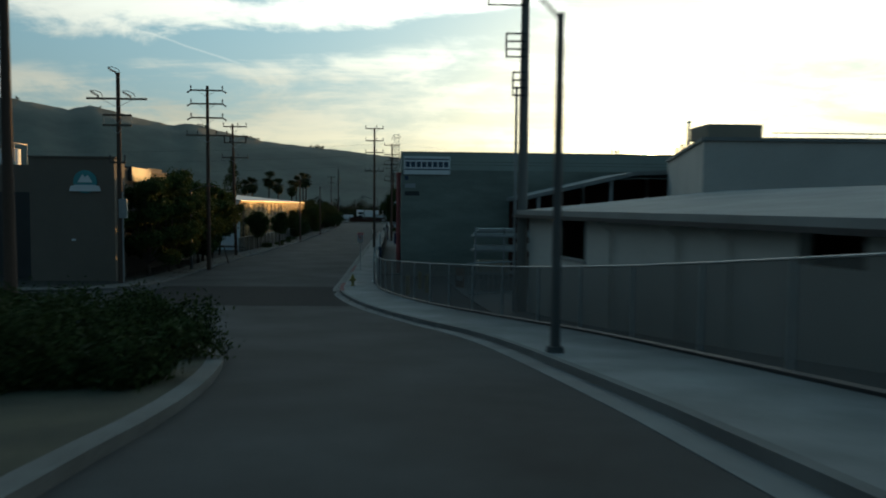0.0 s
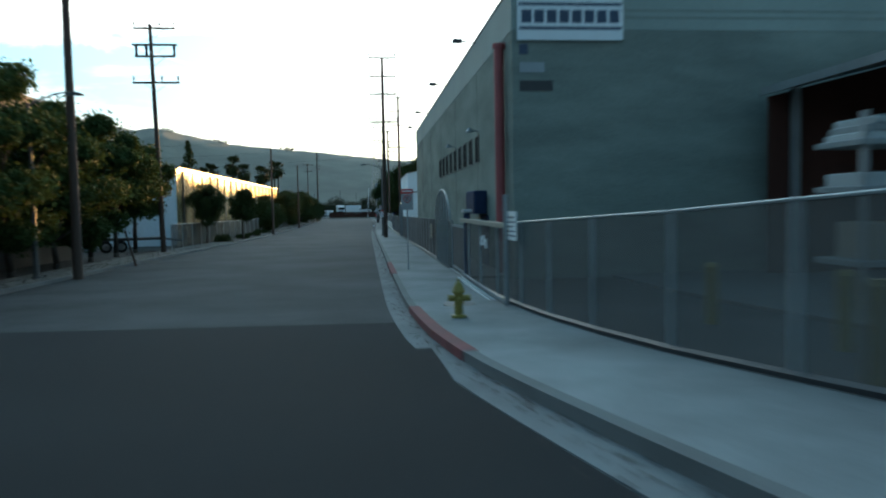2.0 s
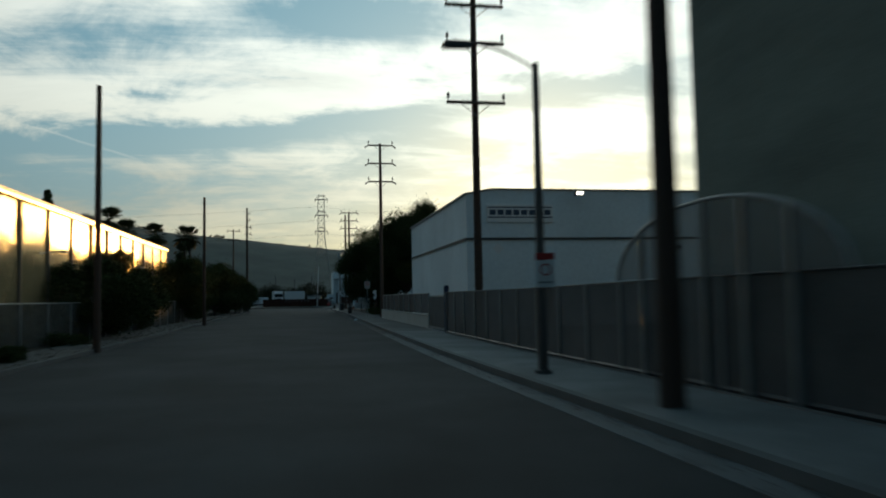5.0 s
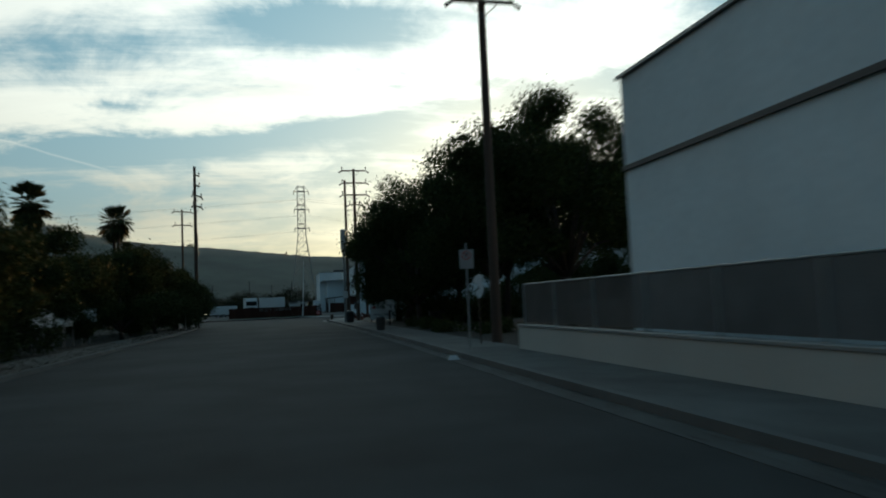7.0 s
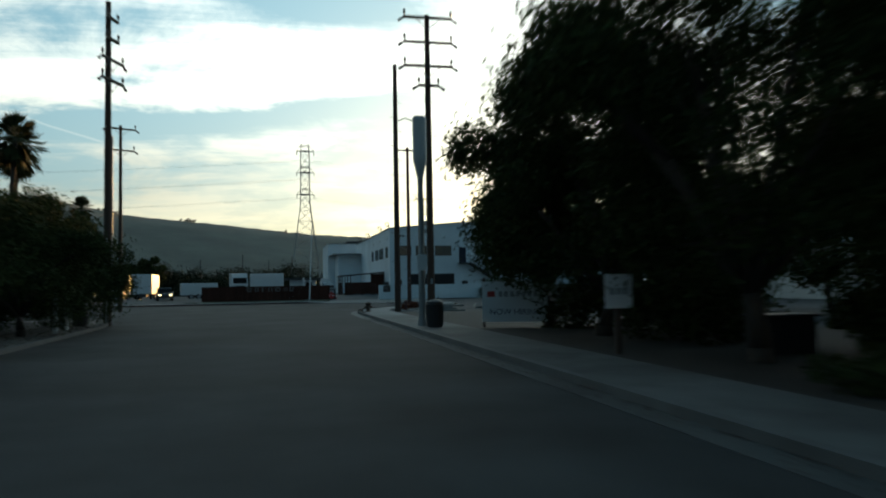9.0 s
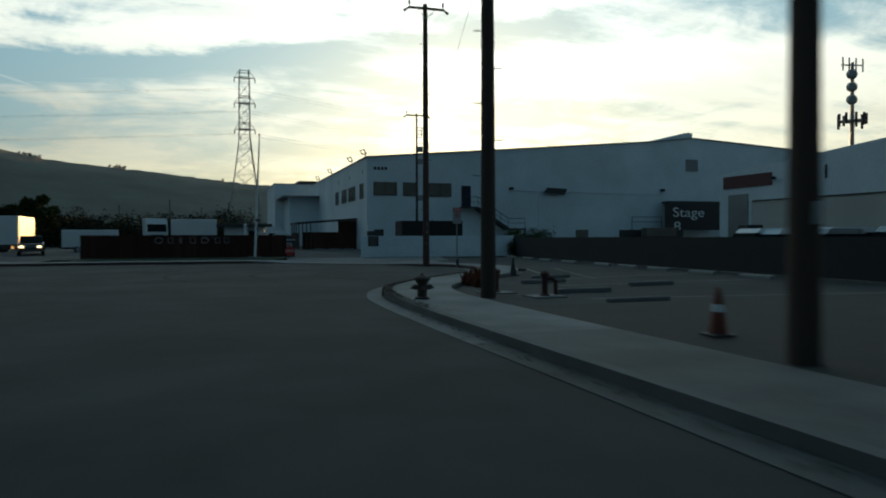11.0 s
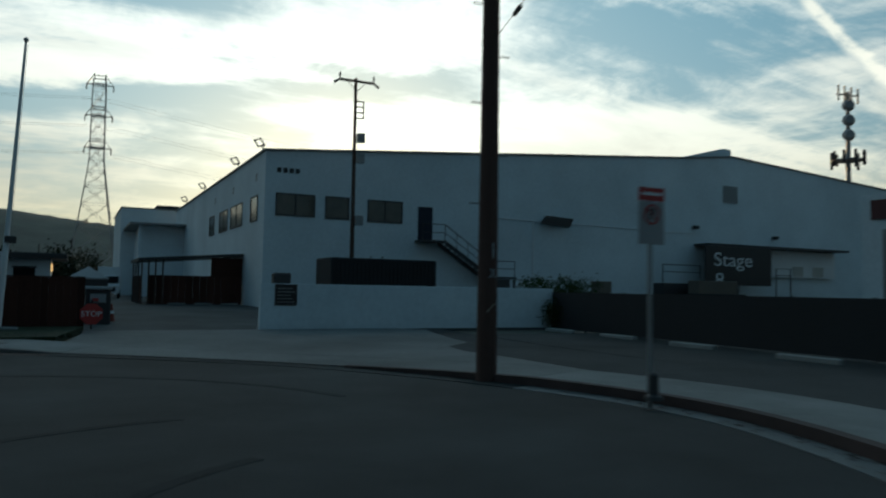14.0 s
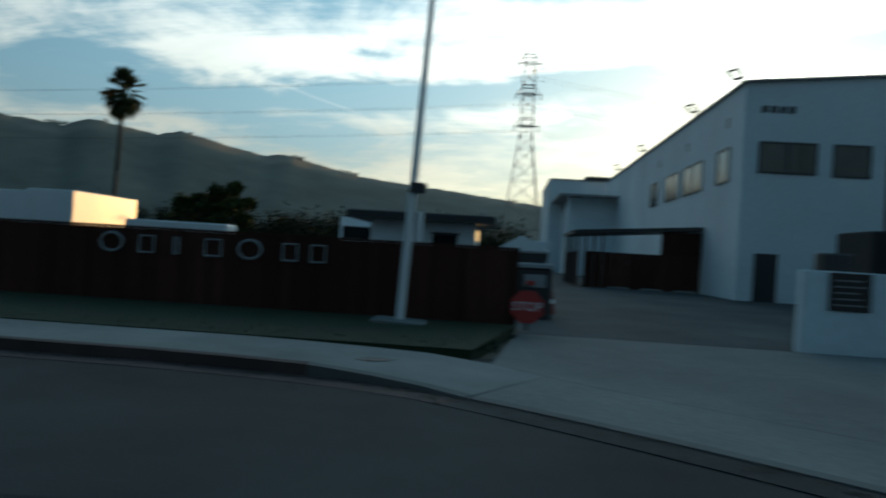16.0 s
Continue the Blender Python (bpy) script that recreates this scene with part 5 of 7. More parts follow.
def arched_gate(yc, half, rise, label):
    """The raised arch in the fence over a gateway."""
    a = thing("arched_gate", 2.38, yc, g(yc) + 0.15, label, "gate")
    low = 1.85
    pts = [(0, half * math.cos(t), low + rise * math.sin(t)) for t in (math.pi * k / 16 for k in range(17))]
    part("arch", Shape().tube(pts, 0.036, 8), GALV, a)
    for y in np.linspace(-half, half, 7)[1:-1]:
        part("post", Shape().box(-0.05, 0.03, y - 0.035, y + 0.035, -0.1, low + rise * math.sqrt(max(0, 1 - (y / half) ** 2))), GALV, a)
    s = Shape().add([(0, y, z) for _, y, z in pts], [tuple(range(17))])
    part("panel", s, MESH, a)
    return a


arched_gate(62.6, 2.9, 1.25, "arched pale steel gateway rising over the fence")
arched_gate(99.9, 3.35, 1.25, "arched pale steel gateway rising over the fence")

bars = thing("barred_gate", 7.3, 35.0, g(35) + 0.1, "grey steel barred gate inside the fence", "gate")
for k in range(12):
    part("bar", Shape().cyl((0.28 * k, 0.16 * k, 0.1), (0.28 * k, 0.16 * k, 1.9), 0.025, n=6), GALV, bars)
part("rail", Shape().tube([(0, 0, 1.8), (3.08, 1.76, 1.8)], 0.035).tube([(0, 0, 0.25), (3.08, 1.76, 0.25)], 0.035), GALV, bars)
for x, y in ((5.2, 44.0), (5.5, 40.8), (4.35, 38.6)):
    b = thing("bollard", x, y, g(y) + 0.09, "yellowish steel bollard in the yard", "bollard", "bollards in the yard")
    part("post", Shape().lathe(0, 0, [(0.11, 0), (0.11, 1.0), (0.07, 1.07)], 12), YELLOW, b)
for x, y, w, h, m in ((7.25, 27.7, 0.28, 0.45, SIGNGREY), (6.6, 30.4, 0.6, 0.85, RUSTBOARD)):
    s = thing("fence_notice", x - 0.12, y - 0.1, g(y) + 0.95, "small faded notice board on the fence", "sign", "notices on the fence", -58)
    part("board", Shape().bevel_box(-w / 2, w / 2, -0.02, 0.0, 0, h, 0.008), m, s)
    part("lines", letter_blocks(-w / 2 + 0.05, w / 2 - 0.05, h * 0.35, h * 0.6, 3, -0.021, 0.004), SIGNGREY, s)
for y, h, m, zz in ((47.3, 0.62, WHITESIGN, 1.6), (67.4, 0.65, TANWALL, 1.1)):
    s = thing("fence_notice", 2.34, y, g(y) + zz, "weathered notice board on the screened fence", "sign", "notices on the fence", -90)
    part("board", Shape().bevel_box(-0.45, 0.45, -0.02, 0.0, 0, h, 0.008), m, s)
    for k in range(5):
        part("line", Shape().box(-0.38, 0.38 - 0.1 * (k % 3), -0.025, -0.021, h * (0.12 + 0.16 * k), h * (0.18 + 0.16 * k)), SIGNBLUE if m is WHITESIGN else BROWNWALL, s)


# ---- street furniture ----
def hydrant(x, y, z, mat, label, k=1.0):
    h = thing("fire_hydrant", x, y, z, label, "hydrant")
    part("barrel", Shape().lathe(0, 0, [(0.17 * k, 0), (0.17 * k, 0.05), (0.10 * k, 0.07), (0.10 * k, 0.46), (0.14 * k, 0.48), (0.14 * k, 0.52), (0.11 * k, 0.6), (0.06, 0.68), (0.03, 0.70), (0.03, 0.75)], 14), mat, h)
    for a, b in (((0.08, 0, 0.38), (0.24 * k, 0, 0.38)), ((-0.08, 0, 0.38), (-0.22 * k, 0, 0.38)), ((0, -0.08, 0.34), (0, -0.23, 0.34))):
        part("outlet", Shape().cyl(a, b, 0.06, n=10).cyl(b, Vector(b) * 1.08 - Vector((0, 0, 0.03)), 0.075, n=8), mat, h)
    return h


hydrant(0.97, 45.8, g(45.8) + 0.146, YELLOW, "yellow fire hydrant on the pavement", 0.85)
hyd = thing("fire_hydrant", 1.5, 210.2, 0.146, "dull brown stubby fire hydrant with a flat bonnet", "hydrant")
part("barrel", Shape().lathe(0, 0, [(0.17, 0), (0.17, 0.04), (0.115, 0.06), (0.115, 0.36), (0.15, 0.39), (0.15, 0.44)], 16), RUSTBROWN, hyd)
part("bonnet", Shape().lathe(0, 0, [(0.19, 0.442), (0.20, 0.46), (0.19, 0.50), (0.10, 0.55), (0.035, 0.56), (0.035, 0.60)], 16), RUSTBROWN, hyd)
for a, b in (((0.1, 0, 0.28), (0.22, 0, 0.28)), ((-0.1, 0, 0.28), (-0.21, 0, 0.28)), ((0, -0.1, 0.25), (0, -0.23, 0.25))):
    part("outlet", Shape().cyl(a, b, 0.06, n=10).cyl(b, Vector(b) * 1.08, 0.075, n=8), RUSTBROWN, hyd)


def parking_sign(x, y, z, h, label, face=180, post=GALV, header=True):
    s = thing("parking_sign", x, y, z, label, "sign", "parking signs", face - 180)
    part("post", Shape().box(-0.025, 0.025, -0.02, 0.02, -0.2, h), post, s)
    part("plate", Shape().bevel_box(-0.23, 0.23, -0.035, -0.022, h - 0.80, h - 0.2, 0.004), SIGNPLATE, s)
    if header:
        part("header", Shape().bevel_box(-0.23, 0.23, -0.037, -0.022, h - 0.19, h, 0.004), SIGNRED, s, "red header plate")
    ring = Shape()
    pts = [(0.13 * math.cos(2 * math.pi * k / 20), -0.039, h - 0.38 + 0.13 * math.sin(2 * math.pi * k / 20)) for k in range(21)]
    ring.tube(pts, 0.014, 5).cyl((-0.09, -0.039, h - 0.29), (0.09, -0.039, h - 0.47), 0.012, n=5)
    part("ring", ring, SIGNRED, s)
    me = text_shape("P", 0.22, 0.003)
    me.transform(Matrix.Translation((0, -0.038, h - 0.385)))
    part("letter", me, SIGNBLACK, s)
    part("line", Shape().box(-0.16, 0.16, -0.038, -0.0355, h - 0.62, h - 0.60).box(-0.16, 0.16, -0.038, -0.0355, h - 0.70, h - 0.68), SIGNGREY, s)
    if header:
        part("line", Shape().box(-0.18, 0.18, -0.0405, -0.0375, h - 0.11, h - 0.07), WHITESIGN, s)
    return s


parking_sign(0.8, 60.2, g(60) + 0.14, 3.1, "no-parking sign with red header on a steel post")
parking_sign(1.5, 151.4, 0.13, 3.25, "plain white no-parking sign on a steel post", header=False)
parking_sign(8.68, 229.2, 0.13, 2.95, "no-parking sign on a thin steel post at the corner")
for k, (x, y, z) in enumerate(((0.78, 103.38, 1.95),)):
    s = thing("parking_sign", x, y - 0.16, z, "no-parking plate strapped to a pole", "sign", "parking signs")
    part("plate", Shape().bevel_box(-0.2, 0.2, -0.015, 0, 0, 0.55, 0.004), WHITESIGN, s)
    part("header", Shape().bevel_box(-0.2, 0.2, -0.017, 0, 0.56, 0.7, 0.004), SIGNRED, s)
    part("ring", Shape().tube([(0.11 * math.cos(2 * math.pi * j / 16), -0.02, 0.36 + 0.11 * math.sin(2 * math.pi * j / 16)) for j in range(17)], 0.014, 5), SIGNRED, s)
    part("line", Shape().box(-0.15, 0.15, -0.019, -0.0155, 0.08, 0.12), SIGNGREY, s)


def street_bin(x, y, z, label):
    b = thing("waste_bin", x, y, z, label, "waste bin", "bins on the pavement")
    part("body", Shape().lathe(0, 0, [(0.24, 0), (0.28, 0.02), (0.31, 0.78), (0.33, 0.80), (0.33, 0.84)], 16), DARKSTEEL, b)
    part("lid", Shape().lathe(0, 0, [(0.33, 0.845), (0.31, 0.93), (0.18, 1.0), (0.05, 1.02)], 16), FRAME_DARK, b)
    for k in range(10):
        a = 2 * math.pi * k / 10
        part("slat", Shape().cyl((0.285 * math.cos(a), 0.285 * math.sin(a), 0.06), (0.318 * math.cos(a), 0.318 * math.sin(a), 0.76), 0.02, n=5), FRAME_DARK, b)
    return b


flyer = thing("torn_poster", 2.28, 152.9, 1.62, "torn white poster stuck on the wooden pole", "poster")
part("sheet", Shape().prism([(-0.16, 0.22), (-0.02, 0.0), (0.1, 0.12), (0.17, 0.3), (0.12, 0.62), (0.18, 0.78), (0.02, 0.84), (-0.12, 0.76), (-0.2, 0.6), (-0.05, 0.5), (0.02, 0.36)], 0.0, 0.006), WHITESIGN, flyer)
part("stake", Shape().box(-0.02, 0.02, 0.008, 0.05, -1.5, 0.7), WOOD, flyer)
trash = thing("paper_litter", 0.3, 148.6, 0.02, "crumpled white paper bag lying in the gutter", "litter")
part("bag", Shape().add([(-0.16, -0.08, 0), (0.15, -0.1, 0), (0.18, 0.09, 0), (-0.13, 0.1, 0), (-0.1, -0.05, 0.1), (0.06, -0.03, 0.13), (0.12, 0.06, 0.07), (-0.08, 0.05, 0.12)],
                        [(3, 2, 1, 0), (0, 1, 5, 4), (1, 2, 6, 5), (2, 3, 7, 6), (3, 0, 4, 7), (4, 5, 6, 7)]), WHITESIGN, trash)
street_bin(1.75, 192.3, 0.146, "black slatted waste bin beside the antenna pole")
street_bin(1.3, 170.2, 0.146, "black slatted waste bin under the trees").scale = (0.75, 0.75, 0.78)
street_bin(-12.4, 201.4, 0.135, "black waste bin on the verge")

ant = thing("antenna_pole", 1.5, 193.4, 0.146, "steel pole with a pale antenna canister on top", "antenna")
part("pole", Shape().cyl((0, 0, 0), (0, 0, 0.25), 0.2, 0.16, 12).cyl((0, 0, 0.25), (0, 0, 6.0), 0.13, 0.10, 12), GALV, ant)
part("canister", Shape().lathe(0, 0, [(0.09, 5.55), (0.25, 6.25), (0.27, 6.35), (0.27, 7.95), (0.23, 8.02)], 18), material("pale_canister", (0.42, 0.46, 0.47), 0.5, 0.15, 1.5, 0.03), ant)
part("plate", Shape().bevel_box(-0.2, 0.2, -0.16, -0.14, 2.1, 2.7, 0.004), WHITESIGN, ant)


def banner_sign(x, y, z, w, h, rz, label):
    b = thing("banner_sign", x, y, z, label, "sign", rz=rz)
    for px in (0.05, w - 0.05):
        part("post", Shape().box(px - 0.04, px + 0.04, 0.02, 0.1, -0.3, h + 0.35), WOOD, b)
    part("board", Shape().bevel_box(0, w, -0.03, 0.018, 0.2, 0.2 + h, 0.01), WHITESIGN, b)
    part("lettering", letter_blocks(w * 0.24, w * 0.95, 0.2 + h * 0.62, 0.2 + h * 0.76, 8, -0.031, 0.006, 0.35), SIGNGREY, b)
    part("mark", Shape().box(w * 0.08, w * 0.20, -0.037, -0.031, 0.2 + h * 0.62, 0.2 + h * 0.76), SIGNRED, b)
    me = text_shape("NOW HIRING", 0.30, 0.004)
    me.transform(Matrix.Translation((w * 0.51, -0.034, 0.2 + h * 0.24)))
    part("lettering", me, SIGNBLUE, b)
    return b


banner_sign(3.4, 191.7, 0.12, 2.35, 1.45, -24, "white company banner board on the verge with lettering blocks")
board = thing("notice_post", 3.4, 180.7, 0.12, "white notice board on a wooden post", "sign")
part("post", Shape().box(-0.06, 0.06, 0, 0.1, -0.3, 1.7), WOOD, board)
part("board", Shape().bevel_box(-0.32, 0.32, -0.03, 0, 1.0, 1.75, 0.01), WHITESIGN, board)
part("lettering", letter_blocks(-0.24, 0.24, 1.3, 1.45, 3, -0.031, 0.005), SIGNGREY, board)
cab = thing("utility_cabinet", 6.6, 179.6, 0.12, "low dark green metal utility cabinet under the trees", "cabinet")
part("body", Shape().bevel_box(-0.6, 0.6, -0.4, 0.4, 0, 0.78, 0.03), DARKSTEEL, cab)
part("lid", Shape().bevel_box(-0.64, 0.64, -0.44, 0.44, 0.782, 0.84, 0.02), DARKSTEEL, cab)


# ---- planting ----
def broad_tree(x, y, low, high, radius, clumps, per, seed):
    """A short trunk that forks into limbs under a deep, uneven crown with gaps."""
    rng = np.random.default_rng(seed)
    t = thing("street_tree", x, y, 0.1, "large dark broad-leaved tree with gaps of sky", "tree", "trees beside the pavement")
    fork = Vector((rng.normal() * 0.25, rng.normal() * 0.25, low * 0.75))
    wood = Shape().cyl((0, 0, -0.2), (0, 0, 0.3), 0.30, 0.22, 10).cyl((0, 0, 0.3), fork, 0.22, 0.17, 10)
    cl = []
    for k in range(clumps):
        up, a = (k + rng.random()) / clumps, 2 * math.pi * rng.random()
        wide_at = max(0.3, math.sin(math.pi * min(0.96, 0.24 + 0.70 * up))) ** 0.6
        r = radius * wide_at * (0.22 + 0.70 * rng.random() ** 0.5) * (1 + 0.35 * noise.noise(Vector((math.cos(a) * 1.5 + seed, math.sin(a) * 1.5, up * 3))))
        c = (r * math.cos(a), r * math.sin(a), low + 0.5 + (high - low - 1.0) * up)
        cl.append((*c, radius * (0.15 + 0.14 * rng.random())))
        if k % 5 == 0:
            elbow = fork.lerp(Vector(c), 0.5) + Vector((0, 0, 0.12 * radius))
            wood.cyl(fork, elbow, 0.11, 0.06, 7)
            wood.cyl(elbow, c, 0.06, 0.015, 6)
    part("trunk", wood, BARK, t, smooth=True)
    part("crown", foliage(rng, cl, per, 0.105, 0.85, 3), LEAF, t)


for k, row in enumerate(((9.2, 161.8, 3.2, 11.2, 4.7, 64, 640), (14.8, 163.0, 3.4, 10.2, 4.6, 56, 500), (6.9, 167.0, 3.2, 10.3, 4.4, 90, 820), (5.1, 178.2, 1.8, 9.8, 4.3, 82, 760),
                         (5.5, 186.0, 1.5, 9.0, 4.1, 84, 760), (10.4, 175.6, 3.9, 11.0, 4.8, 86, 760), (9.6, 185.5, 2.9, 9.4, 4.2, 64, 640), (12.6, 171.0, 3.6, 10.8, 4.8, 84, 680),
                         (5.8, 191.2, 1.7, 7.4, 3.2, 76, 640))):
    broad_tree(*row, 64 + k)
for k, (x, y, hgt, spread, bare) in enumerate(((-14.6, 54.6, 7.2, 2.3, 0.9), (-14.2, 58.4, 7.7, 2.5, 1.1), (-14.5, 61.9, 8.2, 2.4, 1.4), (-14.6, 66.4, 7.4, 2.5, 1.2), (-14.9, 71.4, 7.4, 2.4, 1.8),
                                               (-14.6, 68.6, 3.4, 1.2, 1.0), (-15.0, 75.6, 6.9, 2.4, 2.6), (-15.4, 80.5, 6.6, 2.4, 2.8))):
    tree("verge_tree", x, y, g(y) + 0.1, hgt, spread, bare, 0.11, 760, 30, 70 + k, "leafy green verge tree with a slim trunk", LEAF_LIT, 0.12, "trees before the brown building")


def clipped_tree(x, y, z, low, high, radius, seed):
    """A slim trunk under one rounded, shaggy crown."""
    rng = np.random.default_rng(seed)
    t = thing("clipped_tree", x, y, z, "small rounded shaggy tree on the dusty verge", "tree", "clipped trees before the metal warehouse")
    wood = Shape().cyl((0, 0, -0.2), (0.03, 0, low * 0.6), 0.10, 0.075, 9).cyl((0.03, 0, low * 0.6), (0, 0.04, low + 0.5), 0.075, 0.06, 9)
    mid, half, cl = (low + high) / 2, (high - low) / 2, []
    for k in range(70):
        d = rng.normal(size=3)
        d /= np.linalg.norm(d)
        f = rng.random() ** 0.4 * 0.86
        c = (d[0] * radius * f, d[1] * radius * f, mid + d[2] * half * f)
        cl.append((*c, 0.26 * radius * (0.7 + 0.6 * rng.random())))
        if k % 8 == 0:
            wood.cyl((0, 0.04, low + 0.4), c, 0.045, 0.012, 6)
    part("trunk", wood, BARK, t, smooth=True)
    part("crown", foliage(rng, cl, 620, 0.065, 0.9, 3), LEAF, t)


clipped_tree(-13.75, 93.9, g(94) + 0.12, 1.55, 5.0, 1.55, 90)
clipped_tree(-12.1, 101.3, g(101) + 0.12, 1.5, 4.75, 1.3, 91)
for k in range(9):
    x, y = -14.4 - 1.0 * (k % 3), 128.0 + 8.4 * k
    tree("verge_bush", x + (0.7 if k > 4 else 0), y, 0.1, 3.6 + 0.7 * (k % 2) + 0.26 * k + (0.2 if k > 3 else 0), 3.0, 0.45, 0.085, 1500, 30, 110 + k, "dense dark roadside bush tree", LEAF, 0.12, "bushes along the west verge", 3)
for k in range(4):
    tree("verge_bush", -18.2 - 0.6 * k, 158 + 11.5 * k, 0.1, 5.2, 3.2, 0.7, 0.10, 1000, 18, 130 + k, "dense dark roadside bush tree", LEAF, 0.14, "bushes along the west verge", 3)
for k, (x, y, hgt) in enumerate(((-13.0, 186.8, 5.3), (-12.7, 194.5, 4.9), (-13.2, 200.6, 4.4))):
    tree("verge_bush", x, y, 0.1, hgt, 3.0, 0.7, 0.08, 1500, 30, 140 + k, "dense dark roadside bush tree", LEAF, 0.13, "bushes along the west verge", 3)
tree("corner_tree", -14.6, 207.0, 0.1, 5.2, 2.6, 1.9, 0.12, 420, 20, 150, "dark spreading tree at the street corner", LEAF, 0.14)
tree("far_tree", -20.5, 214, 0.0, 7.2, 3.2, 2.2, 0.15, 350, 20, 151, "dark spreading tree beyond the corner", LEAF, 0.15)
for k, (x, y, w, h) in enumerate(((-1.2, 13.6, 1.5, 1.0), (-2.9, 15.8, 1.7, 1.2), (-3.0, 12.0, 1.8, 1.15), (-0.6, 9.3, 1.1, 0.7), (-4.9, 17.4, 1.8, 1.2), (-2.6, 8.4, 1.6, 0.9), (-5.2, 12.5, 2.2, 1.3))):
    shrub("weedy_shrub", x, y, g(y) + 0.12, w * 1.25, h * 0.95, 160 + k, "low weedy green shrub on the corner", 0.05, 760, LEAF, "shrubs on the weedy corner")
for k, (x, y, w, h) in enumerate(((3.9, 164.5, 1.4, 0.5), (4.2, 169.5, 1.3, 0.5), (5.2, 160.5, 1.5, 0.55), (4.4, 174.4, 1.2, 0.5), (-13.0, 97.4, 0.9, 0.6), (-12.6, 104.5, 0.8, 0.4), (-12.9, 112.6, 1.0, 0.4), (-13.2, 121, 1.2, 0.5))):
    shrub("ground_shrub", x, y, g(y) + 0.1, w, h, 180 + k, "dark low shrub growing in the litter", 0.07, 130, LEAF, "low shrubs on the verges")
for k, (x, y, hgt, cr) in enumerate(((-24.9, 233.0, 15.6, 2.6), (-23.6, 227.0, 14.8, 2.1), (-36.0, 300, 17.0, 2.4), (-32.3, 190, 12.6, 2.2), (-28.7, 192, 14.2, 2.3), (-25.8, 190, 12.4, 2.1), (-22.8, 191, 11.8, 2.0), (-35.5, 196, 12.0, 2.0))):
    palm(x, y, 0.0, hgt - cr * 0.7, cr, 200 + k, "palms beyond the street")


def conifer(x, y, height, seed):
    rng = np.random.default_rng(seed)
    t = thing("cypress_tree", x, y, 0.0, "dark tapering conifer behind the metal warehouse", "tree")
    part("trunk", Shape().cyl((0, 0, -0.2), (0, 0, height * 0.9), 0.3, 0.05, 8), BARK, t)
    cl = []
    for k in range(46):
        f = k / 45
        r = (1 - f) * height * 0.21 + 0.1
        a = rng.random() * 6.28
        cl.append((r * 0.7 * math.cos(a), r * 0.7 * math.sin(a), height * (0.15 + 0.85 * f), 0.35 + r * 0.5))
    part("foliage", foliage(rng, cl, 110, 0.22), LEAF, t)


conifer(-42.0, 212, 19.0, 7)


def far_wood(name, x0, x1, y, h, count, seed, label):
    """A far belt of trees: one mass of leafy crowns."""
    rng = np.random.default_rng(seed)
    cl = []
    for k in range(count):
        x = x0 + (x1 - x0) * (k + rng.random()) / count
        hh = h * (0.45 + 0.75 * rng.random() ** 1.5)
        for j in range(4):
            cl.append((x + rng.normal() * 1.6, y + rng.normal() * 6, hh * (0.16 + 0.22 * j), 1.5 + 1.2 * rng.random()))
    ob = mesh_object(name, foliage(rng, cl, 300, 0.30, 0.8, 3), LEAF_FAR)
    tagged(ob, label=label, category="trees", kind="stuff")


far_wood("far_trees", -150, -22, 318, 5.0, 60, 11, "dark belt of far trees below the hills")
far_wood("far_trees", -40, 6, 348, 5.5, 26, 12, "dark belt of far trees below the hills")
far_wood("far_trees", -300, -40, 430, 10.0, 70, 13, "dark belt of far trees below the hills")
far_wood("far_trees", -60, 90, 470, 8.5, 50, 14, "dark belt of far trees below the hills")
tree("oak_tree", -24.6, 300, 0.3, 6.8, 2.6, 1.6, 0.22, 420, 20, 91, "dark spreading oak behind the parked trailers", LEAF, 0.2)
tree("oak_tree", -28.0, 300.8, 0.3, 5.4, 3.0, 1.2, 0.22, 420, 22, 96, "dark spreading oak behind the parked trailers", LEAF, 0.2)
far_wood("far_trees", -24, 0, 300, 3.4, 12, 15, "low hedge behind the parked trucks")

for k in (4, 6, 8, 9, 11):
    shrub("hedge_bush", 14.4 + 0.8 * (k % 2), 161 + 3.9 * k, 0.1, 1.9, 1.7 + 0.4 * (k % 3), 240 + k, "dark bush at the back of the planting", 0.10, 330, LEAF, "bushes behind the trees")

for k, (x, y, w, h) in enumerate(((8.3, 177.6, 2.0, 1.9), (7.2, 182.8, 2.1, 1.7), (8.6, 187.0, 2.3, 2.0), (10.4, 178.6, 2.4, 2.0), (7.0, 189.4, 2.0, 1.7))):
    shrub("understorey_bush", x, y, 0.1, w, h, 270 + k, "dense dark bush in the shade of the trees", 0.10, 300, LEAF, "bushes under the trees")

for k in range(7):
    tree("car_park_tree", 20.5 + 0.8 * (k % 2), 168 + 5.5 * k, 0.06, 4.3 + 0.3 * (k % 3), 2.9, 1.5, 0.11, 420, 20, 400 + k, "low dark tree at the edge of the car park", LEAF, 0.12, "trees behind the car park")

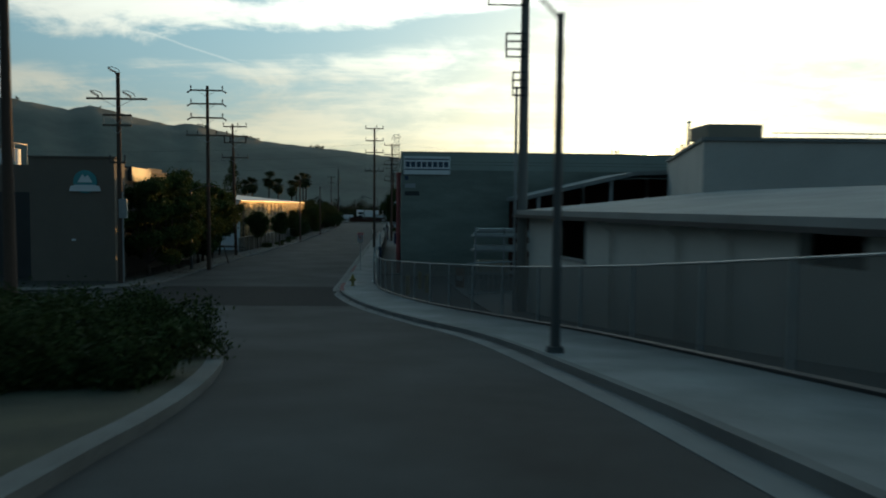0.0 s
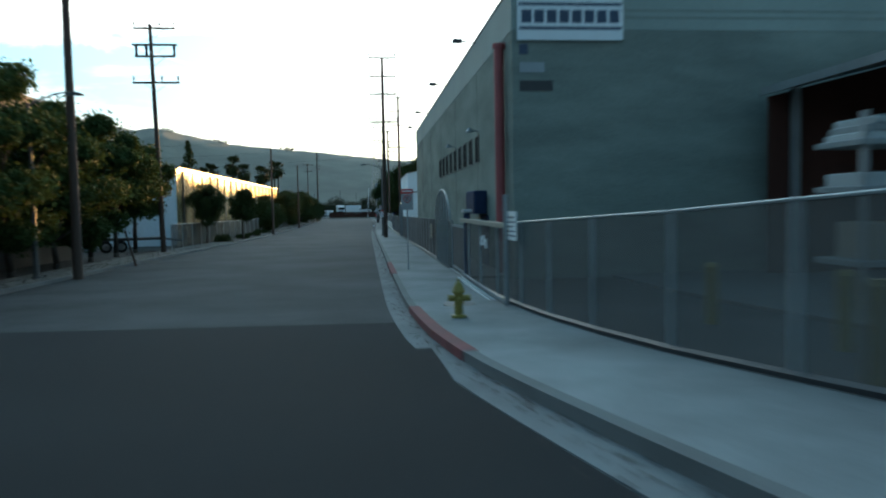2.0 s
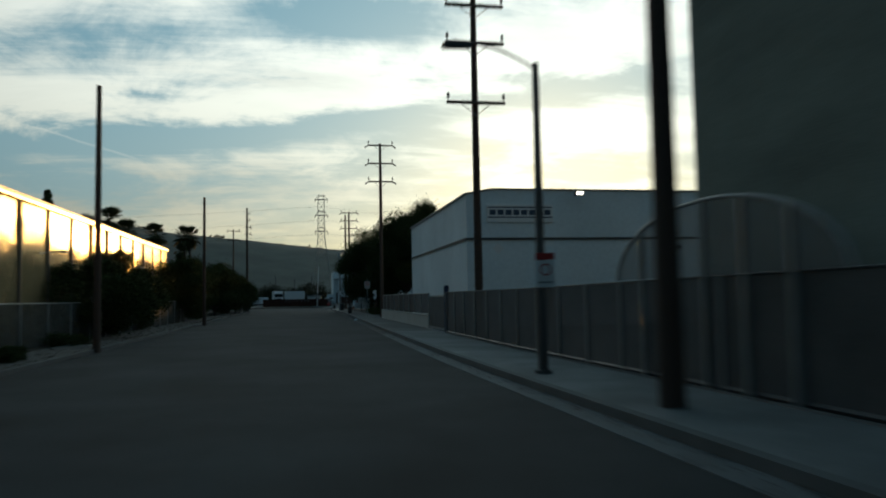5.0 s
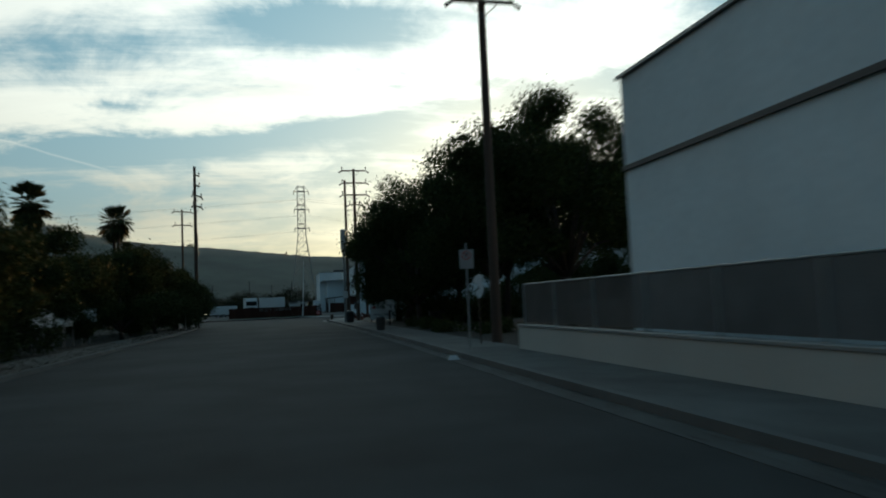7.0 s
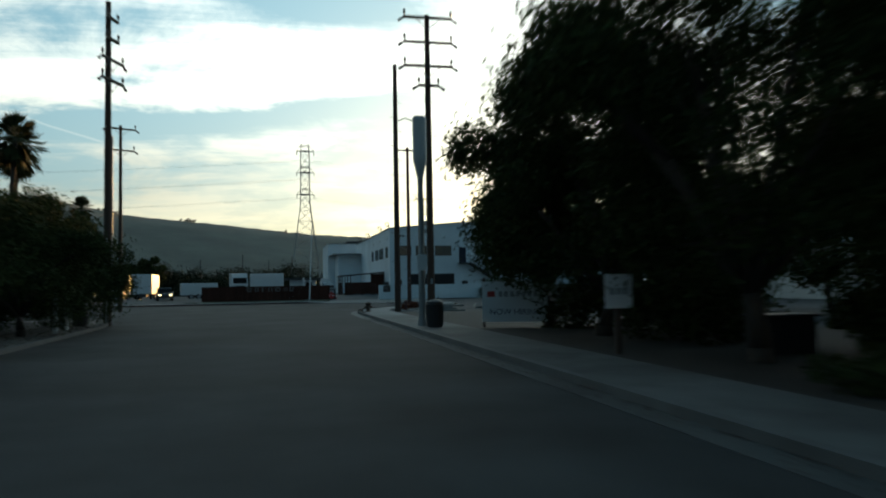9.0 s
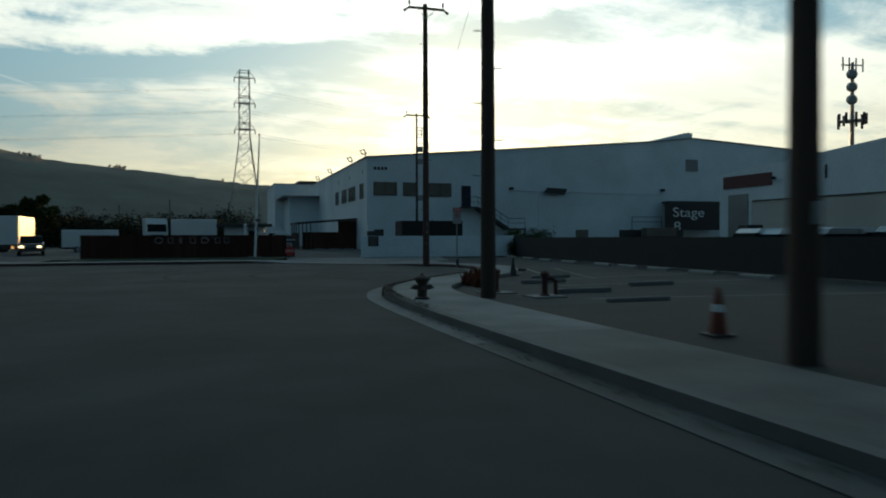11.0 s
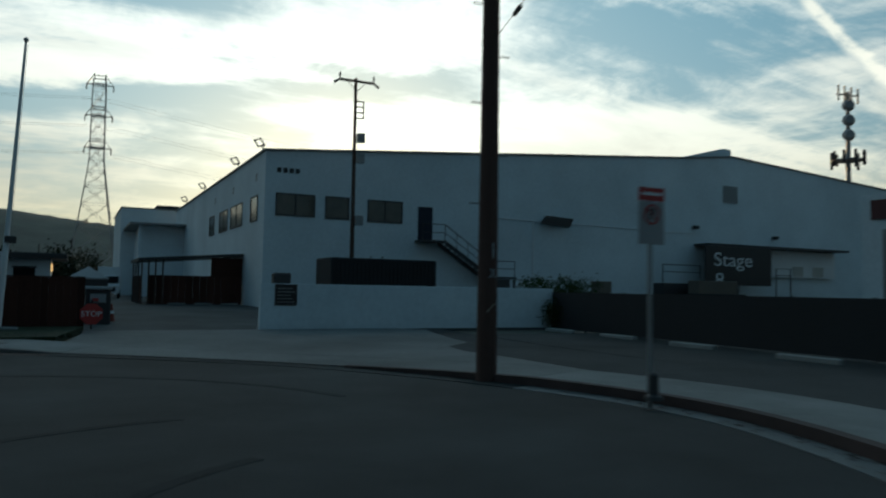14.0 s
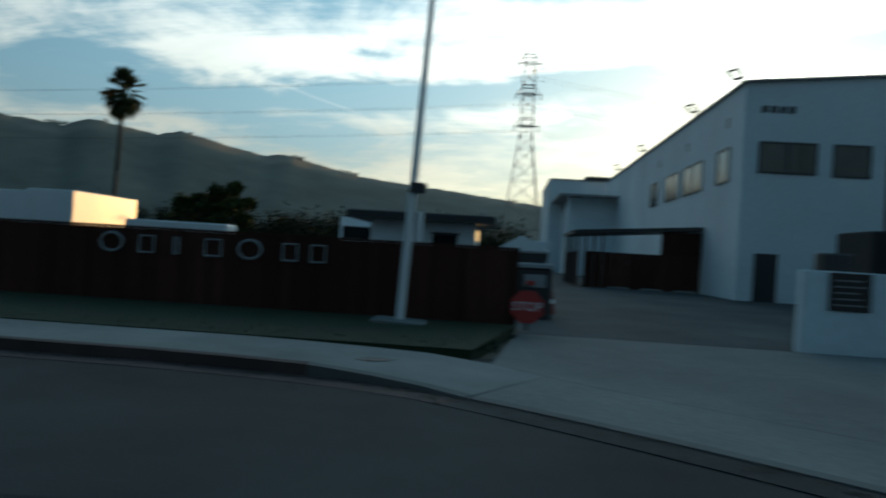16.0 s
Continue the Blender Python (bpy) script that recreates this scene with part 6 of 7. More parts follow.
# white panel fence behind the west bushes
pf = thing("panel_fence", -14.6, 164.0, 0.1, "white panel fence seen under the bushes", "fence")
for k in range(7):
    part("panel", Shape().bevel_box(-0.03, 0.03, 1.7 * k, 1.7 * k + 1.62, 1.05, 1.95, 0.01), WHITESIGN, pf)
    part("post", Shape().box(-0.05, 0.05, 1.7 * k - 0.06, 1.7 * k + 0.02, -0.2, 2.0), GALV, pf)
for x, y in ((-11.9, 195.7), (-12.2, 198.4)):
    b = thing("marker_post", x, y, 0.13, "white wooden marker post on the verge", "post", "marker posts")
    part("post", Shape().bevel_box(-0.07, 0.07, -0.07, 0.07, -0.2, 1.75, 0.02), WHITESIGN, b)
    part("cap", Shape().bevel_box(-0.09, 0.09, -0.09, 0.09, 1.752, 1.8, 0.02), WHITESIGN, b)


# ---- the white studio building and its yard ----
def studio():
    x0, y0, z0 = 10.8, 262.4, 0.38
    w = thing("studio_building", x0, y0, z0, "long white metal-clad studio building with a shallow gable", "building")
    Z = lambda z: z - z0
    right, deep = 76.0, 40.0
    outline = [(0, -0.5), (right, -0.5), (right, Z(9.7)), (35.9, Z(12.15)), (31.4, Z(11.65)), (0, Z(9.16))]
    part("wall", Shape().prism(outline, 0, deep), WHITEWALL, w)
    roof = [(-0.12, Z(9.16)), (31.4, Z(11.67)), (35.9, Z(12.17)), (right, Z(9.72)), (right, Z(9.80)), (35.9, Z(12.27)), (31.4, Z(11.77)), (-0.12, Z(9.25))]
    part("roof", Shape().prism(roof, -0.15, deep + 0.1), TRIMGREY, w)
    part("ridge_vent", Shape().prism([(31.2, Z(11.78)), (35.8, Z(12.28)), (35.8, Z(12.72)), (35.3, Z(12.78)), (34.6, Z(12.68))], -0.05, deep), WHITEWALL, w)
    # upper windows on the street face
    for a, b, t, s in ((11.42, 13.69, 6.85, 5.57), (14.29, 15.76, 6.85, 5.54), (16.89, 19.14, 6.83, 5.5)):
        wall_window(w, (a + b) / 2 - x0, -0.002, Z(s), b - a, t - s, "s", GLASS_BROWN, 1 if b - a < 2 else 2, 0.07)
    for a, b, n in ((264.0, 266.0, 1), (268.2, 272.4, 2), (273.2, 276.6, 2), (278.6, 280.9, 1)):
        wall_window(w, -0.002, (a + b) / 2 - y0, Z(5.35), (b - a) * 0.92, 1.5, "w", GLASS_BROWN, n, 0.07)
    part("side_door", Shape().bevel_box(0.66, 1.58, -0.05, -0.002, -0.05, Z(2.36), 0.02), DARKSTEEL, w, "dark steel door")
    door = part("upper_door", Shape().bevel_box(9.38, 10.35, -0.06, -0.002, Z(4.55), Z(6.62), 0.02), DOORBLUE, w, "dark blue door at the stair head")
    part("landing", Shape().box(9.2, 10.7, -1.15, -0.002, Z(4.42), Z(4.54)), DARKSTEEL, w)
    for dy in (-1.1, -0.1):
        part("stringer", Shape().prism([(10.7, Z(4.3)), (13.85, Z(2.25)), (14.0, Z(2.5)), (10.75, Z(4.55))], dy, dy + 0.05), DARKSTEEL, w)
    for k in range(11):
        f = (k + 0.5) / 11
        part("tread", Shape().box(10.7 + 3.15 * f - 0.14, 10.7 + 3.15 * f + 0.14, -1.045, -0.105, Z(4.5 - 2.05 * f), Z(4.54 - 2.05 * f)), DARKSTEEL, w)
    rail = Shape().tube([(9.2, -1.12, Z(4.5)), (9.2, -1.12, Z(5.5)), (10.7, -1.12, Z(5.5)), (13.85, -1.12, Z(3.42)), (15.65, -1.12, Z(3.42)), (15.65, -1.12, Z(2.4))], 0.03)
    rail.tube([(9.2, -1.12, Z(5.0)), (10.7, -1.12, Z(5.0)), (13.85, -1.12, Z(2.95)), (15.65, -1.12, Z(2.95))], 0.022)
    for f in (0.0, 0.25, 0.5, 0.75, 1.0):
        rail.tube([(10.7 + 3.15 * f, -1.12, Z(4.5 - 2.05 * f)), (10.7 + 3.15 * f, -1.12, Z(5.5 - 2.07 * f))], 0.022)
    part("handrail", rail, DARKSTEEL, w)
    part("stair_foot", Shape().box(13.8, 15.8, -1.15, -0.05, Z(2.3), Z(2.44)).box(13.9, 14.02, -1.1, -1.0, -0.3, Z(2.3)).box(15.6, 15.72, -1.1, -1.0, -0.3, Z(2.3)), DARKSTEEL, w)
    part("flood_light", Shape().prism([(18.0, Z(6.0)), (20.2, Z(5.85)), (20.5, Z(6.45)), (18.4, Z(6.55))], -0.7, -0.4).cyl((19.2, 0, Z(6.2)), (19.2, -0.5, Z(6.2)), 0.05, n=6), FRAME_DARK, w)
    part("conduit", Shape().cyl((17.7, -0.05, Z(0.4)), (17.7, -0.05, Z(6.2)), 0.05, n=6).cyl((15.0, -0.05, Z(6.25)), (32, -0.05, Z(6.05)), 0.03, n=6), WHITESIGN, w)
    for x, z in ((14.6, 6.3), (32.0, 6.4), (40.5, 6.0)):
        part("wall_lamp", Shape().bevel_box(x - 0.2, x + 0.2, -0.4, 0, Z(z), Z(z) + 0.25, 0.04), FRAME_DARK, w)
    part("louvre", Shape().box(35.0, 36.5, -0.06, -0.002, Z(8.6), Z(9.9)), TRIMGREY, w)
    for k in range(7):
        part("louvre_slat", Shape().box(35.05, 36.45, -0.10, -0.062, Z(8.66 + 0.18 * k), Z(8.74 + 0.18 * k)), SIGNGREY, w)
    part("number_bars", letter_blocks(0.6, 2.0, Z(8.0), Z(8.28), 4, -0.003, 0.02, 0.3), FRAME_DARK, w)
    part("awning", Shape().box(32.0, 47.5, -1.6, -0.002, Z(5.15), Z(5.3)), DARKSTEEL, w)
    part("dock_frame", Shape().box(39.6, 47.3, -0.4, -0.003, Z(3.0), Z(5.1)), WHITESIGN, w)
    for x in (42.2, 44.6):
        part("dock_window", Shape().box(x, x + 1.2, -0.46, -0.402, Z(3.1), Z(3.9)), PALEWALL, w)
    for yy in (1.1, 8.2, 22.0, 33.0):
        s = Shape().cyl((0.2, yy, Z(9.2)), (0.0, yy, Z(9.6)), 0.03, n=6)
        s.tube([(0.1, yy - 0.25, Z(9.58)), (-0.25, yy - 0.25, Z(9.5)), (-0.42, yy + 0.08, Z(9.9)), (-0.05, yy + 0.08, Z(10.02)), (0.1, yy - 0.25, Z(9.58))], 0.06)
        part("roof_flood_light", s, DARKSTEEL, w)
    for yy in (2.0, 9.0, 16.0):
        part("vent", Shape().box(-0.02, -0.002, yy, yy + 0.35, Z(7.7), Z(8.15)), SIGNGREY, w)
    return w


studio()
panel = thing("stage_sign", 45.5, 260.6, 2.95, "black sign board with white lettering on the loading dock", "sign")
part("board", Shape().bevel_box(-3.4, 3.4, 0, 0.12, -0.7, 2.15, 0.02), SIGNBLACK, panel)
for words, z in (("Stage", 1.12), ("8", -0.36)):
    me = text_shape(words, 1.42, 0.01)
    me.transform(Matrix.Diagonal((1.32, 1, 1, 1)))
    me.transform(Matrix.Translation((-0.6 if words == "Stage" else -2.0, -0.012, z)))
    part("lettering", me, WHITESIGN, panel, "white letters")

for a, b in ((38.1, 41.6), (49.4, 51.0)):
    dock = thing("dock_railing", a, 260.6, 0.4, "thin dark steel railing on the loading dock", "railing", "railings on the loading dock")
    part("rail", Shape().tube([(0, 0, 0), (0, 0, 3.2), (b - a, 0, 3.2), (b - a, 0, 0)], 0.045, 6), DARKSTEEL, dock)
    part("mid_rail", Shape().cyl((0, 0, 2.7), (b - a, 0, 2.7), 0.03, n=6), DARKSTEEL, dock)

annex = thing("annex", 5.7, 292.0, 0.38, "white annex with a grey flat canopy", "building")
part("wall", Shape().box(0, 9.5, 13.0, 28, -0.4, 9.1), WHITEWALL, annex)
part("coping", Shape().box(-0.08, 9.5, 12.9, 28, 9.104, 9.22), TRIMGREY, annex)
part("lower_wall", Shape().box(1.3, 9.5, 4.0, 12.996, -0.4, 6.7), WHITEWALL, annex)
part("canopy", Shape().box(0.2, 8.5, 2.4, 12.99, 6.704, 6.88), TRIMGREY, annex, "grey flat canopy")
part("post", Shape().box(1.0, 1.25, 3.0, 3.25, -0.4, 6.7), WHITEWALL, annex)
part("roof_unit", Shape().bevel_box(3.5, 6.5, 14, 18, 9.224, 9.7, 0.05), DARKSTEEL, annex)

port = thing("carport", 4.9, 267.4, 0.4, "dark flat-roofed carport with brown board screen along the white wall", "carport")
part("roof", Shape().prism([(-0.1, 2.55), (5.86, 3.02), (5.86, 3.16), (-0.1, 2.72)], 0, 6.5), FRAME_DARK, port)
for x in (0.05, 0.42, 0.8, 1.2):
    part("front_post", Shape().box(x, x + 0.09, 0.02, 0.11, -0.1, 2.56 + 0.079 * x), WOOD, port)
for k in range(3):
    part("post", Shape().box(0.0, 0.1, 1.9 + 2.1 * k, 2.0 + 2.1 * k, -0.1, 2.56), DARKSTEEL, port)
for k in range(13):
    part("front_board", Shape().box(0.5 + 0.41 * k, 0.9 + 0.41 * k, 0.14, 0.18, 0.05, 1.74), FENCE_BROWN, port)
part("back_screen", Shape().box(4.0, 5.84, 0.2, 0.25, 1.6, 2.86), FENCE_BROWN, port)
for k in range(12):
    part("screen_slat", Shape().box(0.12, 0.17, 0.5 + 0.5 * k, 0.94 + 0.5 * k, 0.1, 1.7), FENCE_BROWN, port)
for k in range(3):
    part("wheel_stop", Shape().bevel_box(1.5 + 1.5 * k, 2.5 + 1.5 * k, -0.6, -0.4, 0, 0.14, 0.03), CONCRETE, port)

tankbox = thing("equipment_enclosure", 12.1, 254.2, 0.25, "dark louvred equipment enclosure behind the white wall", "enclosure")
part("body", Shape().bevel_box(0, 5.42, 0, 2.4, -0.2, 2.75, 0.05), FENCE_BLACK, tankbox)
for k in range(26):
    part("slat", Shape().box(0.05 + 0.205 * k, 0.19 + 0.205 * k, -0.04, -0.002, 0.0, 2.65), FENCE_BLACK, tankbox)
part("pipe", Shape().cyl((2.4, 1.2, 2.5), (2.4, 1.2, 2.9), 0.06, n=8).cyl((3.0, 1.2, 2.5), (3.0, 1.2, 2.9), 0.06, n=8).cyl((1.5, 1.0, 2.6), (4.5, 1.0, 2.62), 0.12, n=8), GALV, tankbox)

white = thing("boundary_wall", 7.1, 246.25, 0.06, "white-painted boundary wall with a dark notice panel", "wall")
part("wall", Shape().bevel_box(0, 11.85, 0, 0.25, -0.2, 1.64, 0.015), WHITEWALL, white)
part("notice_panel", Shape().bevel_box(0.48, 1.25, -0.03, -0.002, 0.90, 1.62, 0.008), NOTICE_BROWN, white, "dark brown notice panel")
for k in range(5):
    part("notice_line", Shape().box(0.56, 1.16 - 0.07 * (k % 3), -0.036, -0.031, 1.0 + 0.115 * k, 1.030 + 0.115 * k), TRIMGREY, white)
for x in (0.6, 9.6):
    v = thing("wall_box", 7.1 + x, 246.9, 0.06, "small dark equipment box behind the wall", "box", "boxes behind the wall")
    part("body", Shape().bevel_box(0, 0.6, 0, 0.4, 0, 2.0, 0.03), DARKSTEEL, v)

# brown board fence with pale sign shapes
brown = thing("board_fence", -11.4, 246.62, 0.07, "tall dark brown board fence", "fence")
_board = part("board", Shape().box(0, 0.198, 0, 0.03, -0.1, 1.68), FENCE_BROWN, brown).data
for k in range(1, 66):
    ob = new("board", _board)
    ob.parent = brown
    ob.matrix_basis = Matrix.Translation((0.2 * k, 0.004 * (k % 2), 0.0))
part("cap_rail", Shape().box(0, 13.2, -0.02, 0.07, 1.684, 1.73), FENCE_BROWN, brown)
for a, b in ((-6.85, -6.36), (-6.03, -5.68), (-5.28, -5.16), (-4.63, -4.25), (-3.92, -3.42), (-3.0, -2.66), (-2.42, -2.08)):
    sgn = thing("sign_shape", (a + b) / 2, 246.6, 1.25, "pale metal sign shape mounted on the brown fence", "sign", "sign shapes on the fence")
    wd, s = b - a, Shape()
    if wd > 0.45:
        s.tube([(wd * 0.48 * math.cos(2 * math.pi * j / 18), -0.03, 0.2 + 0.19 * math.sin(2 * math.pi * j / 18)) for j in range(19)], 0.027, 6)
    else:
        w2 = max(0.05, wd / 2 - 0.02)
        s.tube([(-w2, -0.03, 0.02), (w2, -0.03, 0.02), (w2, -0.03, 0.36), (-w2, -0.03, 0.36), (-w2, -0.03, 0.02)], 0.022, 6)
    part("shape", s, SIGNGREY, sgn)

flag = thing("flagpole", -0.35, 245.9, 0.16, "tall white flagpole on a concrete pad", "flagpole")
flag.matrix_basis = pose(-0.40, 245.7, 0.16, 0, 2.4, 0)
part("pad", Shape().bevel_box(-0.5, 0.5, -0.4, 0.4, -0.1, 0.16, 0.03), CONCRETE, flag)
part("pole", Shape().cyl((0, 0, 0.09), (0, 0, 2.7), 0.085, 0.08, 14).cyl((0, 0, 2.7), (0, 0, 8.4), 0.07, 0.035, 14), WHITESIGN, flag)
part("ball", Shape().lathe(0, 0, [(0.01, 8.4), (0.07, 8.46), (0.07, 8.52), (0.01, 8.58)], 10), GALV, flag)
part("bracket", Shape().bevel_box(-0.05, 0.25, -0.12, 0.0, 2.55, 2.75, 0.02), DARKSTEEL, flag)
part("halyard", Shape().tube([(0.1, -0.05, 1.2), (0.06, -0.04, 8.35)], 0.006, 4), GALV, flag)

stop = thing("stop_sign", 2.0, 246.35, 0.2, "red octagonal stop sign on the gate barrier", "sign")
part("plate", Shape().prism([(0.34 * math.cos(math.pi * (2 * k + 1) / 8), 0.46 + 0.34 * math.sin(math.pi * (2 * k + 1) / 8)) for k in range(8)], -0.015, 0.0), SIGNRED, stop)
me = text_shape("STOP", 0.24, 0.003)
me.transform(Matrix.Translation((0, -0.019, 0.46)))
part("lettering", me, WHITESIGN, stop, "white letters")
part("stand", Shape().box(-0.03, 0.03, 0.004, 0.05, 0.0, 0.9), DARKSTEEL, stop)
track = thing("gate_track", 2.6, 246.02, 0.056, "dark steel gate track set in the concrete", "gate track")
part("rail", Shape().box(0, 4.5, -0.04, 0.04, -0.04, 0.012), DARKSTEEL, track)
kiosk = thing("gate_kiosk", 2.25, 249.6, 0.14, "dark gate machine with a pale top", "kiosk")
part("body", Shape().bevel_box(-0.4, 0.4, -0.35, 0.35, 0, 1.25, 0.04), FRAME_DARK, kiosk)
part("top", Shape().bevel_box(-0.44, 0.44, -0.4, 0.4, 1.252, 1.36, 0.03), SIGNGREY, kiosk)
part("screen", Shape().box(-0.25, 0.25, -0.365, -0.352, 0.8, 1.1), SIGNGREY, kiosk)
part("arm", Shape().box(-0.2, 0.0, -0.5, -0.36, 0.85, 0.95), SIGNRED, kiosk)
hut = thing("guard_hut", -2.26, 252.4, 0.22, "small white guard hut with a dark flat roof", "hut")
part("wall", Shape().box(0, 2.95, 0, 2.4, -0.2, 2.24), WHITEWALL, hut)
part("roof", Shape().bevel_box(-0.6, 3.5, -0.6, 3.0, 2.244, 2.46, 0.03), FRAME_DARK, hut)
part("window", Shape().box(1.75, 2.45, -0.03, -0.002, 1.15, 1.9), GLASS_DARK, hut)
for z in (1.08, 1.902):
    part("window_frame", Shape().box(1.70, 2.50, -0.022, -0.001, z, z + 0.066), FRAME_DARK, hut)
# no lamp: an added glowing panel stands in for the sun's reflection
part("lamp", Shape().bevel_box(2.952, 3.0, 0.3, 1.2, 1.80, 2.08, 0.01), SUN_GLINT, hut, "glowing panel for the sun's gold glint on the end wall")
part("vent_pipe", Shape().cyl((1.47, -0.9, -0.2), (1.47, -0.9, 2.45), 0.10, n=10), WHITESIGN, hut)


# ---- vehicles ----
def wheel(parent, x, y, r=0.34, w=0.22):
    t = part("wheel", Shape().cyl((x, y - w / 2, r), (x, y + w / 2, r), r, n=18), RUBBER, parent)
    part("rim", Shape().cyl((x, y - w / 2 - 0.006, r), (x, y + w / 2 + 0.006, r), r * 0.58, n=14), CARSILVER, t)


def car(x, y, z, rz, paint, label, kind="car", lights=False):
    """A parked car: its nose to +x before it is turned."""
    c = thing("parked_car", x, y, z, label, "car", "parked vehicles", rz)
    L, W, H, top = (4.5, 1.76, 1.45, 0.045) if kind == "car" else (5.0, 1.95, 1.68, 0.24)
    side = [(-L / 2, 0.35), (L / 2, 0.32), (L / 2, 0.62), (L / 2 - 0.25, 0.86), (0.85, 0.95), (-L / 2 + 0.3, 1.0), (-L / 2, 0.9)]
    part("body", Shape().prism(side, -W / 2, W / 2), paint, c)
    roof = [(0.9, 0.955), (0.15, H), (-1.2, H), (-1.9, 1.003)] if kind == "car" else [(1.3, 0.955), (0.8, H), (-L / 2 + 0.25, H), (-L / 2 + 0.05, 1.003)]
    part("glasshouse", Shape().prism(roof, -W / 2 + 0.12, W / 2 - 0.12), GLASS_DARK, c)
    part("roof", Shape().prism([(roof[1][0] - 0.05, H + 0.002), (roof[1][0] - 0.1 - top, H + top), (roof[2][0] + 0.1 + top, H + top), (roof[2][0], H + 0.002)], -W / 2 + 0.12, W / 2 - 0.12), paint, c)
    for wx in (-L / 2 + 0.85, L / 2 - 0.85):
        for wy in (-W / 2 + 0.08, W / 2 - 0.08):
            wheel(c, wx, wy)
    for wy in (-W / 2 + 0.28, W / 2 - 0.28):
        part("headlight", Shape().bevel_box(L / 2 - 0.1, L / 2 + 0.02, wy - 0.16, wy + 0.16, 0.60, 0.74, 0.02), TAIL if lights else WHITESIGN, c)
    part("bumper", Shape().bevel_box(L / 2, L / 2 + 0.08, -W / 2 + 0.05, W / 2 - 0.05, 0.3, 0.5, 0.02), DARKSTEEL, c)
    return c


def box_truck(x, y, z, rz, length, label, cab=True):
    """A white box truck, its nose to +x before it is turned."""
    t = thing("box_truck", x, y, z, label, "truck", "parked vehicles", rz)
    part("box", Shape().bevel_box(-length, 0, -1.2, 1.2, 0.95, 3.45, 0.04), CARWHITE, t)
    part("chassis", Shape().box(-length, 2.0 if cab else 0, -0.45, 0.45, 0.55, 0.945), DARKSTEEL, t)
    if cab:
        part("cab", Shape().prism([(0.15, 0.6), (2.1, 0.6), (2.1, 1.4), (1.55, 1.6), (1.15, 2.5), (0.15, 2.55)], -1.0, 1.0), CARWHITE, t)
        part("windscreen", Shape().prism([(1.56, 1.64), (1.60, 1.66), (1.24, 2.4), (1.19, 2.4)], -0.88, 0.88), GLASS_DARK, t)
        part("grille", Shape().box(2.104, 2.13, -0.6, 0.6, 0.75, 1.25), FRAME_DARK, t)
        for wy in (-0.78, 0.78):
            part("headlight", Shape().bevel_box(2.1, 2.14, wy - 0.15, wy + 0.15, 0.85, 1.1, 0.01), WHITESIGN, t)
    for wx in ((-length + 1.3, 1.1) if cab else (-length + 1.3, -length + 2.5, -1.5)):
        for wy in (-0.95, 0.95):
            wheel(t, wx, wy, 0.45, 0.28)
    return t


def tractor_unit(x, y, z, rz):
    t = thing("truck_tractor", x, y, z, "white truck tractor with a high cab", "truck", "parked vehicles", rz)
    part("cab", Shape().prism([(-1.1, 0.8), (1.1, 0.8), (1.1, 1.9), (0.8, 2.9), (0.5, 3.5), (-1.1, 3.55)], -1.2, 1.2), CARWHITE, t)
    part("windscreen", Shape().prism([(1.104, 1.95), (1.13, 1.97), (0.86, 2.82), (0.82, 2.82)], -1.05, 1.05), GLASS_DARK, t)
    part("grille", Shape().box(1.104, 1.14, -0.7, 0.7, 0.85, 1.6), FRAME_DARK, t)
    part("chassis", Shape().box(-3.6, -1.12, -0.45, 0.45, 0.6, 0.95), DARKSTEEL, t)
    for wx in (0.4, -2.0, -3.2):
        for wy in (-1.0, 1.0):
            wheel(t, wx, wy, 0.5, 0.3)
    return t


tractor_unit(-9.5, 286.5, 0.4, -75)
box_truck(-2.6, 288.0, 0.4, 0, 5.2, "white box trailer parked behind the brown fence", cab=False)
box_truck(-20.4, 265.9, 0.15, -90, 6.2, "white box trailer with one side gold in the low sun", cab=False)
box_truck(-24.3, 268.2, 0.15, -90, 6.0, "white box trailer parked beside another trailer", cab=False)
van = box_truck(4.1, 287.0, 0.4, -92, 4.0, "small white box truck parked at the white annex")
van.matrix_basis = van.matrix_basis @ Matrix.Scale(0.74, 4)
shade_top = thing("guard_umbrella", 1.95, 251.6, 0.2, "grey-white square umbrella over the gate machine", "umbrella")
part("canopy", Shape().add([(-0.68, -0.7, 1.6), (0.68, -0.7, 1.6), (0.68, 0.7, 1.6), (-0.68, 0.7, 1.6), (-0.68, -0.7, 1.55), (0.68, -0.7, 1.55), (0.68, 0.7, 1.55), (-0.68, 0.7, 1.55), (0, 0, 2.02)],
                           [(0, 1, 8), (1, 2, 8), (2, 3, 8), (3, 0, 8), (0, 4, 5, 1), (1, 5, 6, 2), (2, 6, 7, 3), (3, 7, 4, 0)]), SIGNPLATE, shade_top)
part("valance", Shape().box(-0.66, 0.66, -0.68, -0.66, 1.3, 1.548).box(-0.66, -0.64, -0.658, 0.658, 1.3, 1.548).box(0.64, 0.66, -0.658, 0.658, 1.3, 1.548), FRAME_DARK, shade_top, "dark hanging valance")
part("pole", Shape().cyl((0, 0, -0.1), (0, 0, 2.0), 0.035, n=8), GALV, shade_top)
low = thing("low_trailer", -11.2, 265.6, 0.3, "low white trailer with a flat roof behind the fence", "trailer", "parked vehicles", 8)
part("body", Shape().bevel_box(-4.5, 0, -1.1, 1.1, 0.55, 2.05, 0.05), CARWHITE, low)
part("chassis", Shape().box(-4.4, 0.9, -0.3, 0.3, 0.4, 0.546), DARKSTEEL, low)
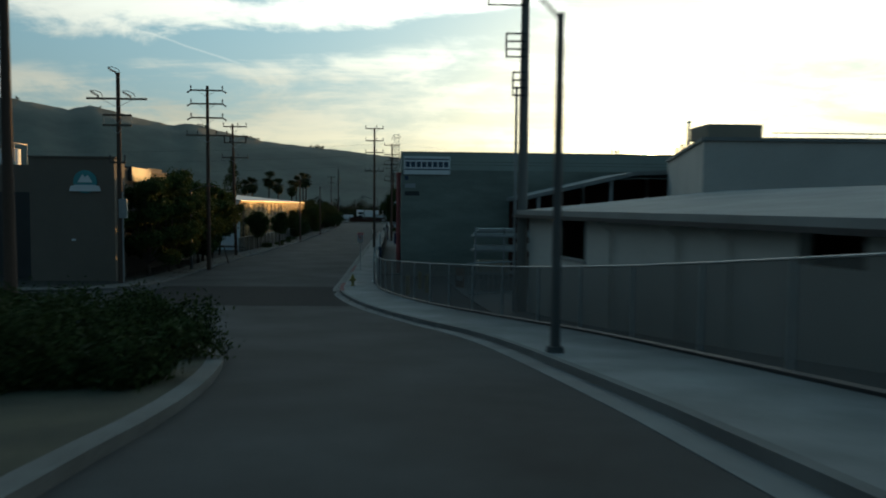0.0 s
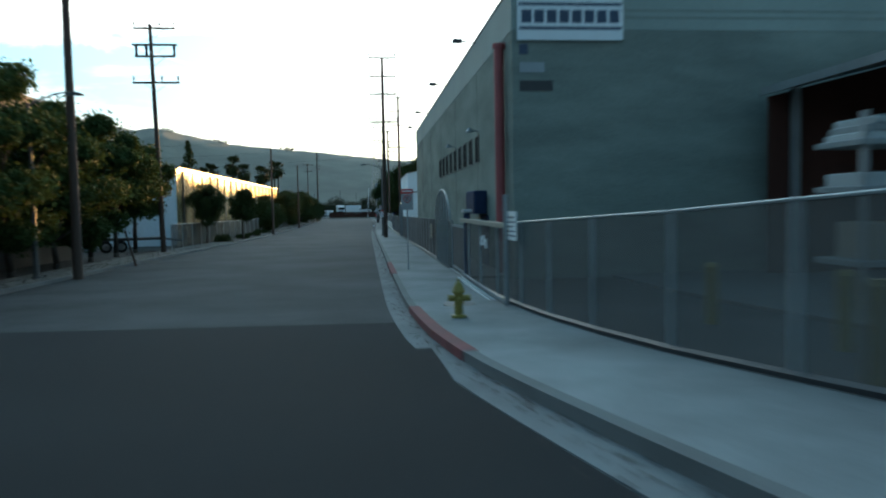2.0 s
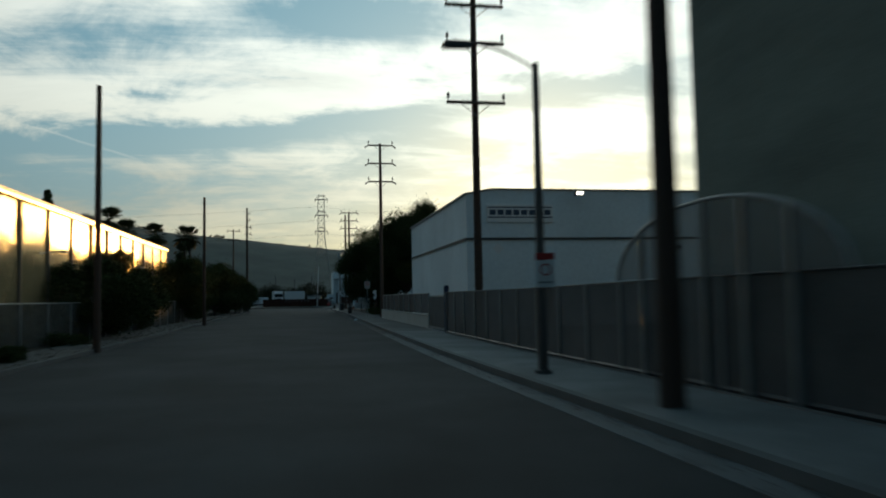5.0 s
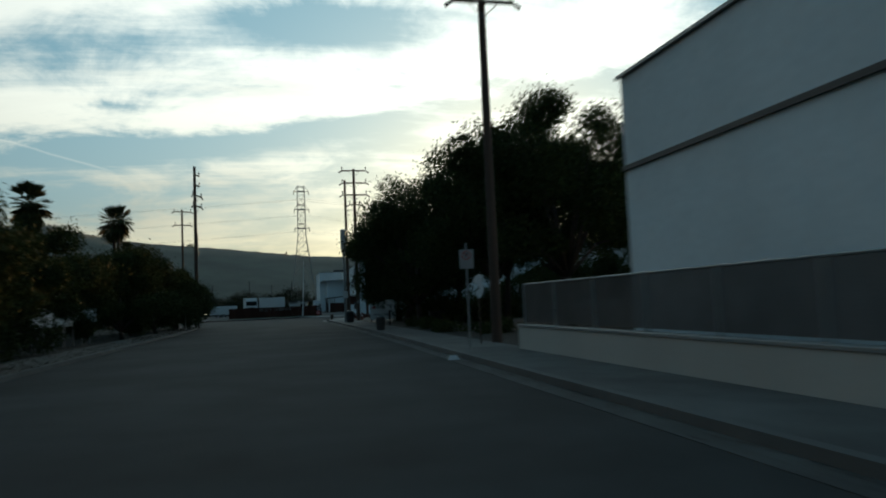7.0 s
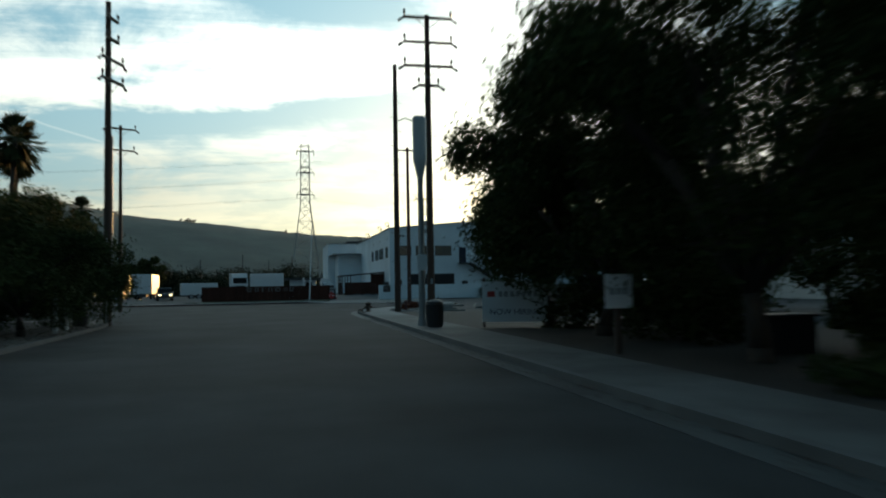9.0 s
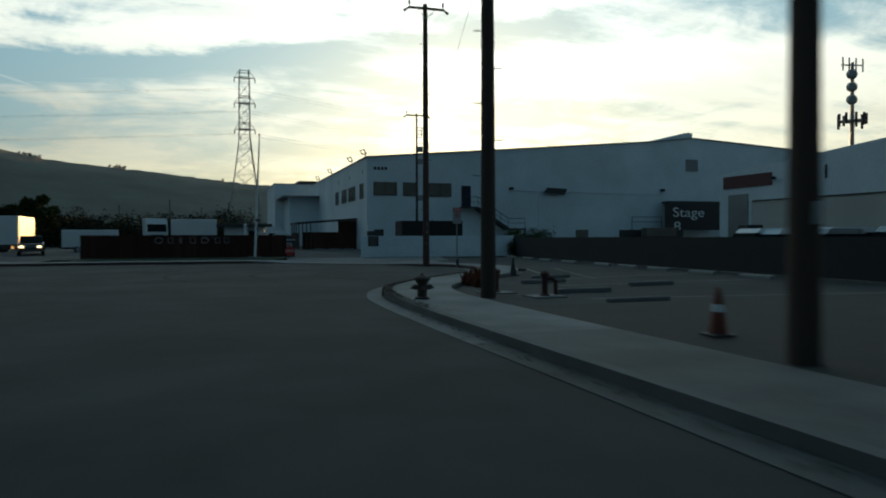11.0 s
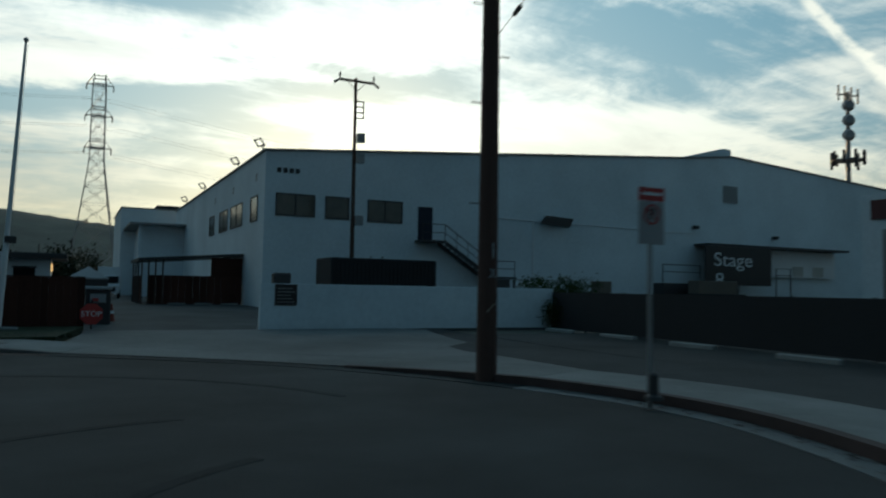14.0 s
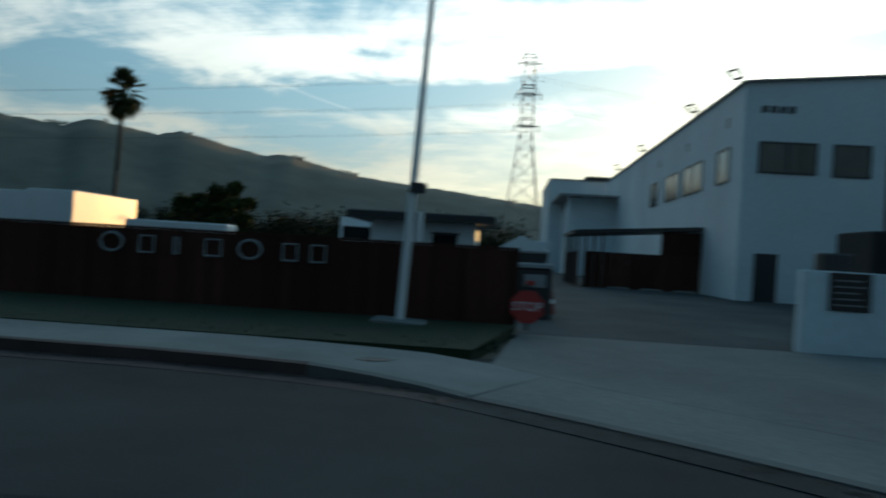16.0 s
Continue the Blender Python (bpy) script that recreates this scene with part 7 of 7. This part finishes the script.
for wx in (-3.2, -2.3):
    for wy in (-1.0, 1.0):
        wheel(low, wx, wy, 0.36, 0.2)
for k, (x, y, rz, p) in enumerate(((-16.6, 258.0, -80, CARDARK), (-28.5, 274, -85, CARSILVER), (-23.5, 276, -85, CARDARK), (-14.0, 278.5, 5, CARSILVER), (0.6, 273.0, -90, CARSILVER), (-9.0, 275, 0, CARDARK))):
    car(x, y, g(y), rz, p, "parked car in the yard beyond the corner", "car", lights=(k == 0))
for x, y, p in ((24.2, 224.6, CARWHITE), (23.4, 220.8, CARSILVER)):
    car(x, y, g(y), 192, p, "pale minivan parked behind the black fence", "van")
# flatbed trailer behind the west fence
flat = thing("flatbed_trailer", -16.6, 82.4, 0.3, "low dark flatbed trailer parked on the verge", "trailer", "parked vehicles", 20)
part("bed", Shape().bevel_box(-2.4, 2.4, -1.0, 1.0, 0.75, 0.92, 0.03), DARKSTEEL, flat)
part("drawbar", Shape().cyl((2.4, 0, 0.8), (3.6, 0, 0.6), 0.06, n=6), DARKSTEEL, flat)
for wx in (-1.2, -0.3):
    for wy in (-0.95, 0.95):
        wheel(flat, wx, wy, 0.38, 0.22)
part("lamp", Shape().bevel_box(2.36, 2.46, -0.9, -0.7, 0.78, 0.9, 0.01), ORANGE, flat)
for x, y, rz, p in ((24.0, 225.5, 178, CARWHITE), (24.5, 221.5, 180, CARWHITE), (24.2, 217.0, 182, CARSILVER)):
    car(x, y, 0.07, rz, p, "white van parked behind the black fence", "van")


# ---- towers ----
def lattice_tower(x, y, z, h):
    t = thing("transmission_tower", x, y, z, "tall grey lattice transmission tower", "tower")
    width = lambda q: float(np.interp(q, (0, h * 0.55, h * 0.60, h * 0.93, h), (4.6, 1.55, 1.3, 1.2, 1.0)))
    lev = [0, 0.17, 0.30, 0.40, 0.48, 0.55, 0.61, 0.67, 0.73, 0.79, 0.85, 0.93, 1.0]
    for a, b in ((-1, -1), (1, -1), (1, 1), (-1, 1)):
        part("leg", Shape().tube([(a * width(f * h), b * width(f * h), f * h) for f in lev], 0.10, 5), GALV, t)
    for f0, f1 in zip(lev, lev[1:-1]):
        w0, w1, z0, z1 = width(f0 * h), width(f1 * h), f0 * h, f1 * h
        s = Shape()
        for sx, sy in (((-1, -1), (1, -1)), ((1, -1), (1, 1)), ((1, 1), (-1, 1)), ((-1, 1), (-1, -1))):
            s.cyl((sx[0] * w0, sx[1] * w0, z0), (sy[0] * w1, sy[1] * w1, z1), 0.045, n=4)
            s.cyl((sy[0] * w0, sy[1] * w0, z0), (sx[0] * w1, sx[1] * w1, z1), 0.045, n=4)
            s.cyl((sx[0] * w1, sx[1] * w1, z1), (sy[0] * w1, sy[1] * w1, z1), 0.045, n=4)
        tagged(part("bracing", s, GALV, t), kind="stuff")
    for f in (0.66, 0.81, 0.955):
        zz = f * h
        part("cross_arm", Shape().cyl((-2.3, 0, zz), (2.5, 0, zz), 0.12, n=5), GALV, t)
        part("arm_stay", Shape().cyl((-2.3, 0, zz), (-1.3, 0, zz + 1.5), 0.08, n=4), GALV, t)
        part("arm_stay", Shape().cyl((2.5, 0, zz), (1.3, 0, zz + 1.5), 0.08, n=4), GALV, t)
        for dz in (0, 1.5):
            for b in (-1.3, 1.3):
                part("ring_beam", Shape().cyl((-1.3, b, zz + dz), (1.3, b, zz + dz), 0.1, n=4), GALV, t)
        for x in (-2.3, 2.5):
            part("insulator", Shape().cyl((x, 0, zz), (x, 0, zz - 1.1), 0.11, n=6), INSUL, t)
    return t


lattice_tower(4.6, 379.0, 0.0, 42.0)
for k, (zz, off) in enumerate(((26.8, -2.3), (32.1, -2.3), (37.5, -2.3), (26.8, 2.3), (32.1, 2.3), (37.5, 2.3))):
    w = thing("power_line", 0, 0, 0, "thin sagging power line from the lattice tower", "cable", "power lines")
    pts = [(4.6 + off - 400 * t, 379 + 40 * t, zz + 3 * t - 4 * 7 * t * (1 - t)) for t in [i / 24 for i in range(25)]]
    part("wire", Shape().tube(pts, 0.018, 4), DARKSTEEL, w)
    w = thing("power_line", 0, 0, 0, "thin sagging power line from the lattice tower", "cable", "power lines")
    pts = [(4.6 + off + 300 * t, 379 + 60 * t, zz - 14 * t - 4 * 5 * t * (1 - t)) for t in [i / 24 for i in range(25)]]
    part("wire", Shape().tube(pts, 0.018, 4), DARKSTEEL, w)
cell = thing("cell_tower", 89.3, 282.4, 0.2, "slim grey cell tower with dishes and panel antennas", "tower")
part("mast", Shape().cyl((0, 0, 0), (0, 0, 27.5), 0.38, 0.24, 12), GALV, cell)
for k in range(3):
    part("dish", Shape().cyl((-0.6, -0.5, 21.8 + 1.9 * k), (-1.0, -1.0, 21.8 + 1.9 * k), 0.78, 0.5, 14), GALV, cell)
for k in range(9):
    a = 2 * math.pi * k / 9
    part("panel_antenna", Shape().box(1.9 * math.cos(a) - 0.16, 1.9 * math.cos(a) + 0.16, 1.9 * math.sin(a) - 0.1, 1.9 * math.sin(a) + 0.1, 17.6 + 0.3 * (k % 3), 19.8), DARKSTEEL, cell)
part("platform", Shape().cyl((0, 0, 18.6), (0, 0, 18.75), 1.9, n=16), GALV, cell)
part("cross_arm", Shape().cyl((-2.1, 0, 27.0), (2.1, 0, 27.2), 0.10, n=6), GALV, cell)
for x in (-1.8, -0.6, 0.7, 2.0):
    part("whip", Shape().cyl((x, 0, 26.2), (x, 0, 28.2), 0.12, n=6), GALV, cell)
for k, (b, d, h) in enumerate(((-12.5, 220, 9), (-7.5, 200, 10), (-4.0, 190, 11), (0.3, 180, 10), (-1.6, 210, 10), (3.4, 190, 9.5), (-17, 230, 9))):
    a = radians(b)
    p = thing("far_pole", d * math.sin(a), 205 + d * math.cos(a), 0.4, "slim dark pole far beyond the yard", "pole", "far poles")
    part("pole", Shape().cyl((0, 0, 0), (0, 0, h), 0.16, 0.13, 8), FRAME_DARK, p)


# ---- the second studio, the car park and its fence ----
def second_studio():
    x0, y1 = 36.9, 245.2
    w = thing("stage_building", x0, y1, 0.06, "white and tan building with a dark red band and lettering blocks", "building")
    part("lower_wall", Shape().box(0, 30, -75, 0, -0.3, 4.25), PALEWALL, w)
    part("upper_wall", Shape().prism_x([(-75, 4.254), (0, 4.254), (0, 6.55), (-18, 7.8), (-40, 6.5), (-75, 6.5)], -0.03, 30), WHITEWALL, w)
    part("gate_pier", Shape().box(-0.032, -0.004, -3.8, 0.0, -0.2, 4.25), WHITEWALL, w)
    part("red_band", Shape().box(-0.12, -0.034, -6.0, -0.55, 5.36, 6.32), material("dark_red_band", (0.10, 0.03, 0.03), 0.7, 0.2, 1.5, 0.1), w)
    part("roller_door", Shape().box(-0.06, -0.034, -3.45, -1.1, 0.0, 4.85), TRIMGREY, w)
    for k in range(16):
        part("door_slat", Shape().box(-0.085, -0.062, -3.43, -1.12, 0.05 + 0.3 * k, 0.32 + 0.3 * k), TRIMGREY, w)
    part("belt", Shape().box(-0.06, -0.031, -75, -3.9, 4.2, 4.3), DARKSTEEL, w)
    for letter, yy in (("C", -8.4), ("I", -11.15)):
        me = text_shape(letter, 1.35, 0.03)
        me.transform(Matrix.Translation((-0.07, yy, 5.87)) @ Matrix.Rotation(radians(-90), 4, "Z"))
        part("lettering", me, SIGNBLACK, w, "dark raised letter")
    part("wall_lamp", Shape().bevel_box(-0.5, 0, -6.4, -6.15, 5.75, 5.95, 0.03), FRAME_DARK, w)
    return w


second_studio()
black = thing("screened_black_fence", 18.9, 246.4, 0.06, "long fence hung with black windscreen cloth", "fence")
_run = [Vector((18.9 - 2.2 * k / 20, 246.4 - 2.35 * k)) for k in range(21)]
for a, b in zip(_run, _run[1:]):
    o = Vector((18.9, 246.4))
    part("screen", Shape().add([(*(a - o), 0.05), (*(b - o), 0.05), (*(b - o), 1.50), (*(a - o), 1.50), (*(a - o + Vector((0.05, 0))), 0.05), (*(b - o + Vector((0.05, 0))), 0.05), (*(b - o + Vector((0.05, 0))), 1.50), (*(a - o + Vector((0.05, 0))), 1.50)],
                               [(0, 1, 2, 3), (7, 6, 5, 4), (3, 2, 6, 7), (0, 4, 5, 1)]), FENCE_BLACK, black)
    part("post", Shape().cyl((*(a - o + Vector((0.1, 0))), -0.2), (*(a - o + Vector((0.1, 0))), 1.53), 0.04, n=8), DARKSTEEL, black)
for k, (x, y) in enumerate(((17.9, 244.3), (17.75, 240.8), (17.3, 237.05), (16.9, 233.0), (16.75, 228.8), (16.55, 226.0), (16.1, 222.6), (15.9, 219.2), (15.7, 215.8))):
    w = thing("wheel_stop", x, y, 0.064, "pale concrete wheel stop in the car park", "wheel stop", "wheel stops", 90 if k < 4 else 88)
    part("block", Shape().bevel_box(-0.85, 0.85, -0.09, 0.09, 0, 0.13, 0.03), STOP_CONCRETE, w)
stuff = Shape()
for x0, y0, x1, y1 in ((11.0, 225.8, 9.1, 219.2), (6.9, 214.2, 15.2, 215.0), (7.6, 217.2, 15.4, 219.4), (12.4, 225.6, 10.0, 217.4), (5.6, 209.6, 14.5, 208.6)):
    a, b = Vector((x0, y0)), Vector((x1, y1))
    n = (b - a).normalized()
    q = Vector((-n.y, n.x)) * 0.06
    stuff.add([(*(a - q), 0.084), (*(b - q), 0.084), (*(b + q), 0.084), (*(a + q), 0.084)], [(0, 1, 2, 3)])
structure("parking_lines", stuff, PAINT, "worn white parking bay lines", "road marking")
for x, y, r in ((7.2, 215.7, 10), (8.7, 218.3, 14), (6.5, 211.6, 5), (6.2, 208.4, 5), (9.9, 213.6, 8)):
    w = thing("wheel_stop", x, y, 0.072, "dull concrete wheel stop near the pavement", "wheel stop", "wheel stops", r)
    part("block", Shape().bevel_box(-0.85, 0.85, -0.09, 0.09, 0, 0.13, 0.03), STOP_NEAR, w)


def cone(x, y, z, mat, label):
    c = thing("traffic_cone", x, y, z, label, "traffic cone", "traffic cones")
    part("base", Shape().bevel_box(-0.18, 0.18, -0.18, 0.18, 0, 0.04, 0.01), DARKSTEEL, c)
    part("cone", Shape().lathe(0, 0, [(0.14, 0.04), (0.03, 0.72)], 12), mat, c)
    if mat is ORANGE:
        part("band", Shape().lathe(0, 0, [(0.092, 0.36), (0.074, 0.47)], 12), WHITESIGN, c)


stub = thing("bollard", 8.68, 229.14, 0.13, "short dark steel sleeve at the foot of the sign", "post")
part("sleeve", Shape().lathe(0, -0.02, [(0.13, 0), (0.12, 0.05), (0.075, 0.08), (0.065, 0.34), (0.04, 0.37)], 10), DARKSTEEL, stub)
cone(8.0, 220.2, 0.075, DARKSTEEL, "dark traffic cone at the pavement edge")
for x, y, bent in ((4.15, 212.2, False), (4.85, 210.6, True)):
    r = thing("standpipe", x, y, 0.075, "dark red standpipe on a concrete pad", "standpipe", "standpipes at the corner")
    part("pad", Shape().bevel_box(-0.45, 0.45, -0.4, 0.4, -0.03, 0.03, 0.01), CONCRETE, r)
    part("pipe", Shape().lathe(0, 0, [(0.13, 0.032), (0.13, 0.06), (0.075, 0.08), (0.075, 0.52), (0.11, 0.54), (0.11, 0.6), (0.05, 0.66)], 14), RUSTRED, r)
    if bent:
        part("outlet", Shape().tube([(0, 0, 0.45), (0.18, -0.05, 0.47), (0.26, -0.08, 0.40), (0.27, -0.08, 0.05)], 0.055, 8), RUSTRED, r)


def tuft(x, y, z, r, h, n, seed, label):
    """A clump of upright, tapered blades that lean outwards."""
    rng = np.random.default_rng(seed)
    t = thing("dry_plant", x, y, z, label, "plant", "dry plants at the corner")
    s = Shape()
    for _ in range(n):
        bx, by = rng.normal(size=2) * r * 0.45
        lx, ly = rng.normal(size=2) * r * 0.5
        hh = h * (0.45 + 0.6 * rng.random())
        w = 0.022 + 0.02 * rng.random()
        an = rng.random() * math.pi
        cx, cy = w * math.cos(an), w * math.sin(an)
        s.add([(bx - cx, by - cy, -0.03), (bx + cx, by + cy, -0.03), (bx + lx * 0.4 + cx * 0.9, by + ly * 0.4 + cy * 0.9, hh * 0.6),
               (bx + lx * 0.4 - cx * 0.9, by + ly * 0.4 - cy * 0.9, hh * 0.6), (bx + lx, by + ly, hh)],
              [(0, 1, 2, 3), (3, 2, 4)])
    part("foliage", s, DEADBUSH, t)
    cl = [(*(rng.normal(size=2) * r * 0.4), h * 0.2, h * 0.22) for _ in range(5)]
    part("leaves", foliage(rng, cl, 90, 0.04), DEADBUSH, t)


for k, (x, y, r, h) in enumerate(((4.55, 214.6, 0.2, 0.34), (4.6, 215.4, 0.22, 0.38), (4.75, 216.3, 0.24, 0.42), (5.05, 216.85, 0.22, 0.40), (5.45, 217.35, 0.24, 0.50), (5.75, 217.95, 0.2, 0.52), (6.2, 218.5, 0.2, 0.38), (6.7, 219.0, 0.2, 0.36))):
    tuft(x, y, 0.08, r, h, 46, 300 + k, "low dry reddish plant with upright blades at the pavement edge")
cone(2.75, 250.9, 0.14, ORANGE, "orange traffic cone beside the gate machine")
cone(3.9, 202.6, 0.125, ORANGE, "orange traffic cone beside the car park")
cover = thing("manhole_cover", 1.31, 48.4, g(48.4) + 0.147, "dark iron cover set in the pavement", "cover")
part("plate", Shape().cyl((0, 0, 0), (0, 0, 0.012), 0.38, n=20), DARKSTEEL, cover)
cover = thing("manhole_cover", -0.2, 241.7, 0.147, "dark iron cover set in the pavement", "cover")
part("plate", Shape().cyl((0, 0, 0), (0, 0, 0.012), 0.38, n=20), DARKSTEEL, cover)

# guy cable between two poles
guy = thing("guy_cable", 8.05, 232.6, 6.05, "thin sagging steel cable between two wooden poles", "cable")
part("cable", Shape().tube([(-4.65 * i / 12, -21.9 * i / 12, 2.95 * i / 12 - 0.5 * (i / 12) * (1 - i / 12)) for i in range(13)], 0.006, 5), DARKSTEEL, guy)
part("insulator", Shape().cyl((-0.24, -1.13, 0.11), (-0.30, -1.41, 0.14), 0.04, n=8), DARKSTEEL, guy)

shrub("vine", 18.85, 246.1, 0.1, 0.35, 1.5, 520, "straggling vine at the joint of wall and fence", 0.05, 160, LEAF)
for k in range(3):
    shrub("hedge_bush", 20.6 + 1.3 * k, 250.6, 0.1, 1.0, 2.1, 530 + k, "green bush showing over the black fence", 0.07, 220, LEAF_LIT, "bushes over the black fence")
rails = thing("pipe_railing", 19.4, 252.0, 0.2, "thin galvanised pipe railing behind the black fence", "railing")
for k in range(4):
    part("post", Shape().cyl((1.6 * k, 0, -0.1), (1.6 * k, 0, 1.95), 0.03, n=6), GALV, rails)
for z in (1.45, 1.93):
    part("rail", Shape().cyl((0, 0, z), (4.8, 0, z), 0.025, n=6), GALV, rails)
stake = thing("leaning_stake", -11.83, 68.6, g(68.6) + 0.1, "weathered wooden stake leaning on the verge", "post")
part("stake", Shape().cyl((0, 0, -0.1), (-0.47, 0, 1.65), 0.06, 0.05, n=8), WOOD, stake)

# small clutter behind the fences
for k, (x, y, w, h, m) in enumerate(((31.0, 258.5, 1.2, 1.9, BROWNWALL), (34.5, 257.5, 9.0, 1.9, FENCE_BLACK), (24.5, 256.0, 1.0, 1.4, DARKSTEEL), (36.5, 256.0, 4.5, 2.1, FENCE_BLACK), (33.2, 236.5, 2.2, 2.0, DARKSTEEL), (30.2, 233.8, 1.6, 2.3, SHINGLE))):
    c = thing("crate_stack", x, y, g(y) + 0.04, "stacked crates and boxes behind the black fence", "crates", "clutter behind the fence")
    part("crate", Shape().bevel_box(0, w, 0, 1.2, 0, h * 0.6, 0.03), m, c)
    part("crate", Shape().bevel_box(w * 0.1, w * 0.85, 0.1, 1.1, h * 0.602, h, 0.03), (BROWNWALL, DARKSTEEL, FRAME_DARK)[k % 3], c)
    part("strap", Shape().box(w * 0.4, w * 0.4 + 0.06, -0.006, -0.002, 0, h * 0.6), RUBBER, c)

# tyre marks where cars turn
for k, (cx, cy, r, a0, a1) in enumerate(((2.5, 226.0, 7.5, 110, 215), (3.6, 225.4, 5.2, 100, 200), (-1.0, 229.5, 6.4, 20, 120), (5.2, 224.5, 4.2, 120, 230))):
    pts = [Vector((cx + r * math.cos(radians(a0 + (a1 - a0) * i / 24)), cy + r * math.sin(radians(a0 + (a1 - a0) * i / 24)))) for i in range(25)]
    structure(f"tyre_mark_{k + 1}", ribbon(pts, offset(pts, 0.15), 0.004, 0.01), TYREMARK, "dark curved tyre mark on the asphalt", "road marking")


# ---- leaf litter and grass ----
def scatter(name, spots, size, mat, label, category, upright=0.15, seed=5):
    """Loose flat bits, lying about or standing up: one mesh."""
    rng = np.random.default_rng(seed)
    p = np.array(spots)
    m = len(p)
    a = rng.random(m) * 2 * math.pi
    u = np.stack([np.cos(a), np.sin(a), rng.normal(size=m) * upright], axis=1) * (size * (0.5 + rng.random(m)))[:, None]
    w = np.stack([-np.sin(a), np.cos(a), rng.normal(size=m) * upright], axis=1) * (size * 0.5 * (0.5 + rng.random(m)))[:, None]
    v = np.stack([p - u, p + w, p + u, p - w], axis=1).reshape(-1, 3)
    me = bpy.data.meshes.new(name)
    me.from_pydata(v.tolist(), [], np.arange(m * 4).reshape(-1, 4).tolist())
    tagged(mesh_object(name, me, mat), label=label, category=category, kind="stuff")


_rng = np.random.default_rng(77)
_spots = []
for i, q in enumerate(KERB_LINE[:-1]):
    band = 1.0 + 1.4 * (210 < q.y < 221) if 207 < q.y < 224 else 0.22 if q.y > 20 and q.x > -5 else 0.0
    d = KERB_LINE[i + 1] - q
    nrm = Vector((d.y, -d.x)).normalized()
    for _ in range(int(90 * band)):
        o = 0.44 - abs(_rng.normal()) * 0.20 if band < 1 else 0.42 + 0.30 * _rng.random()
        w = q + d * _rng.random() + nrm * o
        _spots.append((w.x, w.y, g(w.y) + (0.02 if o < 0.45 else 0.16) + 0.012 * _rng.random()))
DEADLEAF = material("dead_leaves", (0.030, 0.021, 0.016), 0.95, 0.5, 4.0, 0.2, fine=9)
scatter("gutter_leaves", _spots, 0.045, DEADLEAF, "dry brown leaves and dirt along the gutter", "leaf litter", 0.12)
_spots = [(-13 + 14.5 * _rng.random(), 242.8 + 3.6 * _rng.random(), 0.19) for _ in range(9000)]
scatter("grass_blades", _spots, 0.035, GRASS, "short dark grass of the lawn strip", "grass", 0.9, 6)
_spots = []
for q in LEFT_LINE:
    if 46 < q.y < 204 and q.x > -14:
        for _ in range(70):
            _spots.append((q.x - 0.1 - 2.0 * abs(_rng.normal()) * 0.6, q.y + 1.5 * _rng.random(), g(q.y) + 0.15))
scatter("verge_litter", _spots, 0.05, DEADLEAF, "dry leaves and twigs on the dusty verge", "leaf litter", 0.25, 8)
